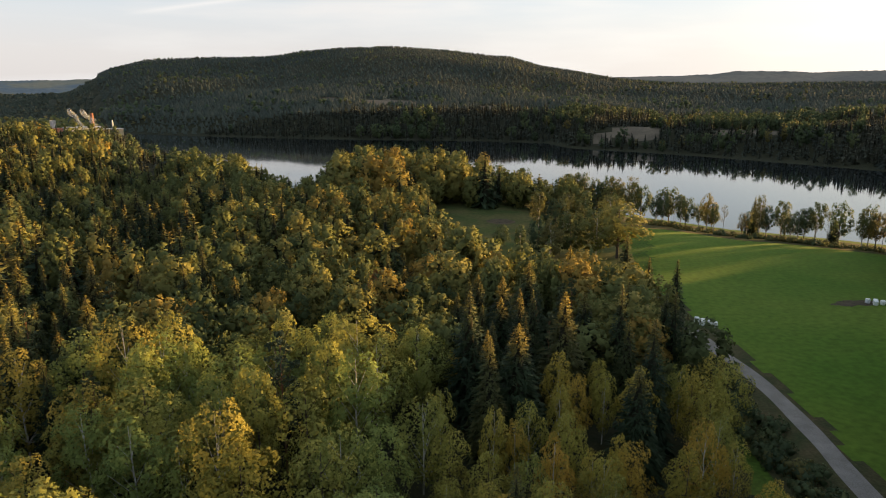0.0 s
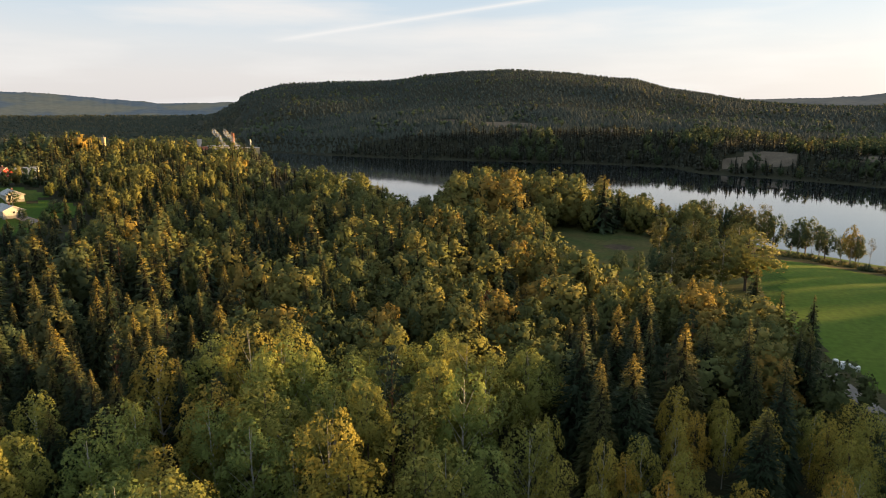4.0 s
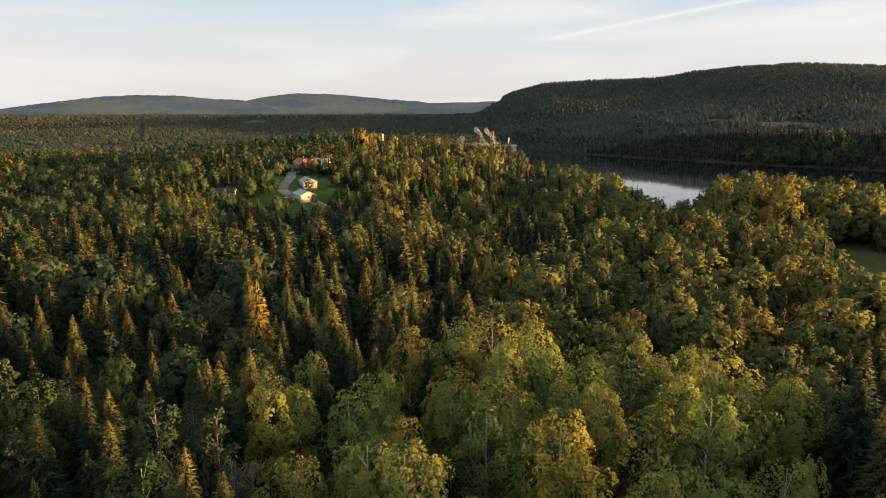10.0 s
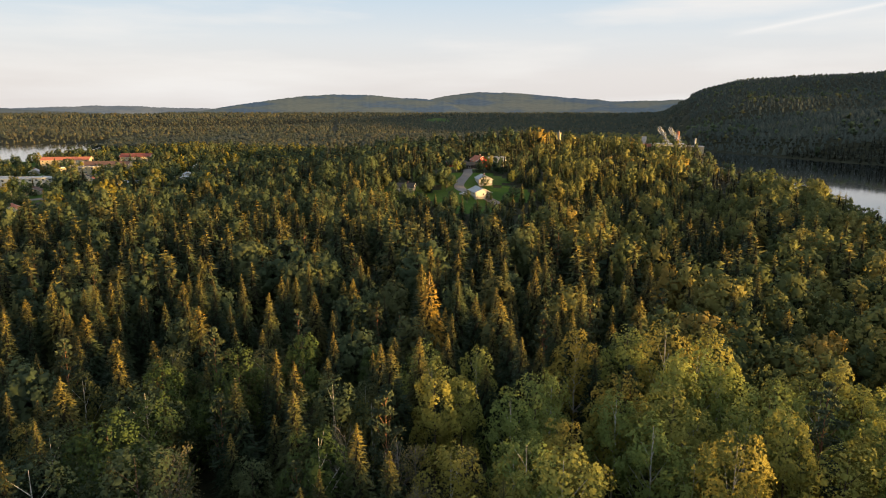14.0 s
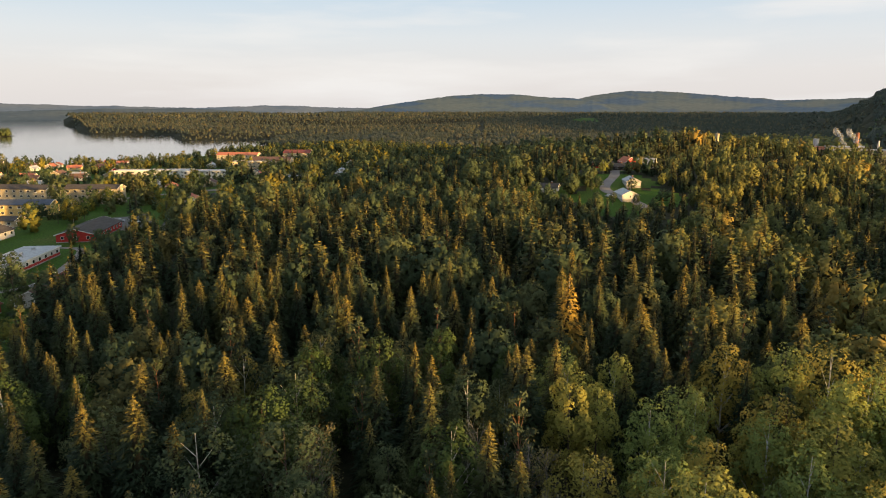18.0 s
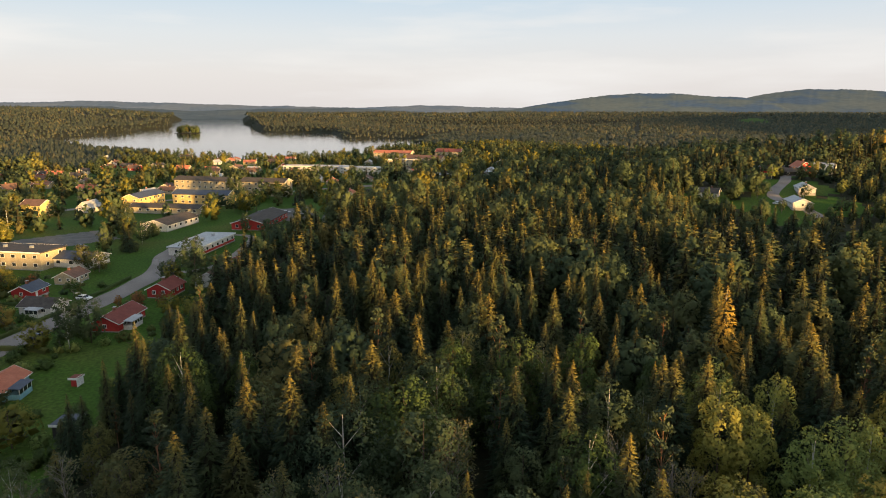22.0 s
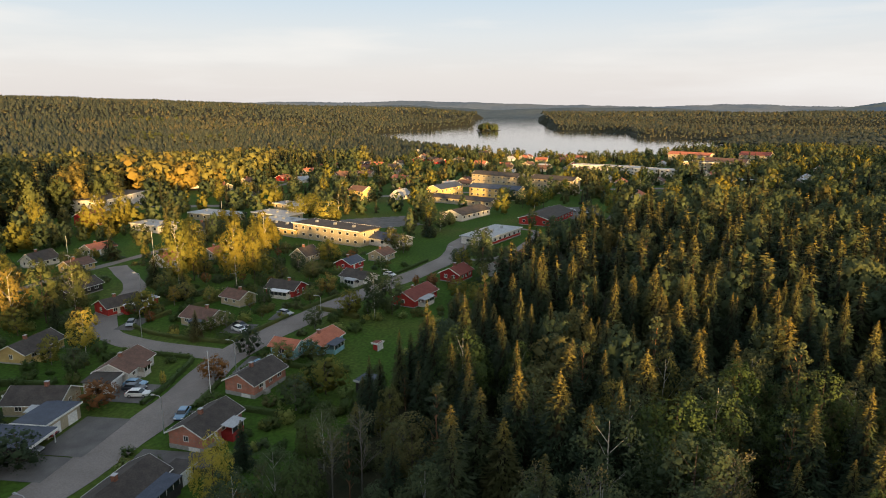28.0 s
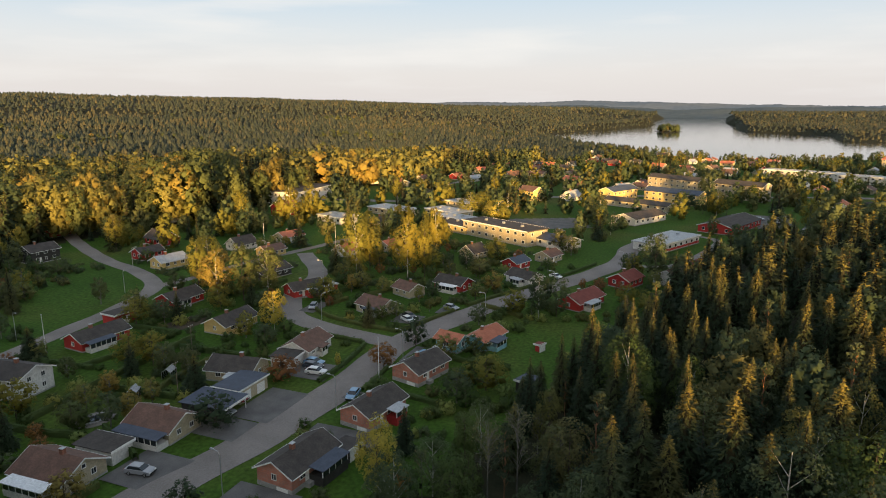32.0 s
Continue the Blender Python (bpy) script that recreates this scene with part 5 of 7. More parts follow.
def gable_roof(root, L, W, eave, rise, mat, over=0.55, x0=0.0, y0=0.0, trim=True):
    a, b = L / 2 + over, W / 2 + over
    drop = rise * over / (W / 2)
    t = 0.16
    for s in (1, -1):
        v = []
        for x in (-a, a):
            v += [(x + x0, y0, eave + rise + t), (x + x0, y0 + s * b, eave - drop + t), (x + x0, y0 + s * b, eave - drop), (x + x0, y0, eave + rise)]
        part("roof_slope", v, [(0, 1, 2, 3), (7, 6, 5, 4), (0, 4, 5, 1), (1, 5, 6, 2), (2, 6, 7, 3), (3, 7, 4, 0)], mat, root)
    if trim:
        for x in (-a - 0.04, a):
            v = []
            for xx in (x, x + 0.04):
                v += [(xx + x0, y0 - b, eave - drop - 0.08), (xx + x0, y0, eave + rise - 0.06), (xx + x0, y0 + b, eave - drop - 0.08), (xx + x0, y0 + b, eave - drop + t + 0.04), (xx + x0, y0, eave + rise + t + 0.04), (xx + x0, y0 - b, eave - drop + t + 0.04)]
            part("bargeboard", v, [(0, 1, 4, 5), (1, 2, 3, 4), (11, 10, 7, 6), (10, 9, 8, 7), (0, 6, 7, 1), (1, 7, 8, 2), (2, 8, 9, 3), (3, 9, 10, 4), (4, 10, 11, 5), (5, 11, 6, 0)], M_TRIM, root, "white bargeboard")


def body(root, L, W, z0, eave, rise, mat, x0=0.0, y0=0.0, name="wall"):
    a, b = L / 2, W / 2
    v = []
    for x in (-a, a):
        v += [(x + x0, y0 - b, z0), (x + x0, y0 + b, z0), (x + x0, y0 + b, eave), (x + x0, y0, eave + rise), (x + x0, y0 - b, eave)]
    return part(name, v, [(4, 3, 2, 1, 0), (5, 6, 7, 8, 9), (0, 1, 6, 5), (1, 2, 7, 6), (2, 3, 8, 7), (3, 4, 9, 8), (4, 0, 5, 9)], mat, root)


PLOTS = []


def villa(x, y, L, W, rot, wall, roof, storeys=1, rise=None, base=0.35, windows=(3, 2), chimney=True, porch=None, label="", garage=False, near=False):
    """A house with a pitched roof; its ridge runs along its own x."""
    root = new("house")
    PLOTS.append((x, y, max(L, W) * 0.62))
    root.matrix_world = pose(x, y, height1(x, y), 0, 0, rot) @ Matrix.Scale(0.87 if near else 1.0, 4)
    if math.hypot(x, y) > 300:
        windows = (2, 1)
    wm, wn_ = WALL[wall]
    rm, rn = ROOF[roof]
    tagged(root, label or f"{wn_} {'two-storey ' if storeys > 1 else ''}house with a {rn} roof", "house", "villas of the town")
    eave = base + 2.3 * storeys + 0.1
    rise = W * 0.25 if rise is None else rise
    part("foundation", *box(-L / 2 - 0.04, L / 2 + 0.04, -W / 2 - 0.04, W / 2 + 0.04, -1.2, base), M_BASE, root)
    body(root, L, W, base, eave, rise, wm)
    gable_roof(root, L, W, eave, rise, rm)
    for k in range(storeys):
        z = base + 1.45 + 2.5 * k
        for side in "ns":
            for i in range(windows[0]):
                window(root, side, (i + 0.5) / windows[0] * L * 0.86 - L * 0.43, z, 1.5 if (i + k) % 2 == 0 else 1.1, 1.2, L / 2, W / 2)
        for side in "ew":
            for i in range(windows[1]):
                window(root, side, (i + 0.5) / windows[1] * W * 0.8 - W * 0.4, z, 1.1, 1.2, L / 2, W / 2)
    if rise > 2.2:
        for side in "ew":
            window(root, side, 0.0, eave + rise * 0.38, 0.9, 0.9, L / 2, W / 2)
    if near or storeys > 1:
        part("door", *box(L * 0.16, L * 0.16 + 0.95, W / 2 - 0.02, W / 2 + 0.07, base, base + 2.05), M_TRIM, root, "white front door")
        part("step", *box(L * 0.16 - 0.3, L * 0.16 + 1.25, W / 2 + 0.1, W / 2 + 1.1, -0.3, base - 0.08), M_BASE, root)
        for s in (1, -1):
            part("gutter", *box(-L / 2 - 0.4, L / 2 + 0.4, s * (W / 2 + 0.62) - 0.06, s * (W / 2 + 0.62) + 0.06, eave - 0.28, eave - 0.16), M_TRIM, root)
    if garage:
        part("garage_door", *box(L / 2 + 0.05, L / 2 + 0.1, W * 0.06, W * 0.06 + 2.4, -0.6, base - 0.1), M_TRIM, root, "white garage door in the basement wall")
    if chimney:
        ch = part("chimney", *box(L * 0.12 - 0.4, L * 0.12 + 0.4, -0.35, 0.35, eave + rise * 0.6, eave + rise + 1.0), M_CHIM, root, "brick chimney")
        part("cap", *box(L * 0.12 - 0.46, L * 0.12 + 0.46, -0.41, 0.41, eave + rise + 1.01, eave + rise + 1.1), M_METAL, ch)
    if porch:
        side, at, pl_, pw, proof, pwall = porch
        s = {"n": 1, "s": -1}[side]
        y0, y1 = s * W / 2, s * (W / 2 + pw)
        lo, hi = min(y0, y1), max(y0, y1)
        part("porch_wall", *boxes((at - pl_ / 2, at + pl_ / 2, lo + (0.01 if s > 0 else 0), hi - (0 if s > 0 else 0.01), -0.4, base + 0.85)), WALL[pwall][0], root)
        for i in range(int(pl_ / 1.5) + 1):
            px = at - pl_ / 2 + 0.06 + i * (pl_ - 0.12) / int(pl_ / 1.5)
            part("post", *box(px - 0.06, px + 0.06, y1 - s * 0.06 - 0.06, y1 - s * 0.06 + 0.06, base + 0.85, base + 2.12), M_TRIM, root)
        for i in range(int(pl_ / 1.5)):
            px = at - pl_ / 2 + 0.12 + i * (pl_ - 0.12) / int(pl_ / 1.5)
            part("pane", *box(px + 0.02, px + (pl_ - 0.12) / int(pl_ / 1.5) - 0.14, y1 - s * 0.06 - 0.015, y1 - s * 0.06 + 0.015, base + 0.86, base + 2.1), M_GLASS, root)
        zi, zo = eave - 0.06, base + 2.12
        v = [(at - pl_ / 2 - 0.3, y0, zi), (at + pl_ / 2 + 0.3, y0, zi), (at + pl_ / 2 + 0.3, y1 + s * 0.35, zo), (at - pl_ / 2 - 0.3, y1 + s * 0.35, zo)]
        v += [(a, b, c + 0.12) for a, b, c in v]
        part("porch_roof", v, [(0, 1, 2, 3), (7, 6, 5, 4), (0, 4, 5, 1), (1, 5, 6, 2), (2, 6, 7, 3), (3, 7, 4, 0)], ROOF[proof][0], root)
    return root


def block(x, y, L, W, rot, wall, roof, storeys=1, name="building", label="", pitched=0.0, tall=2.9, per=4.2, band=None):
    """A larger building: flat or low roof, windows in rows."""
    root = new(name)
    PLOTS.append((x, y, max(L, W) * 0.6))
    root.matrix_world = pose(x, y, height1(x, y), 0, 0, rot)
    tagged(root, label or f"{WALL[wall][1]} {name.replace('_', ' ')} with a {ROOF[roof][1]} roof", name.replace("_", " "), "larger buildings")
    eave = 0.3 + tall * storeys
    part("foundation", *box(-L / 2 - 0.05, L / 2 + 0.05, -W / 2 - 0.05, W / 2 + 0.05, -1.5, 0.3), M_BASE, root)
    if pitched:
        body(root, L, W, 0.3, eave, pitched, WALL[wall][0])
        gable_roof(root, L, W, eave, pitched, ROOF[roof][0])
    else:
        part("wall", *box(-L / 2, L / 2, -W / 2, W / 2, 0.3, eave), WALL[wall][0], root)
        part("roof", *box(-L / 2 - 0.5, L / 2 + 0.5, -W / 2 - 0.5, W / 2 + 0.5, eave, eave + 0.35), ROOF[roof][0], root)
        part("fascia", *boxes((-L / 2 - 0.54, L / 2 + 0.54, -W / 2 - 0.54, -W / 2 - 0.5, eave - 0.05, eave + 0.4), (-L / 2 - 0.54, L / 2 + 0.54, W / 2 + 0.5, W / 2 + 0.54, eave - 0.05, eave + 0.4)), M_TRIM, root)
        for i in range(3):
            u = (i - 1) * L * 0.28
            part("roof_vent", *box(u - 0.5, u + 0.5, -0.5, 0.5, eave + 0.35, eave + 1.2), M_METAL, root)
    if band:
        part("panel", *box(-L / 2 + 0.3, L / 2 - 0.3, W / 2 + 0.01, W / 2 + 0.06, 0.4, 1.3), WALL[band][0], root)
        part("panel", *box(-L / 2 + 0.3, L / 2 - 0.3, -W / 2 - 0.06, -W / 2 - 0.01, 0.4, 1.3), WALL[band][0], root)
    n = max(2, int(L / per))
    for k in range(storeys):
        for side in "ns":
            for i in range(n):
                window(root, side, (i + 0.5) / n * L - L / 2, 1.9 + tall * k, 1.7, 1.3, L / 2, W / 2)
        for side in "ew":
            for i in range(max(1, int(W / 5))):
                window(root, side, (i + 0.5) / max(1, int(W / 5)) * W - W / 2, 1.9 + tall * k, 1.3, 1.3, L / 2, W / 2)
    return root


# along the street
villa(-75.5, -54.5, 12.5, 7.6, -6, "brick", "dark", base=0.9, windows=(3, 1), porch=("n", -1.5, 7.0, 3.0, "blue", "black"), garage=True, near=True, label="red brick villa with dark roof and blue-black porch")
villa(-95.8, -52.5, 12.0, 7.6, -10, "brick", "dark", base=0.9, windows=(3, 1), porch=("n", -1.0, 3.6, 2.6, "grey", "red"), garage=True, near=True, label="red brick villa with dark roof and glazed porch")
villa(-116.0, -52.3, 11.5, 7.8, -15, "brick", "dark", base=0.9, windows=(3, 1), garage=True, near=True, label="red brick villa with dark roof above its basement garage")
villa(-138.5, -46.0, 11.0, 6.6, -13, "teal", "tile", windows=(3, 1), porch=("n", 1.0, 5.0, 2.6, "blue", "teal"), near=True, label="pale blue wooden house with a red tiled roof")
villa(-133.0, -52.0, 6.0, 4.6, 75, "teal", "tile", chimney=False, windows=(1, 1), label="small pale blue outbuilding with a red roof")
villa(-178.8, -31.0, 15.0, 8.0, -21, "red", "maroon", windows=(3, 1), porch=("n", 2.0, 6.0, 2.6, "grey", "white"), near=True)
villa(-60.5, -86.5, 11.5, 9.0, 92, "cream", "brown", windows=(3, 2), porch=("s", 0, 9.0, 2.4, "white", "white"), near=True, label="yellow villa with a brown roof and white porch roof")
villa(-77.8, -83.5, 11.0, 8.4, 90, "cream", "brown", windows=(3, 2), porch=("s", 0.0, 10.6, 2.8, "blue", "white"), near=True, label="cream villa with brown roof and glazed blue-roofed veranda")
villa(-102.0, -87.5, 11.5, 8.6, 98, "cream", "dark", windows=(2, 1), porch=("s", 3.0, 4.4, 3.0, "grey", "white"), near=True, label="cream gabled villa with a dark roof and porch")
villa(-118.8, -82.0, 12.0, 8.0, 4, "white", "brown", windows=(3, 1), porch=("n", 0.5, 3.0, 1.8, "brown", "white"), near=True, label="white villa with a brown roof on the corner")
villa(-126.0, -109.0, 13.0, 8.0, -3, "yellow", "dark", windows=(3, 1), porch=("n", 2.0, 4.0, 2.0, "dark", "yellow"), near=True)
villa(-105.5, -131.0, 14.0, 7.6, -6, "red", "dark", windows=(4, 1), porch=("n", 2.5, 7.5, 2.4, "blue", "white"), near=True, label="dark red long villa with white glazed veranda")
villa(-79.5, -123.0, 13.0, 9.0, 96, "white", "dark", storeys=2, windows=(4, 2), rise=1.8, porch=("s", -1.0, 5.0, 3.0, "blue", "white"), near=True)
villa(-137.0, -136.0, 12.5, 8.0, -4, "red", "dark", windows=(3, 2), porch=("n", 2.0, 3.0, 1.6, "dark", "white"), near=True)
villa(-158.5, -109.0, 11.5, 7.6, -28, "red", "dark", windows=(3, 1), porch=("n", -1, 4.5, 2.8, "white", "red"), near=True, label="dark red house with a white porch roof")
villa(-171.5, -131.0, 14.0, 8.0, -14, "black", "dark", windows=(4, 1), near=True)
villa(-151.5, -81.0, 10.5, 8.0, 72, "cream", "brown", windows=(3, 2), porch=("s", 2.0, 4.0, 2.4, "blue", "white"), near=True, label="cream gabled house with a brown roof on the corner")
villa(-169.5, -80.0, 8.5, 7.0, 66, "cream", "brown", windows=(2, 1), near=True)
villa(-180.5, -70.0, 11.0, 8.0, 76, "red", "dark", windows=(3, 2), porch=("s", 1.0, 6.5, 2.4, "white", "white"), near=True)
villa(-196.0, -52.0, 11.0, 8.0, 62, "white", "dark", windows=(3, 2), porch=("s", 1.0, 4.5, 2.4, "grey", "white"), near=True)
villa(-214.5, -60.0, 9.0, 7.0, -20, "red", "blue", windows=(2, 1), near=True)
villa(-224.0, -79.0, 9.0, 8.0, -20, "cream", "dark", storeys=1, rise=3.0, near=True)
villa(-229.0, -52.0, 9.0, 7.5, -20, "cream", "brown", near=True)
villa(-160.0, -223.0, 12.0, 9.0, -5, "black", "dark", storeys=2, windows=(3, 2), near=True)
villa(-203.5, -168.0, 11.0, 8.0, -10, "white", "dark", rise=3.0, near=True)
villa(-224.0, -160.0, 11.5, 8.0, -18, "cream", "tile", near=True)
villa(-209.0, -123.5, 10.0, 7.5, -12, "white", "tile", rise=2.8, near=True)
villa(-224.0, -113.0, 10.5, 8.0, -16, "cream", "tile", near=True)
villa(-198.0, -150.0, 10.0, 7.5, -15, "yellow", "brown", near=True)
villa(-170.0, -172.0, 10.0, 7.0, -12, "yellow", "grey")
villa(-178.0, -190.0, 9.0, 6.5, -10, "red", "dark")
villa(-96.0, -165.0, 11.0, 8.0, 96, "white", "dark", windows=(3, 2))
villa(-243.0, -242.0, 10.0, 8.0, -10, "white", "dark", storeys=2)
villa(-198.0, -262.0, 11.0, 8.0, -10, "red", "dark")
villa(-279.0, -201.0, 11.0, 9.0, -15, "red", "maroon", storeys=2)
villa(-214.0, -8.0, 12.0, 8.5, -22, "white", "brown")
villa(-226.0, -3.0, 11.0, 8.0, -22, "white", "maroon")
villa(-205.0, -22.0, 9.0, 7.0, -22, "red", "maroon")


def flat_shed(x, y, L, W, rot, wall, roof, h, label, name="garage", open_side=False):
    root = new(name)
    PLOTS.append((x, y, max(L, W) * 0.6))
    root.matrix_world = pose(x, y, height1(x, y), 0, 0, rot)
    tagged(root, label, name.replace("_", " "))
    if open_side:
        part("wall", *boxes((-L / 2, L / 2, -W / 2, -W / 2 + 0.12, -0.4, h - 0.26), (-L / 2, -L / 2 + 0.12, -W / 2 + 0.12, W / 2, -0.4, h - 0.26)), WALL[wall][0], root)
        for px in (-L / 2 + 0.2, 0, L / 2 - 0.2):
            part("post", *box(px - 0.07, px + 0.07, W / 2 - 0.2, W / 2 - 0.06, -0.4, h - 0.26), M_TRIM, root)
    else:
        part("wall", *box(-L / 2, L / 2, -W / 2, W / 2, -0.4, h - 0.26), WALL[wall][0], root)
        n = max(1, int(L / 3.4))
        for i in range(n):
            u = (i + 0.5) / n * L - L / 2
            part("garage_door", *box(u - 1.15, u + 1.15, W / 2 + 0.005, W / 2 + 0.06, 0, 2.0), M_TRIM, root, "white garage door")
    v = [(-L / 2 - 0.35, -W / 2 - 0.35, h - 0.25), (L / 2 + 0.35, -W / 2 - 0.35, h - 0.25), (L / 2 + 0.35, W / 2 + 0.35, h - 0.1), (-L / 2 - 0.35, W / 2 + 0.35, h - 0.1)]
    v += [(a, b, c + 0.14) for a, b, c in v]
    part("roof", v, [(3, 2, 1, 0), (4, 5, 6, 7), (0, 1, 5, 4), (1, 2, 6, 5), (2, 3, 7, 6), (3, 0, 4, 7)], ROOF[roof][0], root)
    part("fascia", *boxes((-L / 2 - 0.38, L / 2 + 0.38, W / 2 + 0.355, W / 2 + 0.4, h - 0.28, h + 0.06), (L / 2 + 0.355, L / 2 + 0.4, -W / 2 - 0.35, W / 2 + 0.35, h - 0.4, h + 0.04)), M_TRIM, root)
    return root


flat_shed(-68.0, -86.0, 7.5, 4.2, 92, "white", "dark", 2.6, "low white garage with a dark felt roof")
flat_shed(-87.0, -80.5, 9.4, 6.2, 92, "black", "blue", 2.7, "dark carport with a blue-black flat roof and white edge", "carport", True)
flat_shed(-95.0, -81.0, 8.4, 6.0, 0, "cream", "blue", 2.9, "cream double garage with a blue-black roof")
flat_shed(-110.8, -81.5, 5.4, 4.4, 95, "white", "dark", 2.6, "white garage with a flat black roof")
flat_shed(-103.0, -93.5, 3.0, 2.6, 10, "yellow", "dark", 2.5, "small yellow garden shed", "shed")
flat_shed(-119.0, -139.0, 6.0, 5.0, -6, "red", "dark", 2.8, "dark red garage beside the road")
flat_shed(-117.0, -30.0, 3.6, 3.0, -20, "black", "blue", 2.6, "dark garden shed with a blue roof", "shed")
flat_shed(-139.0, -33.0, 1.5, 1.4, -20, "red", "maroon", 1.9, "small red playhouse on the lawn", "playhouse")
flat_shed(-82.0, -50.0, 3.4, 3.0, -8, "black", "dark", 2.5, "dark tool shed behind the brick house", "shed")
flat_shed(-163.0, -104.0, 5.0, 4.0, -28, "red", "grey", 2.5, "dark red garage with a grey roof")

block(-262, -79, 38, 12, 62, "cream", "dark", 2, "school", "cream two-storey school with a flat dark roof")
block(-276, -105, 26, 14, 62, "yellow", "dark", 1, "school", "low yellow school wing with a flat roof")
block(-254, -54, 15, 10, 62, "white", "blue", 1, "school", "white school annex with a blue-black roof", 1.6)
block(-270, -14, 30, 12, -25, "white", "grey", 1, "school", "low white school with red panels and pale roof", band="red")
block(-321, 10, 34, 15, -22, "red", "dark", 1, "hall", "long dark red hall with a low dark roof", 2.2)
block(-334, -230, 42, 24, 4, "white", "dark", 2, "sports_hall", "large white hall with a dark flat roof", tall=3.4, per=7)
block(-272, -166, 18, 10, 70, "white", "grey", 1, "building", "low white building with a pale flat roof")
block(-305, -152, 26, 12, 70, "cream", "grey", 1, "building", "grey single-storey building with a flat roof")
block(-308, -122, 24, 11, 64, "cream", "grey", 1, "building", "low flat-roofed clinic building")
block(-290, -112, 20, 10, 64, "white", "grey", 1, "building", "low white flat-roofed building")
block(-340, -126, 20, 9, 60, "cream", "grey", 1, "building", "low cream flat-roofed shop")
block(-384, -99, 12, 9, 60, "yellow", "brown", 2, "building", "yellow two-storey house block", 2.4)
block(-400, -50, 26, 10, -25, "yellow", "blue", 2, "building", "yellow long house with a blue roof", 2.0)
block(-399, -18, 34, 10, 62, "yellow", "blue", 2, "building", "yellow long house with a blue roof", 2.0)
block(-372, -35, 40, 10, 62, "cream", "dark", 1, "building", "long low cream building with dark roof", 1.4)
block(-326, -30, 26, 12, -28, "white", "dark", 1, "building", "white hall with a dark low roof", 2.0)
block(-465, -20, 40, 11, 55, "cream", "dark", 3, "apartment_building", "cream three-storey apartment building with balconies", 2.0)
block(-428, 18, 30, 11, 60, "cream", "dark", 3, "apartment_building", "cream three-storey apartment building", 2.0)
block(-755, 178, 46, 14, 55, "cream", "tile", 3, "apartment_building", "long apartment building with a red roof", 2.5)
block(-592, 70, 60, 12, 66, "white", "grey", 2, "building", "long pale flat-roofed town building")
block(-560, 105, 34, 12, 66, "white", "grey", 2, "building", "pale flat-roofed town building")
block(-612, 156, 36, 12, 66, "cream", "dark", 3, "apartment_building", "cream apartment building with a flat dark roof")
block(-745, 243, 30, 20, 60, "cream", "maroon", 2, "building", "brown-roofed hall among trees", 3.0)
block(-665, 190, 40, 14, 55, "cream", "brown", 2, "building", "long cream building with a brown roof", 3.0)

# village on the wooded hill
villa(-258, 268, 15, 9, -30, "white", "grey", rise=2.0)
villa(-276, 290, 13, 8, -35, "white", "grey", rise=2.0)
villa(-340, 352, 12, 9, -20, "red", "tile", storeys=2, rise=3.2)
villa(-352, 340, 14, 8, 60, "red", "dark")
villa(-318, 322, 12, 8, 60, "black", "dark")
villa(-322, 352, 11, 8, 30, "white", "grey", storeys=2, rise=3.0)
villa(-297, 246, 10, 8, 40, "white", "dark")
villa(-197, 258, 8, 6, 30, "cream", "dark", rise=2.6)

# the town towards the lake
villa(-604, -211, 10, 8, -19, "white", "brown")
villa(-535, -183, 11, 8, -28, "cream", "tile")
villa(-477, -168, 10, 8, -26, "white", "grey")
villa(-602, -195, 10, 8, -34, "white", "tile")
villa(-620, -186, 12, 8, -12, "cream", "tile")
villa(-635, -163, 10, 8, 67, "red", "dark")
villa(-633, -154, 10, 8, 68, "red", "dark")
villa(-525, -129, 11, 8, 70, "cream", "brown")
villa(-522, -141, 12, 8, -19, "white", "brown")
villa(-592, -121, 12, 8, 64, "yellow", "dark")
villa(-659, -129, 11, 8, -27, "white", "dark")
villa(-720, -119, 13, 8, -21, "red", "brown")
villa(-721, -102, 12, 8, 64, "red", "dark")
villa(-544, -106, 12, 8, -19, "cream", "brown")
villa(-487, -94, 13, 8, 58, "cream", "tile")
villa(-445, -85, 13, 8, -34, "cream", "tile")
villa(-454, -54, 11, 8, -38, "white", "grey")
villa(-466, -43, 10, 8, 70, "cream", "brown")
villa(-854, -138, 13, 8, -27, "white", "grey")
villa(-823, -53, 13, 8, 78, "yellow", "dark")
villa(-645, -21, 11, 8, 66, "cream", "tile")
villa(-761, 1, 11, 8, -15, "white", "tile")
villa(-655, 1, 11, 8, -35, "cream", "brown")
villa(-705, 15, 12, 8, 75, "yellow", "tile")
villa(-636, 16, 12, 8, 58, "white", "grey")
villa(-683, 51, 11, 8, -27, "red", "brown")
villa(-747, 59, 10, 8, 69, "white", "tile")
villa(-760, -20, 12, 8, 67, "red", "brown")
villa(-821, 39, 10, 8, -43, "cream", "brown")
villa(-819, 53, 12, 8, 64, "cream", "tile")
villa(-716, 40, 12, 8, 62, "red", "brown")
villa(-570, -16, 11, 8, 72, "white", "grey")
villa(-589, 48, 12, 8, -41, "cream", "tile")
villa(-426, -241, 13, 8, 58, "white", "grey")
villa(-440, -256, 12, 8, 66, "white", "grey")
villa(-428, -232, 12, 8, -38, "white", "grey")
villa(-424, -205, 12, 8, 52, "cream", "tile")
villa(-466, -206, 11, 8, -14, "cream", "brown")
villa(-623, -308, 12, 8, 73, "black", "dark")
villa(-627, -265, 13, 8, 55, "cream", "brown")
villa(-586, -241, 11, 8, -15, "white", "grey")
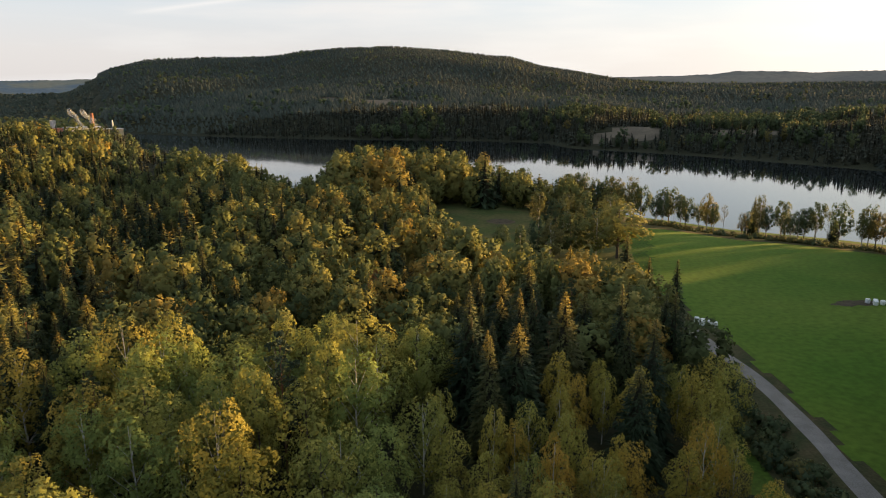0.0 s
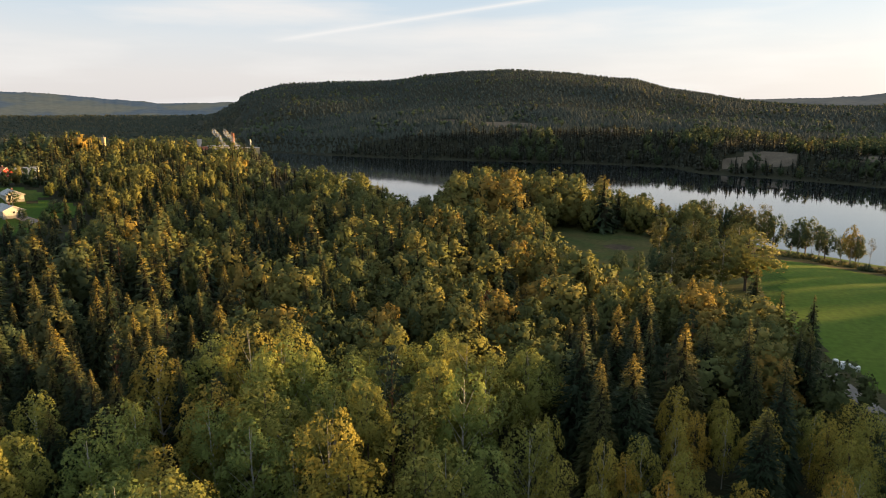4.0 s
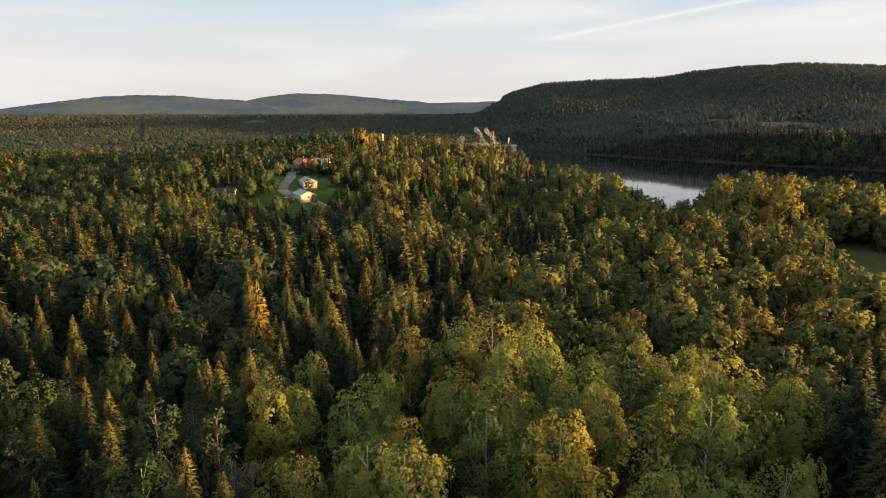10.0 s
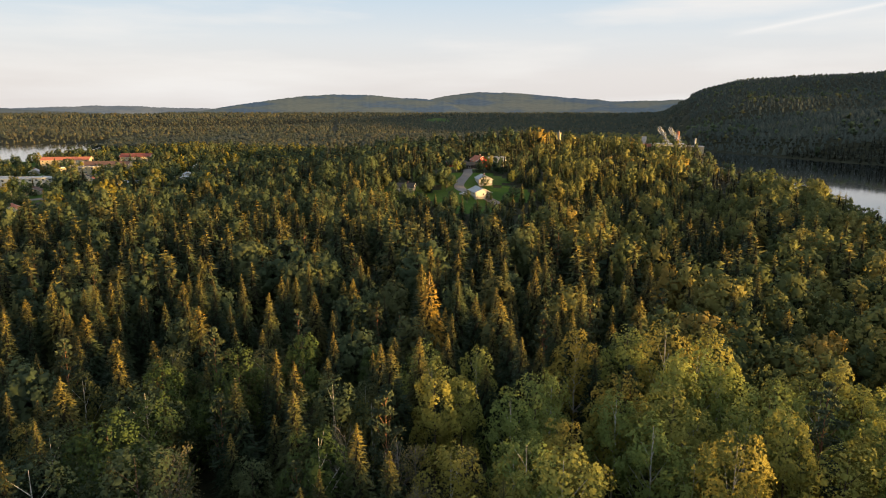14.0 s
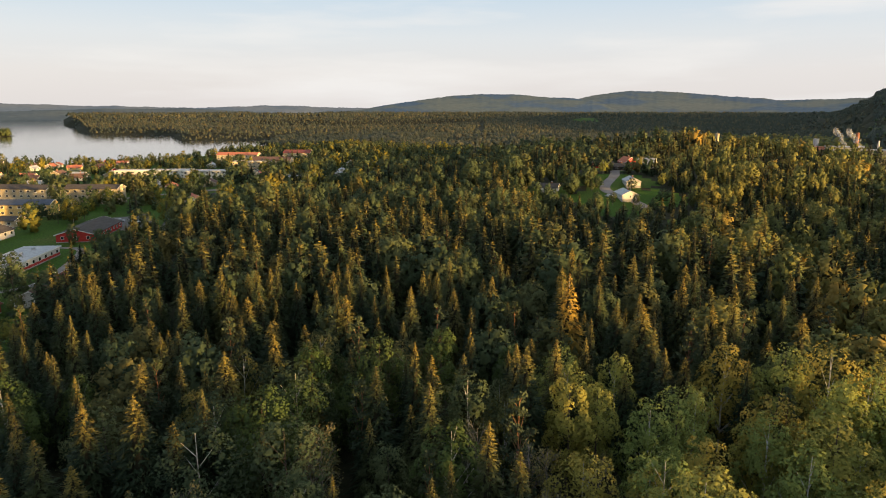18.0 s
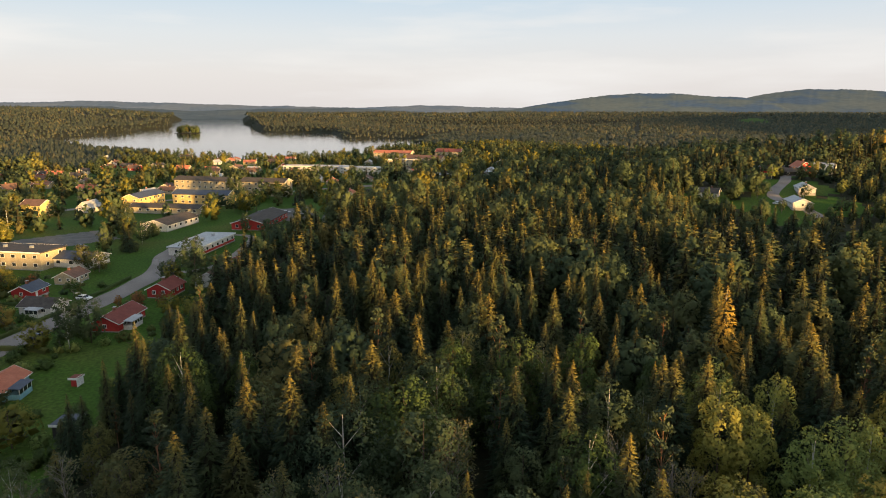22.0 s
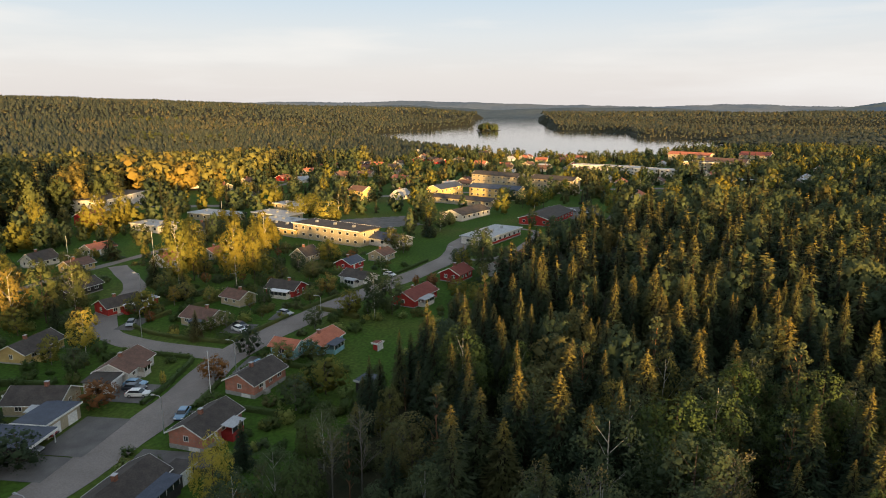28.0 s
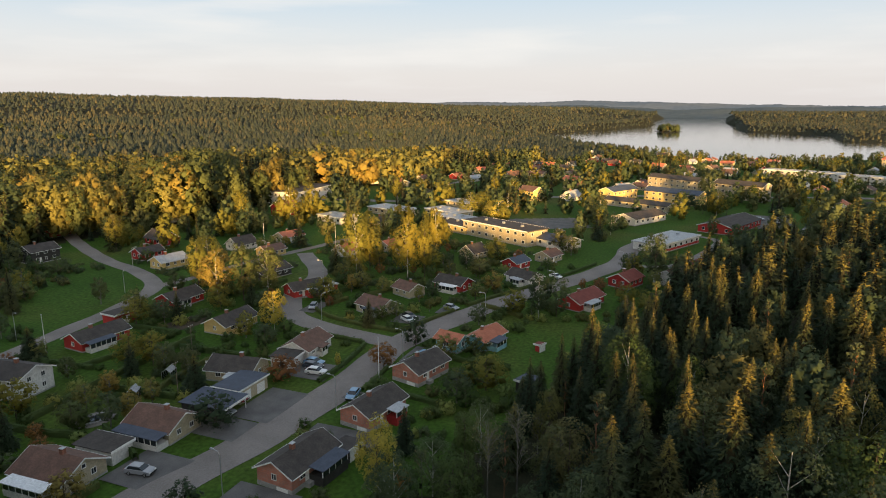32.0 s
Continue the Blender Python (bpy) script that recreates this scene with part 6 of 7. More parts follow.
villa(-488, -186, 10, 8, -27, "red", "tile")
villa(-270, -141, 11, 8, -23, "white", "dark")
villa(-496, 155, 13, 8, 53, "white", "grey")
villa(-503, 164, 12, 8, 59, "white", "dark")
villa(-498, 195, 12, 8, -25, "white", "grey")
villa(-489, 185, 13, 8, -37, "cream", "brown")
villa(-523, 208, 13, 8, -21, "white", "grey")
villa(-600, 248, 10, 8, -28, "white", "grey")
villa(-411, 67, 13, 8, -15, "white", "tile")
villa(-441, 97, 11, 8, -15, "red", "dark")
villa(-534, 142, 10, 8, -37, "white", "tile")
villa(-495, 95, 12, 8, -20, "cream", "brown")
villa(-481, 67, 11, 8, -12, "cream", "tile")
villa(-314, 43, 12, 8, -15, "white", "dark")
villa(-762, 234, 10, 8, -18, "cream", "tile")
villa(-870, 252, 13, 8, 65, "white", "brown")
villa(-585, 267, 13, 8, -13, "white", "dark")
villa(-558, 67, 11, 8, -15, "white", "grey")
villa(-321, 50, 12, 8, 57, "white", "dark")
villa(-412, 85, 12, 8, 77, "white", "dark")
villa(-450, 111, 11, 8, -27, "red", "dark")
villa(-486, -45, 11, 8, -18, "cream", "brown", rise=2.2)
villa(-626, -18, 13, 8, 60, "cream", "brown", rise=2.2)
villa(-715, -19, 10, 8, -34, "white", "grey", rise=2.2)
villa(-612, 15, 13, 8, 66, "white", "brown", rise=2.8)
villa(-647, 46, 10, 8, -26, "red", "brown", rise=3.2)
villa(-684, 134, 12, 8, -18, "white", "grey", rise=2.2)
villa(-556, 143, 10, 8, -18, "white", "dark", rise=2.2)
villa(-570, -141, 10, 8, 72, "white", "brown", rise=2.8)
villa(-404, -107, 12, 8, -26, "cream", "brown", rise=2.2)
villa(-391, -76, 12, 8, -18, "white", "grey", rise=3.2)
villa(-499, -144, 12, 8, -34, "cream", "brown", rise=3.2)
villa(-608, -140, 12, 8, 72, "cream", "tile", rise=2.8)
villa(-742, -4, 11, 8, -26, "cream", "tile", rise=2.2)
villa(-621, 39, 13, 8, -18, "cream", "grey", rise=2.2)
villa(-507, 58, 12, 8, -34, "white", "grey", rise=2.8)
villa(-584, 93, 12, 8, 66, "cream", "brown", rise=2.2)
villa(-647, -45, 13, 8, 60, "cream", "tile", rise=3.2)
villa(-686, -91, 12, 8, 60, "red", "brown", rise=2.8)
villa(-755, -118, 11, 8, -26, "white", "brown", rise=2.8)
villa(-707, -73, 12, 8, -34, "cream", "dark", rise=2.2)
villa(-596, -299, 10, 8, 66, "white", "dark", rise=2.8)
villa(-200, -205, 12, 8, 76, "red", "dark", rise=2.8)
villa(-243, -311, 12, 8, -8, "white", "dark", rise=2.2)


# ---- gardens, street trees and small things ----
ROADS = [(line(STREET), 5.2), (line([(-131, -66), (-133, -78), (-136, -92), (-143, -103), (-160, -113), (-180, -118), (-205, -140)]), 4.2), (line([(-70, -137), (-90, -142), (-106, -145), (-125, -148), (-147, -156), (-160, -176), (-170, -203), (-192, -245)]), 4.0), (line([(-147, -156), (-165, -152), (-186, -150), (-215, -143), (-240, -138)]), 3.0), (line([(-340, -260), (-346, -190), (-358, -155), (-394, -130), (-412, -68), (-430, -10), (-455, 60), (-470, 120)]), 6.0), (line([(-230, -27), (-236, -10), (-262, 0), (-290, 4), (-300, -14)]), 3.0)]
OPEN = ((-301, -76, 24), (-345, 25, 20), (-228, -32, 13), (-250, -38, 13), (-286, -26, 12), (-92, -73, 7), (-82, -75, 6), (-66, -75, 6), (-109, -73, 5), (-135, -37, 8), (-150, -30, 10), (-118, -160, 16), (-136, -168, 16), (-150, -183, 9), (-470, -190, 12), (-505, -180, 12))


def clear_of(x, y, extra=0.0):
    """Whether nothing built stands at a place."""
    for a, b, c in PLOTS:
        if math.hypot(x - a, y - b) < c + extra:
            return False
    for p, w in ROADS:
        if np.hypot(p[:, 0] - x, p[:, 1] - y).min() < w + extra:
            return False
    return True


def open_ground(x, y):
    return any(math.hypot(x - a, y - b) < c for a, b, c in OPEN)


# garden trees that stand out
GARDEN = [
    ("birch", -184.4, -87.3, 22, 0.74, M_YELLOW, "tall sunlit golden birch in a garden"), ("birch", -188.0, -83.0, 19, 0.74, M_YELLOW, "tall sunlit golden birch in a garden"),
    ("birch", -184.3, -106, 22, 0.74, M_YELLOW, "tall sunlit golden birch in a garden"), ("birch", -190.0, -104, 20, 0.74, M_YELLOW, "tall sunlit golden birch in a garden"),
    ("birch", -213.7, -89.8, 20, 0.74, M_YELLOW, "tall sunlit golden birch in a garden"), ("birch", -218, -94, 18, 0.74, M_YELLOW, "tall sunlit golden birch in a garden"),
    ("birch", -141.7, -126.6, 16, 1.1, M_MIXED, "broad willow-like tree behind the red house"), ("birch", -146, -121, 17, 1.1, M_MIXED, "broad willow-like tree behind the red house"), ("birch", -152, -117, 15, 1.0, M_MIXED, "broad willow-like tree behind the red house"),
    ("birch", -148, -139, 17, 0.9, M_YELLOW, "golden tree beside the red house"), ("birch", -156, -142, 16, 0.85, M_YELLOW, "golden tree beside the red house"),
    ("birch", -213.3, -14.0, 16, 1.2, None, "dense dark tree at the forest edge"), ("birch", -161.2, -38.9, 13, 1.15, None, "dense round tree beside the maroon roof"), ("birch", -165, -35, 11, 1.1, None, "dense round tree beside the maroon roof"),
    ("birch", -103.2, -77.6, 5.5, 1.5, M_AUTUMN, "rusty red rowan bush at the driveway"), ("birch", -117.0, -61.5, 5.5, 1.6, M_AUTUMN, "rusty bush beside the flagpole"),
    ("birch", -127.5, -97.0, 11, 1.0, M_LEMON, "yellowing weeping birch at the street corner"), ("spruce", -112.7, -170.7, 13, 1.0, None, "silvery grey spruce on the lawn"),
    ("birch", -182, -210, 14, 1.3, M_YELLOW, "golden yellow maple by the road"), ("birch", -82.0, -75.8, 6.5, 1.5, None, "round leafy tree beside the cream villa"),
    ("birch", -74.5, -40.5, 12.5, 0.9, M_LEMON, "yellow birch at the garden's end"), ("thin", -81.5, -22.1, 13, 1.1, None, "pale grey willow with thin leaves"), ("thin", -78.5, -25.5, 12, 1.1, None, "pale grey willow with thin leaves"),
    ("birch", -131.5, -60.5, 7, 0.9, None, "young birch at the street junction"), ("birch", -113.5, -70.5, 3.4, 0.7, M_LEMON, "small yellow cypress on the lawn"),
    ("birch", -117, -92, 6.0, 1.3, None, "apple tree in the garden"), ("birch", -121, -100.5, 7.0, 1.2, M_YELLOW, "yellowing tree beside the yellow house"),
    ("birch", -296, -92, 12, 1.8, M_LEMON, "broad golden tree at the school yard"), ("birch", -291, -88, 10, 1.6, M_YELLOW, "broad golden tree at the school yard"), ("birch", -312, -112, 13, 1.4, M_YELLOW, "broad golden tree at the school yard"), ("birch", -316, -106, 13, 1.4, M_YELLOW, "broad golden tree at the school yard"),
    ("birch", -246, -52, 9, 1.5, None, "round tree on the school lawn"), ("birch", -240, -46, 8, 1.5, None, "round tree on the school lawn"), ("birch", -300, -45, 14, 1.1, None, "dark tree beside the school lawn"), ("birch", -318, -48, 14, 1.1, None, "dark tree beside the school lawn"), ("birch", -286, -38, 10, 1.4, None, "dark tree beside the school lawn"),
    ("birch", -268, -178, 19, 1.0, M_YELLOW, "tall golden birch beside the white hall"), ("birch", -262, -186, 18, 1.0, M_YELLOW, "tall golden birch beside the white hall"), ("birch", -240, -196, 18, 0.74, M_YELLOW, "tall golden birch in a garden"), ("birch", -246, -204, 17, 0.74, M_YELLOW, "tall golden birch in a garden"),
    ("spruce", -290, -250, 20, 0.9, None, ""), ("spruce", -296, -255, 21, 0.9, None, ""), ("spruce", -310, -262, 20, 0.9, None, ""),
    ("birch", -128, -156, 8, 1.2, None, "bush tree by the road"), ("spruce", -129, -143, 7, 0.8, None, "small spruce at the roadside"),
    ("birch", -354, -158, 14, 1.0, M_YELLOW, "golden birch along the main road"), ("birch", -358, -176, 14, 1.0, M_YELLOW, "golden birch along the main road"), ("birch", -352, -140, 13, 1.0, M_YELLOW, "golden birch along the main road"), ("birch", -378, -120, 14, 1.1, M_YELLOW, "golden birch along the main road"), ("birch", -390, -112, 13, 1.1, M_YELLOW, "golden birch along the main road"),
]
for kind, x, y, h, wide, mat, lab in GARDEN:
    plant(kind, x, y, h, wide, lab, mat or (M_WOODS if kind == "birch" and ("dark" in lab or "dense" in lab or "round" in lab) else None))

# trees on the lake shore beyond the meadow
r = np.random.default_rng(77)
for i in range(58):
    a = -10.5 - i * 0.46 + r.normal() * 0.12
    dd = float(curve(np.array([a]), L1_NEAR)[0]) - 5 - r.uniform(0, 9)
    if i in (15, 16, 23, 29, 30, 36, 42, 47, 48):
        continue
    tall = r.uniform(16, 20) if i < 15 else r.uniform(9, 17)
    kind = "spruce" if i in (33, 45) else "thin" if i % 8 == 4 else "shore"
    plant(kind, -math.sin(radians(a)) * dd, math.cos(radians(a)) * dd, tall, r.uniform(0.7, 1.1), "" if kind != "thin" else "thin half-bare tree on the lake shore", M_MIXED if i % 6 == 1 else None)
for i in range(24):
    a = 5 - i * 0.7 + r.normal() * 0.2
    dd = float(curve(np.array([a]), ((-12, 332), (-5, 335), (0, 335), (6, 335)))[0]) - r.uniform(0, 14)
    plant("shore", -math.sin(radians(a)) * dd, math.cos(radians(a)) * dd, r.uniform(14, 19), r.uniform(0.7, 1.0), "slender leafy tree between clearing and lake", M_MIXED if i % 3 == 0 else None)
for x, y, h in ((20, 222, 9), (26, 216, 10), (31, 208, 14), (34, 203, 15), (58, 236, 13), (64, 248, 15), (55, 252, 16), (48, 248, 16), (42, 242, 15), (37, 250, 16), (68, 258, 14), (45, 216, 12)):
    plant("birch", x, y, h, r.uniform(0.9, 1.2), "leafy tree at the edge of the clearing", M_WOODS)
for x, y, h in ((-279, 262, 6), (-284, 270, 7), (-245, 262, 6), (-268, 282, 7), (-300, 282, 8), (-292, 270, 6), (-305, 262, 9), (-310, 300, 9), (-300, 312, 8), (-332, 318, 8), (-262, 300, 9), (-240, 276, 8), (-252, 252, 7), (-318, 340, 9)):
    plant("birch", x, y, h, 1.3, "round garden tree in the hill village")

# shrubs: low leafy mounds
SHRUB = []
for i in range(5):
    q = np.random.default_rng(700 + i)
    SHRUB.append(crown_mesh("shrub", leafy_crown(q, 1.6, 1.15, 14, 330, 0.2, 0.0, 0.7)[0], (M_HEDGE, M_WOODS, M_HEDGE, M_BIRCH, M_HEDGE)[i]))


def shrub(x, y, s, wide=1.0, label="round green garden shrub"):
    ob = new("shrub", SHRUB[int(abs(x * 7 + y * 3)) % 5])
    ob.matrix_world = pose(x, y, height1(x, y) - 0.1, 0, 0, (x * 37) % 360) @ Matrix.Diagonal((s * wide, s * wide, s, 1))
    return tagged(ob, label, "shrub", "garden shrubs")


r = np.random.default_rng(12)
garden = spread(84, 262, 4.7, 92, 150, seed=21)
garden = garden[~wooded(garden[:, 0], garden[:, 1])]
made, shrubs, low_growth = 0, 0, []
garden = garden[np.argsort(np.hypot(garden[:, 0], garden[:, 1]))]
for (x, y), u, w in zip(garden, r.uniform(size=len(garden)), r.uniform(size=len(garden))):
    if not clear_of(x, y, 1.2) or open_ground(x, y):
        continue
    d1 = math.hypot(x, y)
    if u < 0.21 and made < 250:
        made += 1
        kind = "birch" if w < 0.86 else "spruce"
        plant(kind, x, y, (3.2 + 5.0 * w) if d1 < 190 else 3.6 + 6 * w, 1.35, "small leafy garden tree" if kind == "birch" else "small garden spruce on a lawn", M_YELLOW if w > 0.72 and kind == "birch" else M_AUTUMN if w < 0.06 else M_HEDGE if w < 0.3 else M_MIXED if kind == "birch" and w < 0.5 else None)
    elif u < 0.84:
        if shrubs < 250:
            shrubs += 1
            shrub(x, y, 0.7 + 0.9 * w, 1.1)
        else:
            low_growth.append((x, y, 1.1 + 1.5 * w))
# tall trees between the blocks of the town
for i, (bx, by) in enumerate(((-465, -20), (-428, 18), (-612, 156), (-520, 40), (-390, -40), (-380, 0), (-350, 30), (-500, 90), (-560, 60), (-440, 80))):
    far = math.hypot(bx, by)
    for j in range(4):
        side, ahead = (j - 1.5) * 9 + 3 * r.normal(), 15 + 11 * r.uniform()
        x, y = bx - bx / far * ahead - by / far * side, by - by / far * ahead + bx / far * side
        if clear_of(x, y, 2.0) and not open_ground(x, y):
            plant("birch", x, y, 9.5 + 3.5 * r.uniform(), 1.2, "tall leafy garden tree beside town blocks", (M_WOODS, M_HEDGE, M_YELLOW, M_WOODS)[(i + j) % 4])
for x, y in ((-96, -46), (-99.5, -44), (-92, -43), (-89, -45), (-104, -43), (-84, -46), (-108, -44), (-86, -56.5), (-84, -60), (-88, -62), (-71, -48), (-100.5, -58)):
    shrub(x, y, 0.9, 1.2)

# roadside brush along the gravel road and the forest's foot
for i in range(120):
    y = 60 + i * 0.95
    x = curve(np.array([y]), ((60, 50), (90, 50), (120, 51.5), (145, 50), (170, 40)))[0] + r.normal() * 1.7
    low_growth.append((x, y, r.uniform(1.3, 2.9)))
for i in range(70):
    a = -17.5 - i * 0.27
    dd = float(curve(np.array([a]), L1_NEAR)[0]) - 14 - r.uniform(0, 8)
    low_growth.append((-math.sin(radians(a)) * dd, math.cos(radians(a)) * dd, r.uniform(1.2, 2.6)))
low_growth = np.array(low_growth)
bush = [scaled(leafy_crown(np.random.default_rng(720 + i), 1.6, 1.25, 12, 260, 0.24, 0.0, 0.7)[0], 1.6) for i in range(5)]
stand("brush", low_growth[:, :2], low_growth[:, 2], r.uniform(0, 1, len(low_growth)), bush, M_WOODS, "rough low brush and garden bushes", 63)

# the leafy town farther off
town = spread(255, 1000, 8.0, 57, 152, seed=22)
town = town[~wooded(town[:, 0], town[:, 1])]
ta, td = polar(town[:, 0], town[:, 1])
keep = (lake_depth(ta, td) < -3) & (r.uniform(size=len(town)) < np.where(ta < 78, 0.7, np.where(td > 430, 0.46, 0.52)))
town = town[keep]
ok = np.array([clear_of(x, y, 1.0) and not open_ground(x, y) for x, y in town])
town = town[ok]
ta, td = polar(town[:, 0], town[:, 1])
th = np.where(td > 560, r.uniform(4, 10, len(town)), r.uniform(4, 13.5, len(town)))
th = np.where(ta < 78, th * 1.2, th)
plots = np.array(PLOTS)
for i, (x, y) in enumerate(town):
    u = np.array([x, y]) / td[i]
    rel = plots[:, :2] - (x, y)
    s, off = rel @ u, np.abs(rel @ np.array([-u[1], u[0]]))
    hit = (s > 0) & (s < 75) & (off < plots[:, 2] * 0.8 + 1.5)
    if hit.any() and i % 3:
        th[i] = min(th[i], max(2.2, 1.8 + 54 / td[i] * s[hit].min()))
kinds = r.uniform(size=len(town))
tt = r.uniform(0, 1, len(town))
near_t = td < 310
for m, pats, mat, lab, core in ((near_t & (kinds < 0.5), mid_b, M_WOODS, "green garden trees of the town", 0), (near_t & (kinds >= 0.5) & (kinds < 0.8), mid_b, M_YELLOW, "yellowing garden trees of the town", 0), (near_t & (kinds >= 0.8), mid_s, M_SPRUCE, "garden spruces of the town", 56), (~near_t & (kinds < 0.68), low_b, M_WOODS, "green garden trees of the far town", 0), (~near_t & (kinds >= 0.68) & (kinds < 0.82), low_b, M_YELLOW, "yellowing garden trees of the far town", 0), (~near_t & (kinds >= 0.82), low_s, M_SPRUCE, "spruces of the far town", 32)):
    stand("garden_trees", town[m], th[m] * (1.12 if mat is not M_SPRUCE else 1.3), tt[m], pats, mat, lab, 61, core)


# hedges
def hedge(pts, h=0.95, w=0.8, mat=None):
    p = line(pts, 1.0)
    q = np.random.default_rng(int(abs(pts[0][0] * 10)))
    t = np.gradient(p, axis=0)
    t /= np.linalg.norm(t, axis=1)[:, None]
    s = np.stack([-t[:, 1], t[:, 0]], -1)
    z = height(p[:, 0], p[:, 1])
    prof = ((-0.5, -0.1), (-0.52, 0.7), (-0.3, 1.0), (0.3, 1.0), (0.52, 0.7), (0.5, -0.1))
    v = np.array([[*(p[i] + s[i] * a * w * q.uniform(0.8, 1.15)), z[i] + b * h * q.uniform(0.88, 1.1)] for i in range(len(p)) for a, b in prof])
    n = 6
    f = np.array([[i * n + j, i * n + j + 1, (i + 1) * n + j + 1, (i + 1) * n + j] for i in range(len(p) - 1) for j in range(n - 1)])
    k = q.integers(0, len(v), len(p) * 16)
    c = v[k] + q.normal(size=(len(k), 3)) * 0.14
    ob = new("hedge", mesh_of("hedge", *join([(v, f), cards(c, np.full(len(k), 0.26), q)]), [mat or M_HEDGE]))
    return tagged(ob, "clipped green garden hedge beside the street", "hedge", "garden hedges")


hedge([(-124, -71), (-128, -72.5), (-129, -80), (-130.5, -90)])
hedge([(-105, -70), (-112, -69.8), (-124, -71)])
hedge([(-138, -69), (-139.5, -80), (-142, -90), (-146, -97)])
hedge([(-138, -68.5), (-150, -64.5), (-160, -61.5)])
hedge([(-165, -60), (-180, -54), (-196, -46)])
hedge([(-200, -46), (-214, -40), (-228, -35)])
hedge([(-74, -93), (-70, -83), (-68.5, -80)], 1.4)
hedge([(-56, -79), (-61, -79.5)], 1.2)
hedge([(-86, -96), (-96, -98), (-108, -98.5)], 1.1)
hedge([(-92, -121), (-104, -119), (-116, -118)], 1.1)
hedge([(-110, -113), (-104, -107), (-96, -104)], 1.0)
hedge([(-105, -60), (-109, -60), (-118, -60.5)], 0.7)
hedge([(-122, -58), (-127, -57)], 1.0)
hedge([(-160, -92), (-168, -88), (-176, -84)], 1.1)
hedge([(-150, -96), (-158, -94)], 1.1)

# hedges and bushes along the plots' bounds
for pts, h in (([(-70, -108), (-86, -110), (-102, -111), (-116, -112)], 1.3), ([(-71, -94), (-69, -101), (-68, -110)], 1.2), ([(-88.5, -91), (-87.5, -100), (-87, -109)], 1.2), ([(-110.5, -92), (-110, -101), (-109.5, -110)], 1.3), ([(-93, -118), (-92, -128), (-91, -139)], 1.1), ([(-117, -117), (-116.5, -127), (-115.5, -138)], 1.2), ([(-85.5, -61.5), (-84.5, -53), (-83.5, -43)], 1.0), ([(-106.5, -60), (-105.5, -51), (-104, -42)], 1.0), ([(-128, -57), (-126, -47), (-124, -38)], 1.1), ([(-166, -56), (-163, -47), (-160, -43)], 1.2), ([(-160, -101), (-168, -98), (-178, -95)], 1.2), ([(-186, -78), (-188, -70), (-191, -60)], 1.2), ([(-205, -68), (-204, -58), (-203, -48)], 1.1), ([(-148, -126), (-158, -124), (-168, -122)], 1.2)):
    hedge(pts, h, 0.9)


# ---- vehicles ----
def prism(profile, y0, y1, tuck=0.0):
    """A side outline drawn across; tuck narrows the upper points."""
    zmax = max(z for _, z in profile)
    v = [(x, y0 + (tuck if z > 0.95 * zmax else 0), z) for x, z in profile] + [(x, y1 - (tuck if z > 0.95 * zmax else 0), z) for x, z in profile]
    n = len(profile)
    return v, [tuple(range(n)), tuple(range(2 * n - 1, n - 1, -1))] + [(i, i + n, (i + 1) % n + n, (i + 1) % n) for i in range(n)]


M_TYRE = rough_material("tyre_rubber", (0.02, 0.02, 0.02), (0.035, 0.035, 0.035), 3.0)
M_RIM = rough_material("alloy_rim", (0.4, 0.4, 0.41), (0.55, 0.55, 0.56), 3.0, 0.35, 0.5, 0, 6, 0.8)
M_LAMP = rough_material("lamp_glass", (0.6, 0.6, 0.58), (0.75, 0.75, 0.72), 3.0, 0.2, 0.5)
M_TAIL = rough_material("tail_light_red", (0.3, 0.02, 0.02), (0.4, 0.03, 0.03), 3.0, 0.3, 0.5)


def paint(name, c):
    m, n, l, b = material(name, 0.3, 0.5)
    g = noise_node(n, l, 1.5)
    q = ramp(n, [(0.3, tuple(0.88 * k for k in c)), (0.7, c)])
    l.new(g.outputs["Fac"], q.inputs["Fac"])
    l.new(q.outputs["Color"], b.inputs["Base Color"])
    b.inputs["Coat Weight"].default_value = 0.5
    return m


PAINT = {"white": paint("white_car_paint", (0.72, 0.72, 0.72)), "blue": paint("blue_car_paint", (0.16, 0.3, 0.45)), "grey": paint("grey_car_paint", (0.3, 0.31, 0.33)), "dark": paint("dark_car_paint", (0.03, 0.035, 0.05)), "red": paint("red_car_paint", (0.3, 0.03, 0.03))}


def ring(radius, x, z, y0, y1, n=12):
    v = [(x + radius * math.cos(i * 6.2832 / n), y, z + radius * math.sin(i * 6.2832 / n)) for y in (y0, y1) for i in range(n)]
    return v, [tuple(range(n)), tuple(range(2 * n - 1, n - 1, -1))] + [(i, i + n, (i + 1) % n + n, (i + 1) % n) for i in range(n)]


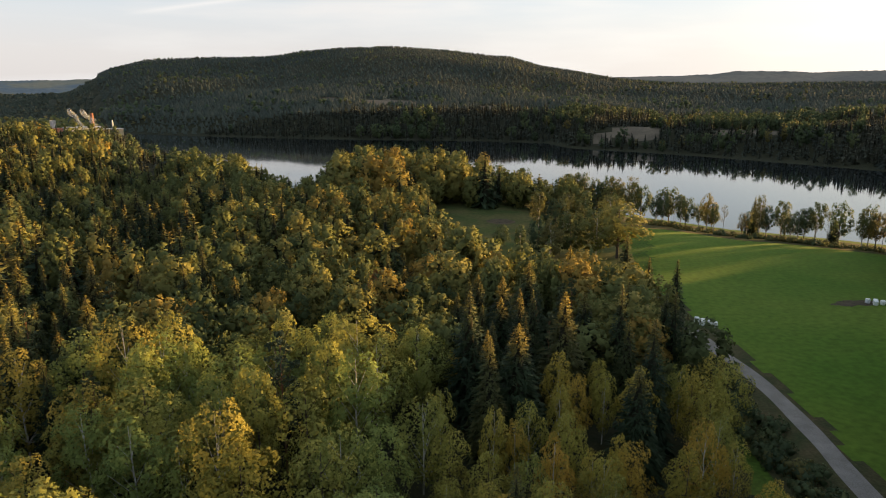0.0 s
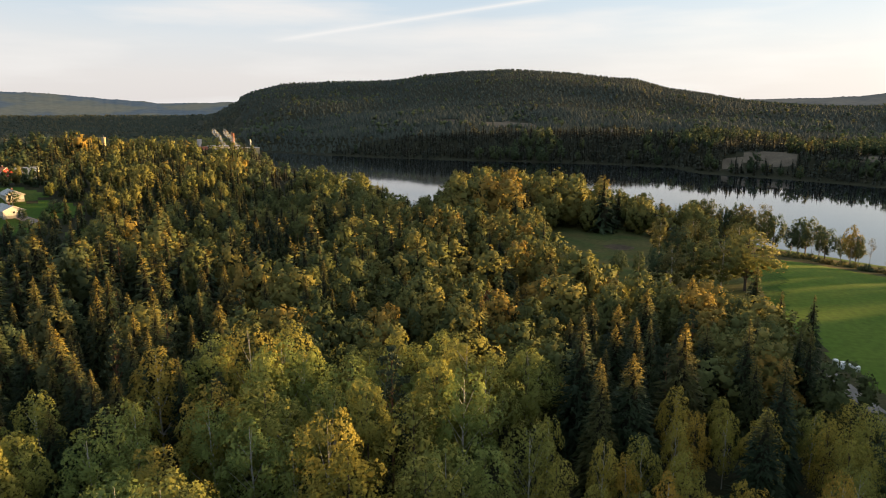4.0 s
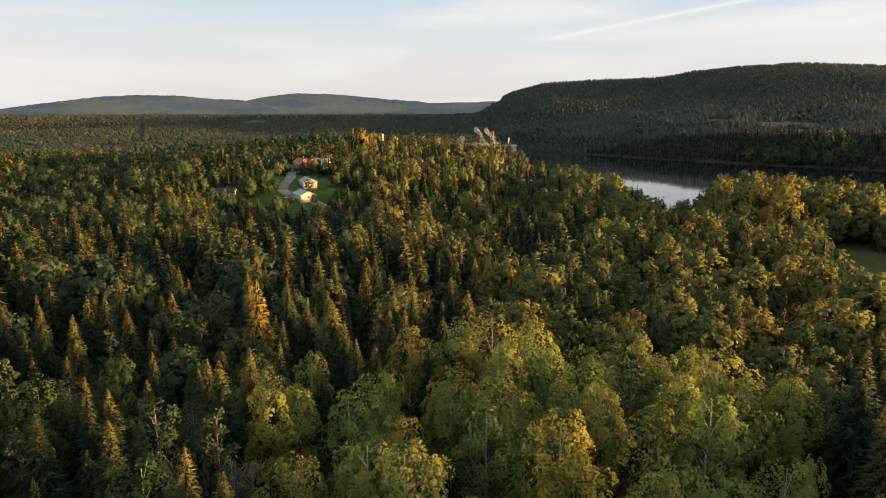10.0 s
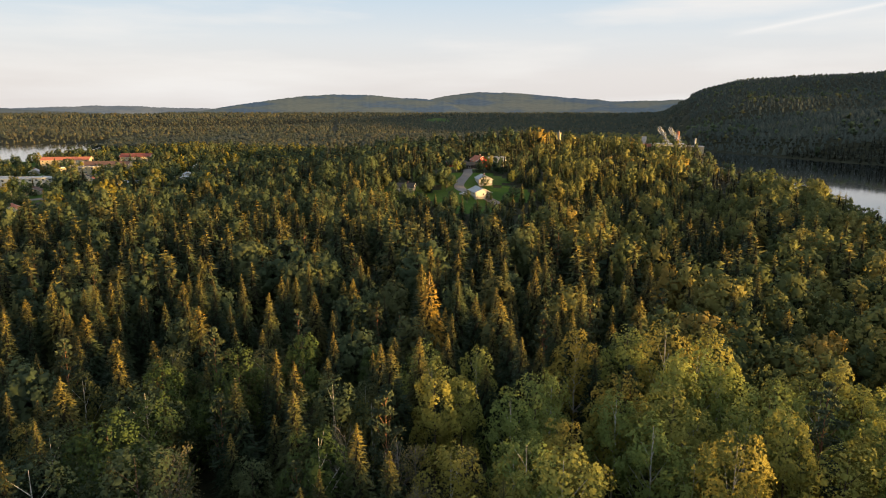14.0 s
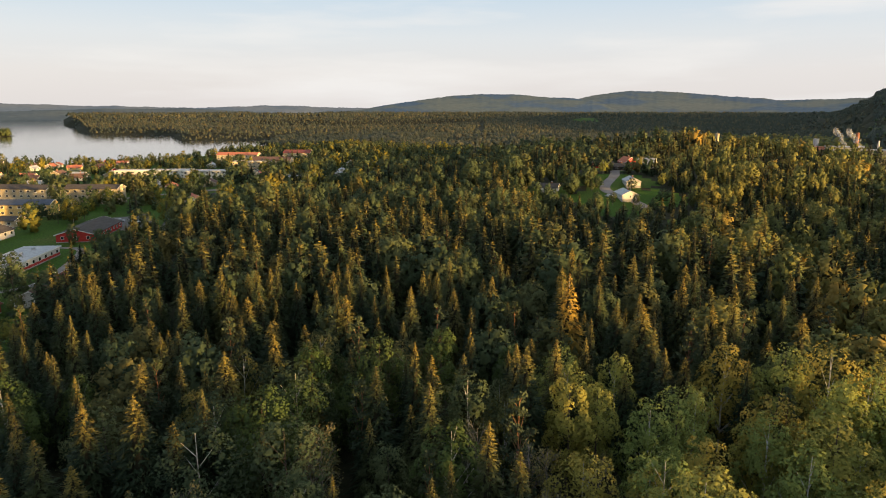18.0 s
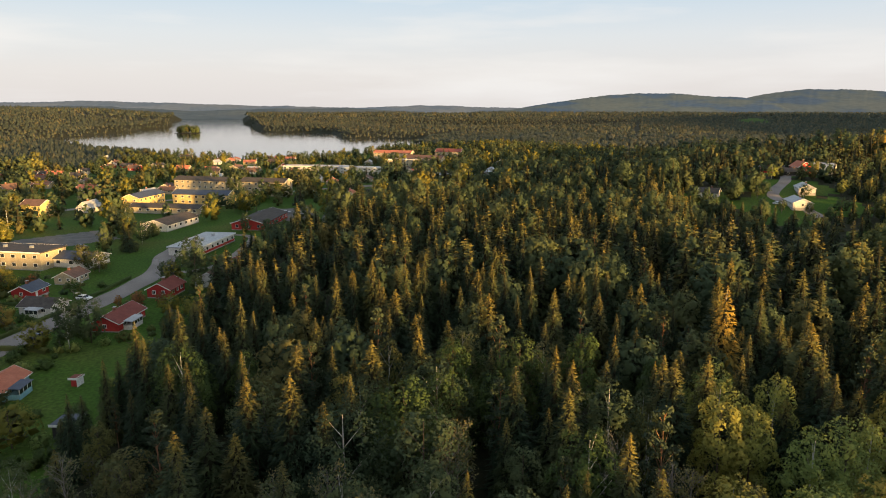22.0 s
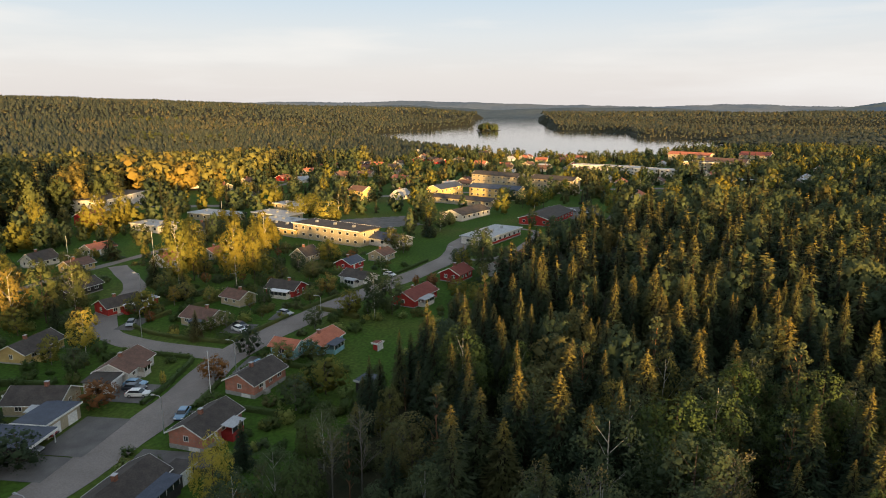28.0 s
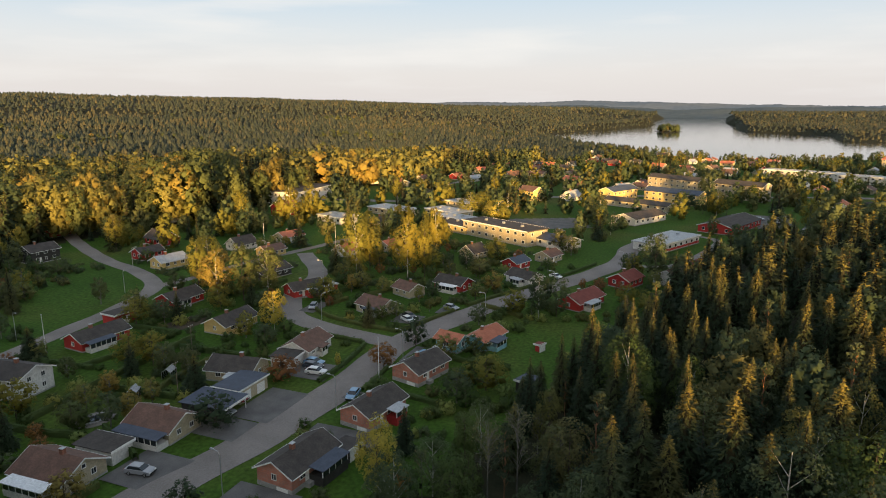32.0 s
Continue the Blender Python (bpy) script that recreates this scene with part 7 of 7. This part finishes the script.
def car(x, y, rot, colour, estate=False):
    root = new("car")
    root.matrix_world = pose(x, y, height1(x, y) + 0.14, 0, 0, rot)
    tagged(root, f"parked {colour} {'estate' if estate else 'hatchback'} car on a driveway", "car", "parked cars")
    part("body", *prism([(-2.15, 0.3), (-2.2, 0.75), (-2.1, 0.95), (-1.0, 0.98), (0.9, 0.92), (1.95, 0.8), (2.2, 0.62), (2.2, 0.3)], -0.88, 0.88), PAINT[colour], root)
    tail = -2.0 if estate else -1.75
    part("window_band", *prism([(tail, 0.96), (tail + 0.35, 1.36), (0.25, 1.38), (1.05, 0.93)], -0.78, 0.78, 0.1), M_GLASS, root, "dark car glass")
    part("car_roof", *prism([(tail + 0.3, 1.38), (tail + 0.45, 1.46), (0.15, 1.46), (0.4, 1.38)], -0.68, 0.68, 0.05), PAINT[colour], root)
    for wx in (-1.35, 1.35):
        for s in (-1, 1):
            ty = part("tyre", *ring(0.32, wx, 0.3, s * 0.72 - 0.1, s * 0.82 + 0.1 * s), M_TYRE, root)
            part("rim", *ring(0.2, wx, 0.3, s * 0.925 - 0.01, s * 0.925 + 0.01, 10), M_RIM, ty)
    for s in (-1, 1):
        part("headlight", *box(2.12, 2.22, s * 0.62 - 0.18, s * 0.62 + 0.18, 0.6, 0.75), M_LAMP, root)
        part("tail_light", *box(-2.24, -2.14, s * 0.68 - 0.14, s * 0.68 + 0.14, 0.66, 0.9), M_TAIL, root)
        part("mirror", *box(0.72, 0.86, s * 0.97 - 0.09, s * 0.97 + 0.09, 0.9, 1.04), PAINT[colour], root)
    part("bumper", *box(2.2, 2.26, -0.8, 0.8, 0.32, 0.52), M_TYRE, root)
    return root


for args in ((-108.5, -72.8, 98, "white"), (-110.8, -75.0, 92, "dark"), (-112.8, -76.0, 92, "blue"), (-101.5, -60.0, 10, "blue"), (-66.0, -76.5, 100, "grey"), (-86.5, -78.0, 92, "grey", True), (-147.0, -98.5, 20, "grey", True), (-146.5, -69.5, 60, "white"), (-149.5, -70.5, 60, "dark"), (-160.5, -63.0, 70, "grey"), (-172.0, -47.5, 158, "dark"), (-125.0, -56.0, -15, "blue"), (-128.0, -54.5, -15, "white"), (-205.0, -44.0, 60, "white"), (-340.0, 30.0, 70, "white"), (-350.0, 24.0, 70, "grey"), (-285.0, -60.0, 60, "dark"), (-178.0, -139.0, -15, "grey"), (-265.0, 262.0, 20, "white"), (-330.0, 52.0, 70, "white"), (-92.0, -79.6, 92, "red")):
    car(*args)


# ---- lamps, poles and garden things ----
def street_lamp(x, y, rot, h=7.0):
    root = new("street_lamp")
    root.matrix_world = pose(x, y, height1(x, y), 0, 0, rot)
    tagged(root, "grey steel street lamp with a curved arm", "street lamp", "street lamps")
    v, f = tube((0, 0, -0.3), (0, 0, h - 0.5), 0.08, 0.06, 8)
    part("pole", v, f, M_METAL, root)
    v, f = join([tube((0, 0, h - 0.5), (0.3, 0, h - 0.08), 0.055, 0.05, 8), tube((0.3, 0, h - 0.08), (1.1, 0, h + 0.05), 0.05, 0.045, 8)])
    part("arm", v, f, M_METAL, root)
    head = part("lamp_head", [(1.05, -0.13, h - 0.02), (1.05, 0.13, h - 0.02), (1.75, 0.16, h + 0.05), (1.75, -0.16, h + 0.05), (1.1, -0.08, h + 0.16), (1.1, 0.08, h + 0.16), (1.65, 0.1, h + 0.2), (1.65, -0.1, h + 0.2)], [(3, 2, 1, 0), (4, 5, 6, 7), (0, 1, 5, 4), (1, 2, 6, 5), (2, 3, 7, 6), (3, 0, 4, 7)], M_METAL, root)
    part("lens", *box(1.2, 1.6, -0.1, 0.1, h - 0.03, h - 0.005), M_LAMP, head)


for x, y, q in ((-66.0, -61.0, -95), (-95.3, -60.0, -90), (-122.5, -59.5, -80), (-139.5, -91.0, 170), (-99.0, -150.0, 80), (-139.0, -159.0, 60), (-164.5, -183.0, 150), (-157.0, -52.0, -70), (-187.0, -40.5, -65), (-222.0, -25.0, -60), (-172.0, -111.0, -60), (-240.0, -20.0, 100), (-190.0, -146.0, -100), (-352.0, -200.0, 20), (-352.0, -150.0, 20), (-262.0, 275.0, 40)):
    street_lamp(x, y, q)


def mast(name, x, y, h, mat, label, category, knob=True):
    root = new(name)
    root.matrix_world = pose(x, y, height1(x, y))
    tagged(root, label, category)
    part("pole", *tube((0, 0, -0.3), (0, 0, h), 0.09, 0.045, 8), mat, root)
    if knob:
        part("knob", *ring(0.12, 0, h + 0.1, -0.1, 0.1, 8), M_RIM, root)
        part("socket", *box(-0.2, 0.2, -0.2, 0.2, -0.3, 0.3), M_BASE, root)
    else:
        part("crossarm", *box(-0.7, 0.7, -0.05, 0.05, h - 0.6, h - 0.48), mat, root)
        for k in (-0.6, 0, 0.6):
            part("insulator", *box(k - 0.04, k + 0.04, -0.04, 0.04, h - 0.48, h - 0.3), M_LAMP, root)


for x, y, h in ((-95.9, -135.9, 9), (-111.7, -59.8, 8.5), (-206.0, -159.0, 10), (-216.0, -133.0, 10), (-290.0, -142.0, 11), (-322.0, -95.0, 11)):
    mast("flagpole", x, y, h, M_TRIM, "white flagpole without a flag in a garden", "flagpole")
M_WOODPOLE = rough_material("weathered_wood", (0.14, 0.11, 0.085), (0.22, 0.18, 0.14), 2.0)
for x, y, h in ((-107.0, -104.0, 7.5), (-90.0, -92.0, 7), (-205, -98, 9), (-245, -85, 9)):
    mast("utility_pole", x, y, h, M_WOODPOLE, "weathered wooden utility pole with a crossarm", "utility pole", False)


def greenhouse(x, y, rot):
    root = new("greenhouse")
    root.matrix_world = pose(x, y, height1(x, y), 0, 0, rot)
    tagged(root, "small glass greenhouse with a metal frame", "greenhouse")
    for xx in (-1.4, -0.47, 0.47, 1.4):
        for s in (-1, 1):
            part("frame_post", *box(xx - 0.03, xx + 0.03, s * 0.95 - 0.03, s * 0.95 + 0.03, -0.2, 1.5), M_METAL, root)
            part("rafter", [(xx - 0.03, s * 0.95, 1.5), (xx + 0.03, s * 0.95, 1.5), (xx + 0.03, 0, 2.2), (xx - 0.03, 0, 2.2), (xx - 0.03, s * 0.95, 1.57), (xx + 0.03, s * 0.95, 1.57), (xx + 0.03, 0, 2.27), (xx - 0.03, 0, 2.27)], [(3, 2, 1, 0), (4, 5, 6, 7), (0, 1, 5, 4), (1, 2, 6, 5), (2, 3, 7, 6), (3, 0, 4, 7)], M_METAL, root)
    for s in (-1, 1):
        part("pane", [(-1.4, s * 0.93, 1.52), (1.4, s * 0.93, 1.52), (1.4, 0, 2.2), (-1.4, 0, 2.2), (-1.4, s * 0.93, 1.54), (1.4, s * 0.93, 1.54), (1.4, 0, 2.22), (-1.4, 0, 2.22)], [(3, 2, 1, 0), (4, 5, 6, 7), (0, 1, 5, 4), (1, 2, 6, 5), (2, 3, 7, 6), (3, 0, 4, 7)], ROOF["grey"][0], root)
        part("pane", *box(-1.4, 1.4, s * 0.95 - 0.01, s * 0.95 + 0.01, 0, 1.48), M_GLASS, root)
    part("ridge", *box(-1.45, 1.45, -0.04, 0.04, 2.2, 2.3), M_METAL, root)


greenhouse(-96.0, -100.0, 20)
greenhouse(-86.0, -99.0, 30)

# garden pond with a rim of stones
pond = tagged(new("garden_pond"), "small round garden pond ringed with stones", "pond")
pond.matrix_world = pose(-76.5, -98.0, height1(-76.5, -98.0))
q = np.random.default_rng(31)
n = 22
part("water", [(2.0 * math.cos(i * 6.2832 / n), 1.5 * math.sin(i * 6.2832 / n), 0.1) for i in range(n)], [tuple(range(n))], M_WATER, pond)
part("gravel_bed", [(k * math.cos(i * 6.2832 / n), 0.8 * k * math.sin(i * 6.2832 / n), 0.06) for k in (3.6, 1.8) for i in range(n)], [(i, (i + 1) % n, (i + 1) % n + n, i + n) for i in range(n)], M_GRAVEL, pond)
for i in range(n):
    a = i * 6.2832 / n
    s = q.uniform(0.18, 0.32)
    v = [(2.1 * math.cos(a) + dx * s * q.uniform(0.7, 1.1), 1.6 * math.sin(a) + dy * s * q.uniform(0.7, 1.1), 0.16 + dz * s * 0.6) for dx in (-1, 1) for dy in (-1, 1) for dz in (-1, 1)]
    part("stone", v, BOX_F, M_BASE, pond)


# wrapped bales of hay in the meadow
def bale(x, y, z=0.0, rot=0.0):
    k = 14
    v = [(0.6 * c * math.cos(i * 6.2832 / k), 0.6 * c * math.sin(i * 6.2832 / k), zz) for c, zz in ((0.86, 0), (1, 0.12), (1, 1.06), (0.86, 1.18)) for i in range(k)]
    f = [tuple(range(k - 1, -1, -1)), tuple(range(3 * k, 4 * k))] + [(j * k + i, j * k + (i + 1) % k, (j + 1) * k + (i + 1) % k, (j + 1) * k + i) for j in range(3) for i in range(k)]
    me = bpy.data.meshes.new("hay_bale")
    me.from_pydata(v, [], f)
    me.materials.append(M_WRAP)
    ob = new("hay_bale", me)
    ob.matrix_world = pose(x, y, height1(x, y) + 0.1 + z, 0, 0, rot)
    tagged(ob, "round hay bale wrapped in white plastic on the grass", "hay bale", "wrapped hay bales")


M_WRAP = rough_material("white_plastic_wrap", (0.7, 0.71, 0.7), (0.82, 0.83, 0.82), 1.5, 0.4, 0.5)
for x, y in ((108.5, 160.0), (109.8, 159.0), (110.6, 157.4), (111.6, 156.0), (112.8, 155.2), (109.0, 157.6), (60.6, 148.6), (61.6, 147.4), (62.8, 146.2), (61.0, 146.3), (63.6, 145.2)):
    bale(x, y, 0, x * 40)

# ---- the works beyond the wood ----
works = tagged(new("factory"), "factory with pale halls and tall chimneys by the lake", "factory")
works.matrix_world = pose(-433, 822, height1(-433, 822) - 4, 0, 0, 35)
part("hall", *box(-30, 10, -10, 10, -2, 13), WALL["white"][0], works)
part("hall", *box(12, 34, -8, 8, -2, 10), WALL["cream"][0], works)
part("hall", *box(-62, -32, -9, 9, -2, 12), WALL["brick"][0], works)
part("hall_roof", *box(-31, 11, -11, 11, 13, 13.8), ROOF["grey"][0], works)
part("hall_roof", *box(11.5, 34.5, -8.5, 8.5, 10, 10.8), ROOF["grey"][0], works)
part("hall_roof", *box(-62.5, -31.5, -9.5, 9.5, 12, 12.8), ROOF["tile"][0], works)
part("chimney", *tube((2, 4, 0), (2, 4, 30), 2.4, 1.9, 12), M_CHIM, works, "tall brick chimney")
part("chimney", *tube((24, 2, 0), (24, 2, 21), 1.2, 1.0, 10), M_METAL, works, "steel flue")
part("silo", *tube((-40, 12, 0), (-40, 12, 22), 3.2, 3.2, 12), M_METAL, works)
for px in (-24, -15, -6, 3):
    part("window", *box(px, px + 5, 10.02, 10.1, 4, 8), M_GLASS, works)

# pale steam that drifts from the flues
M_STEAM = bpy.data.materials.new("steam")
M_STEAM.use_nodes = True
sn, sl = M_STEAM.node_tree.nodes, M_STEAM.node_tree.links
s_tr, s_mx = sn.new("ShaderNodeBsdfTransparent"), sn.new("ShaderNodeMixShader")
sn["Principled BSDF"].inputs["Base Color"].default_value = (0.6, 0.63, 0.68, 1)
sn["Principled BSDF"].inputs["Roughness"].default_value = 1.0
s_mx.inputs["Fac"].default_value = 0.1
sl.new(s_tr.outputs["BSDF"], s_mx.inputs[1])
sl.new(sn["Principled BSDF"].outputs["BSDF"], s_mx.inputs[2])
sl.new(s_mx.outputs["Shader"], sn["Material Output"].inputs["Surface"])
q = np.random.default_rng(8)
for fx, fy, fz, tall in ((-421, 810, 9, 19), (-441, 818, 7, 22)):
    bm = bmesh.new()
    for i in range(16):
        t = i / 15
        m = Matrix.Translation((fx - 6 * t - 10 * t * t + q.normal() * 1.2, fy + q.normal() * 1.2, fz + tall * t)) @ Matrix.Diagonal((*(q.uniform(1.2, 2.0, 3) * (1 + 1.1 * t)), 1))
        bmesh.ops.create_icosphere(bm, subdivisions=2, radius=1.0, matrix=m)
    for v in bm.verts:
        v.co += Vector(noise.noise_vector(v.co * 0.4)) * 1.2
    me = bpy.data.meshes.new("steam_plume")
    bm.to_mesh(me)
    bm.free()
    me.materials.append(M_STEAM)
    for p in me.polygons:
        p.use_smooth = True
    tagged(new("steam_plume", me), "thin white plume of steam above the factory", "steam", kind="stuff")

# the water tower on the ridge
tower = tagged(new("water_tower"), "slim pale tower above the wooded ridge", "tower")
tower.matrix_world = pose(-527, 694, height1(-527, 694) + 1)
part("shaft", *tube((0, 0, -1), (0, 0, 17), 2.2, 2.1, 12), WALL["cream"][0], tower)
part("tank", *tube((0, 0, 17), (0, 0, 21), 2.4, 2.4, 12), WALL["cream"][0], tower)
part("mast", *tube((0, 0, 21), (0, 0, 24), 0.15, 0.1, 6), M_METAL, tower)
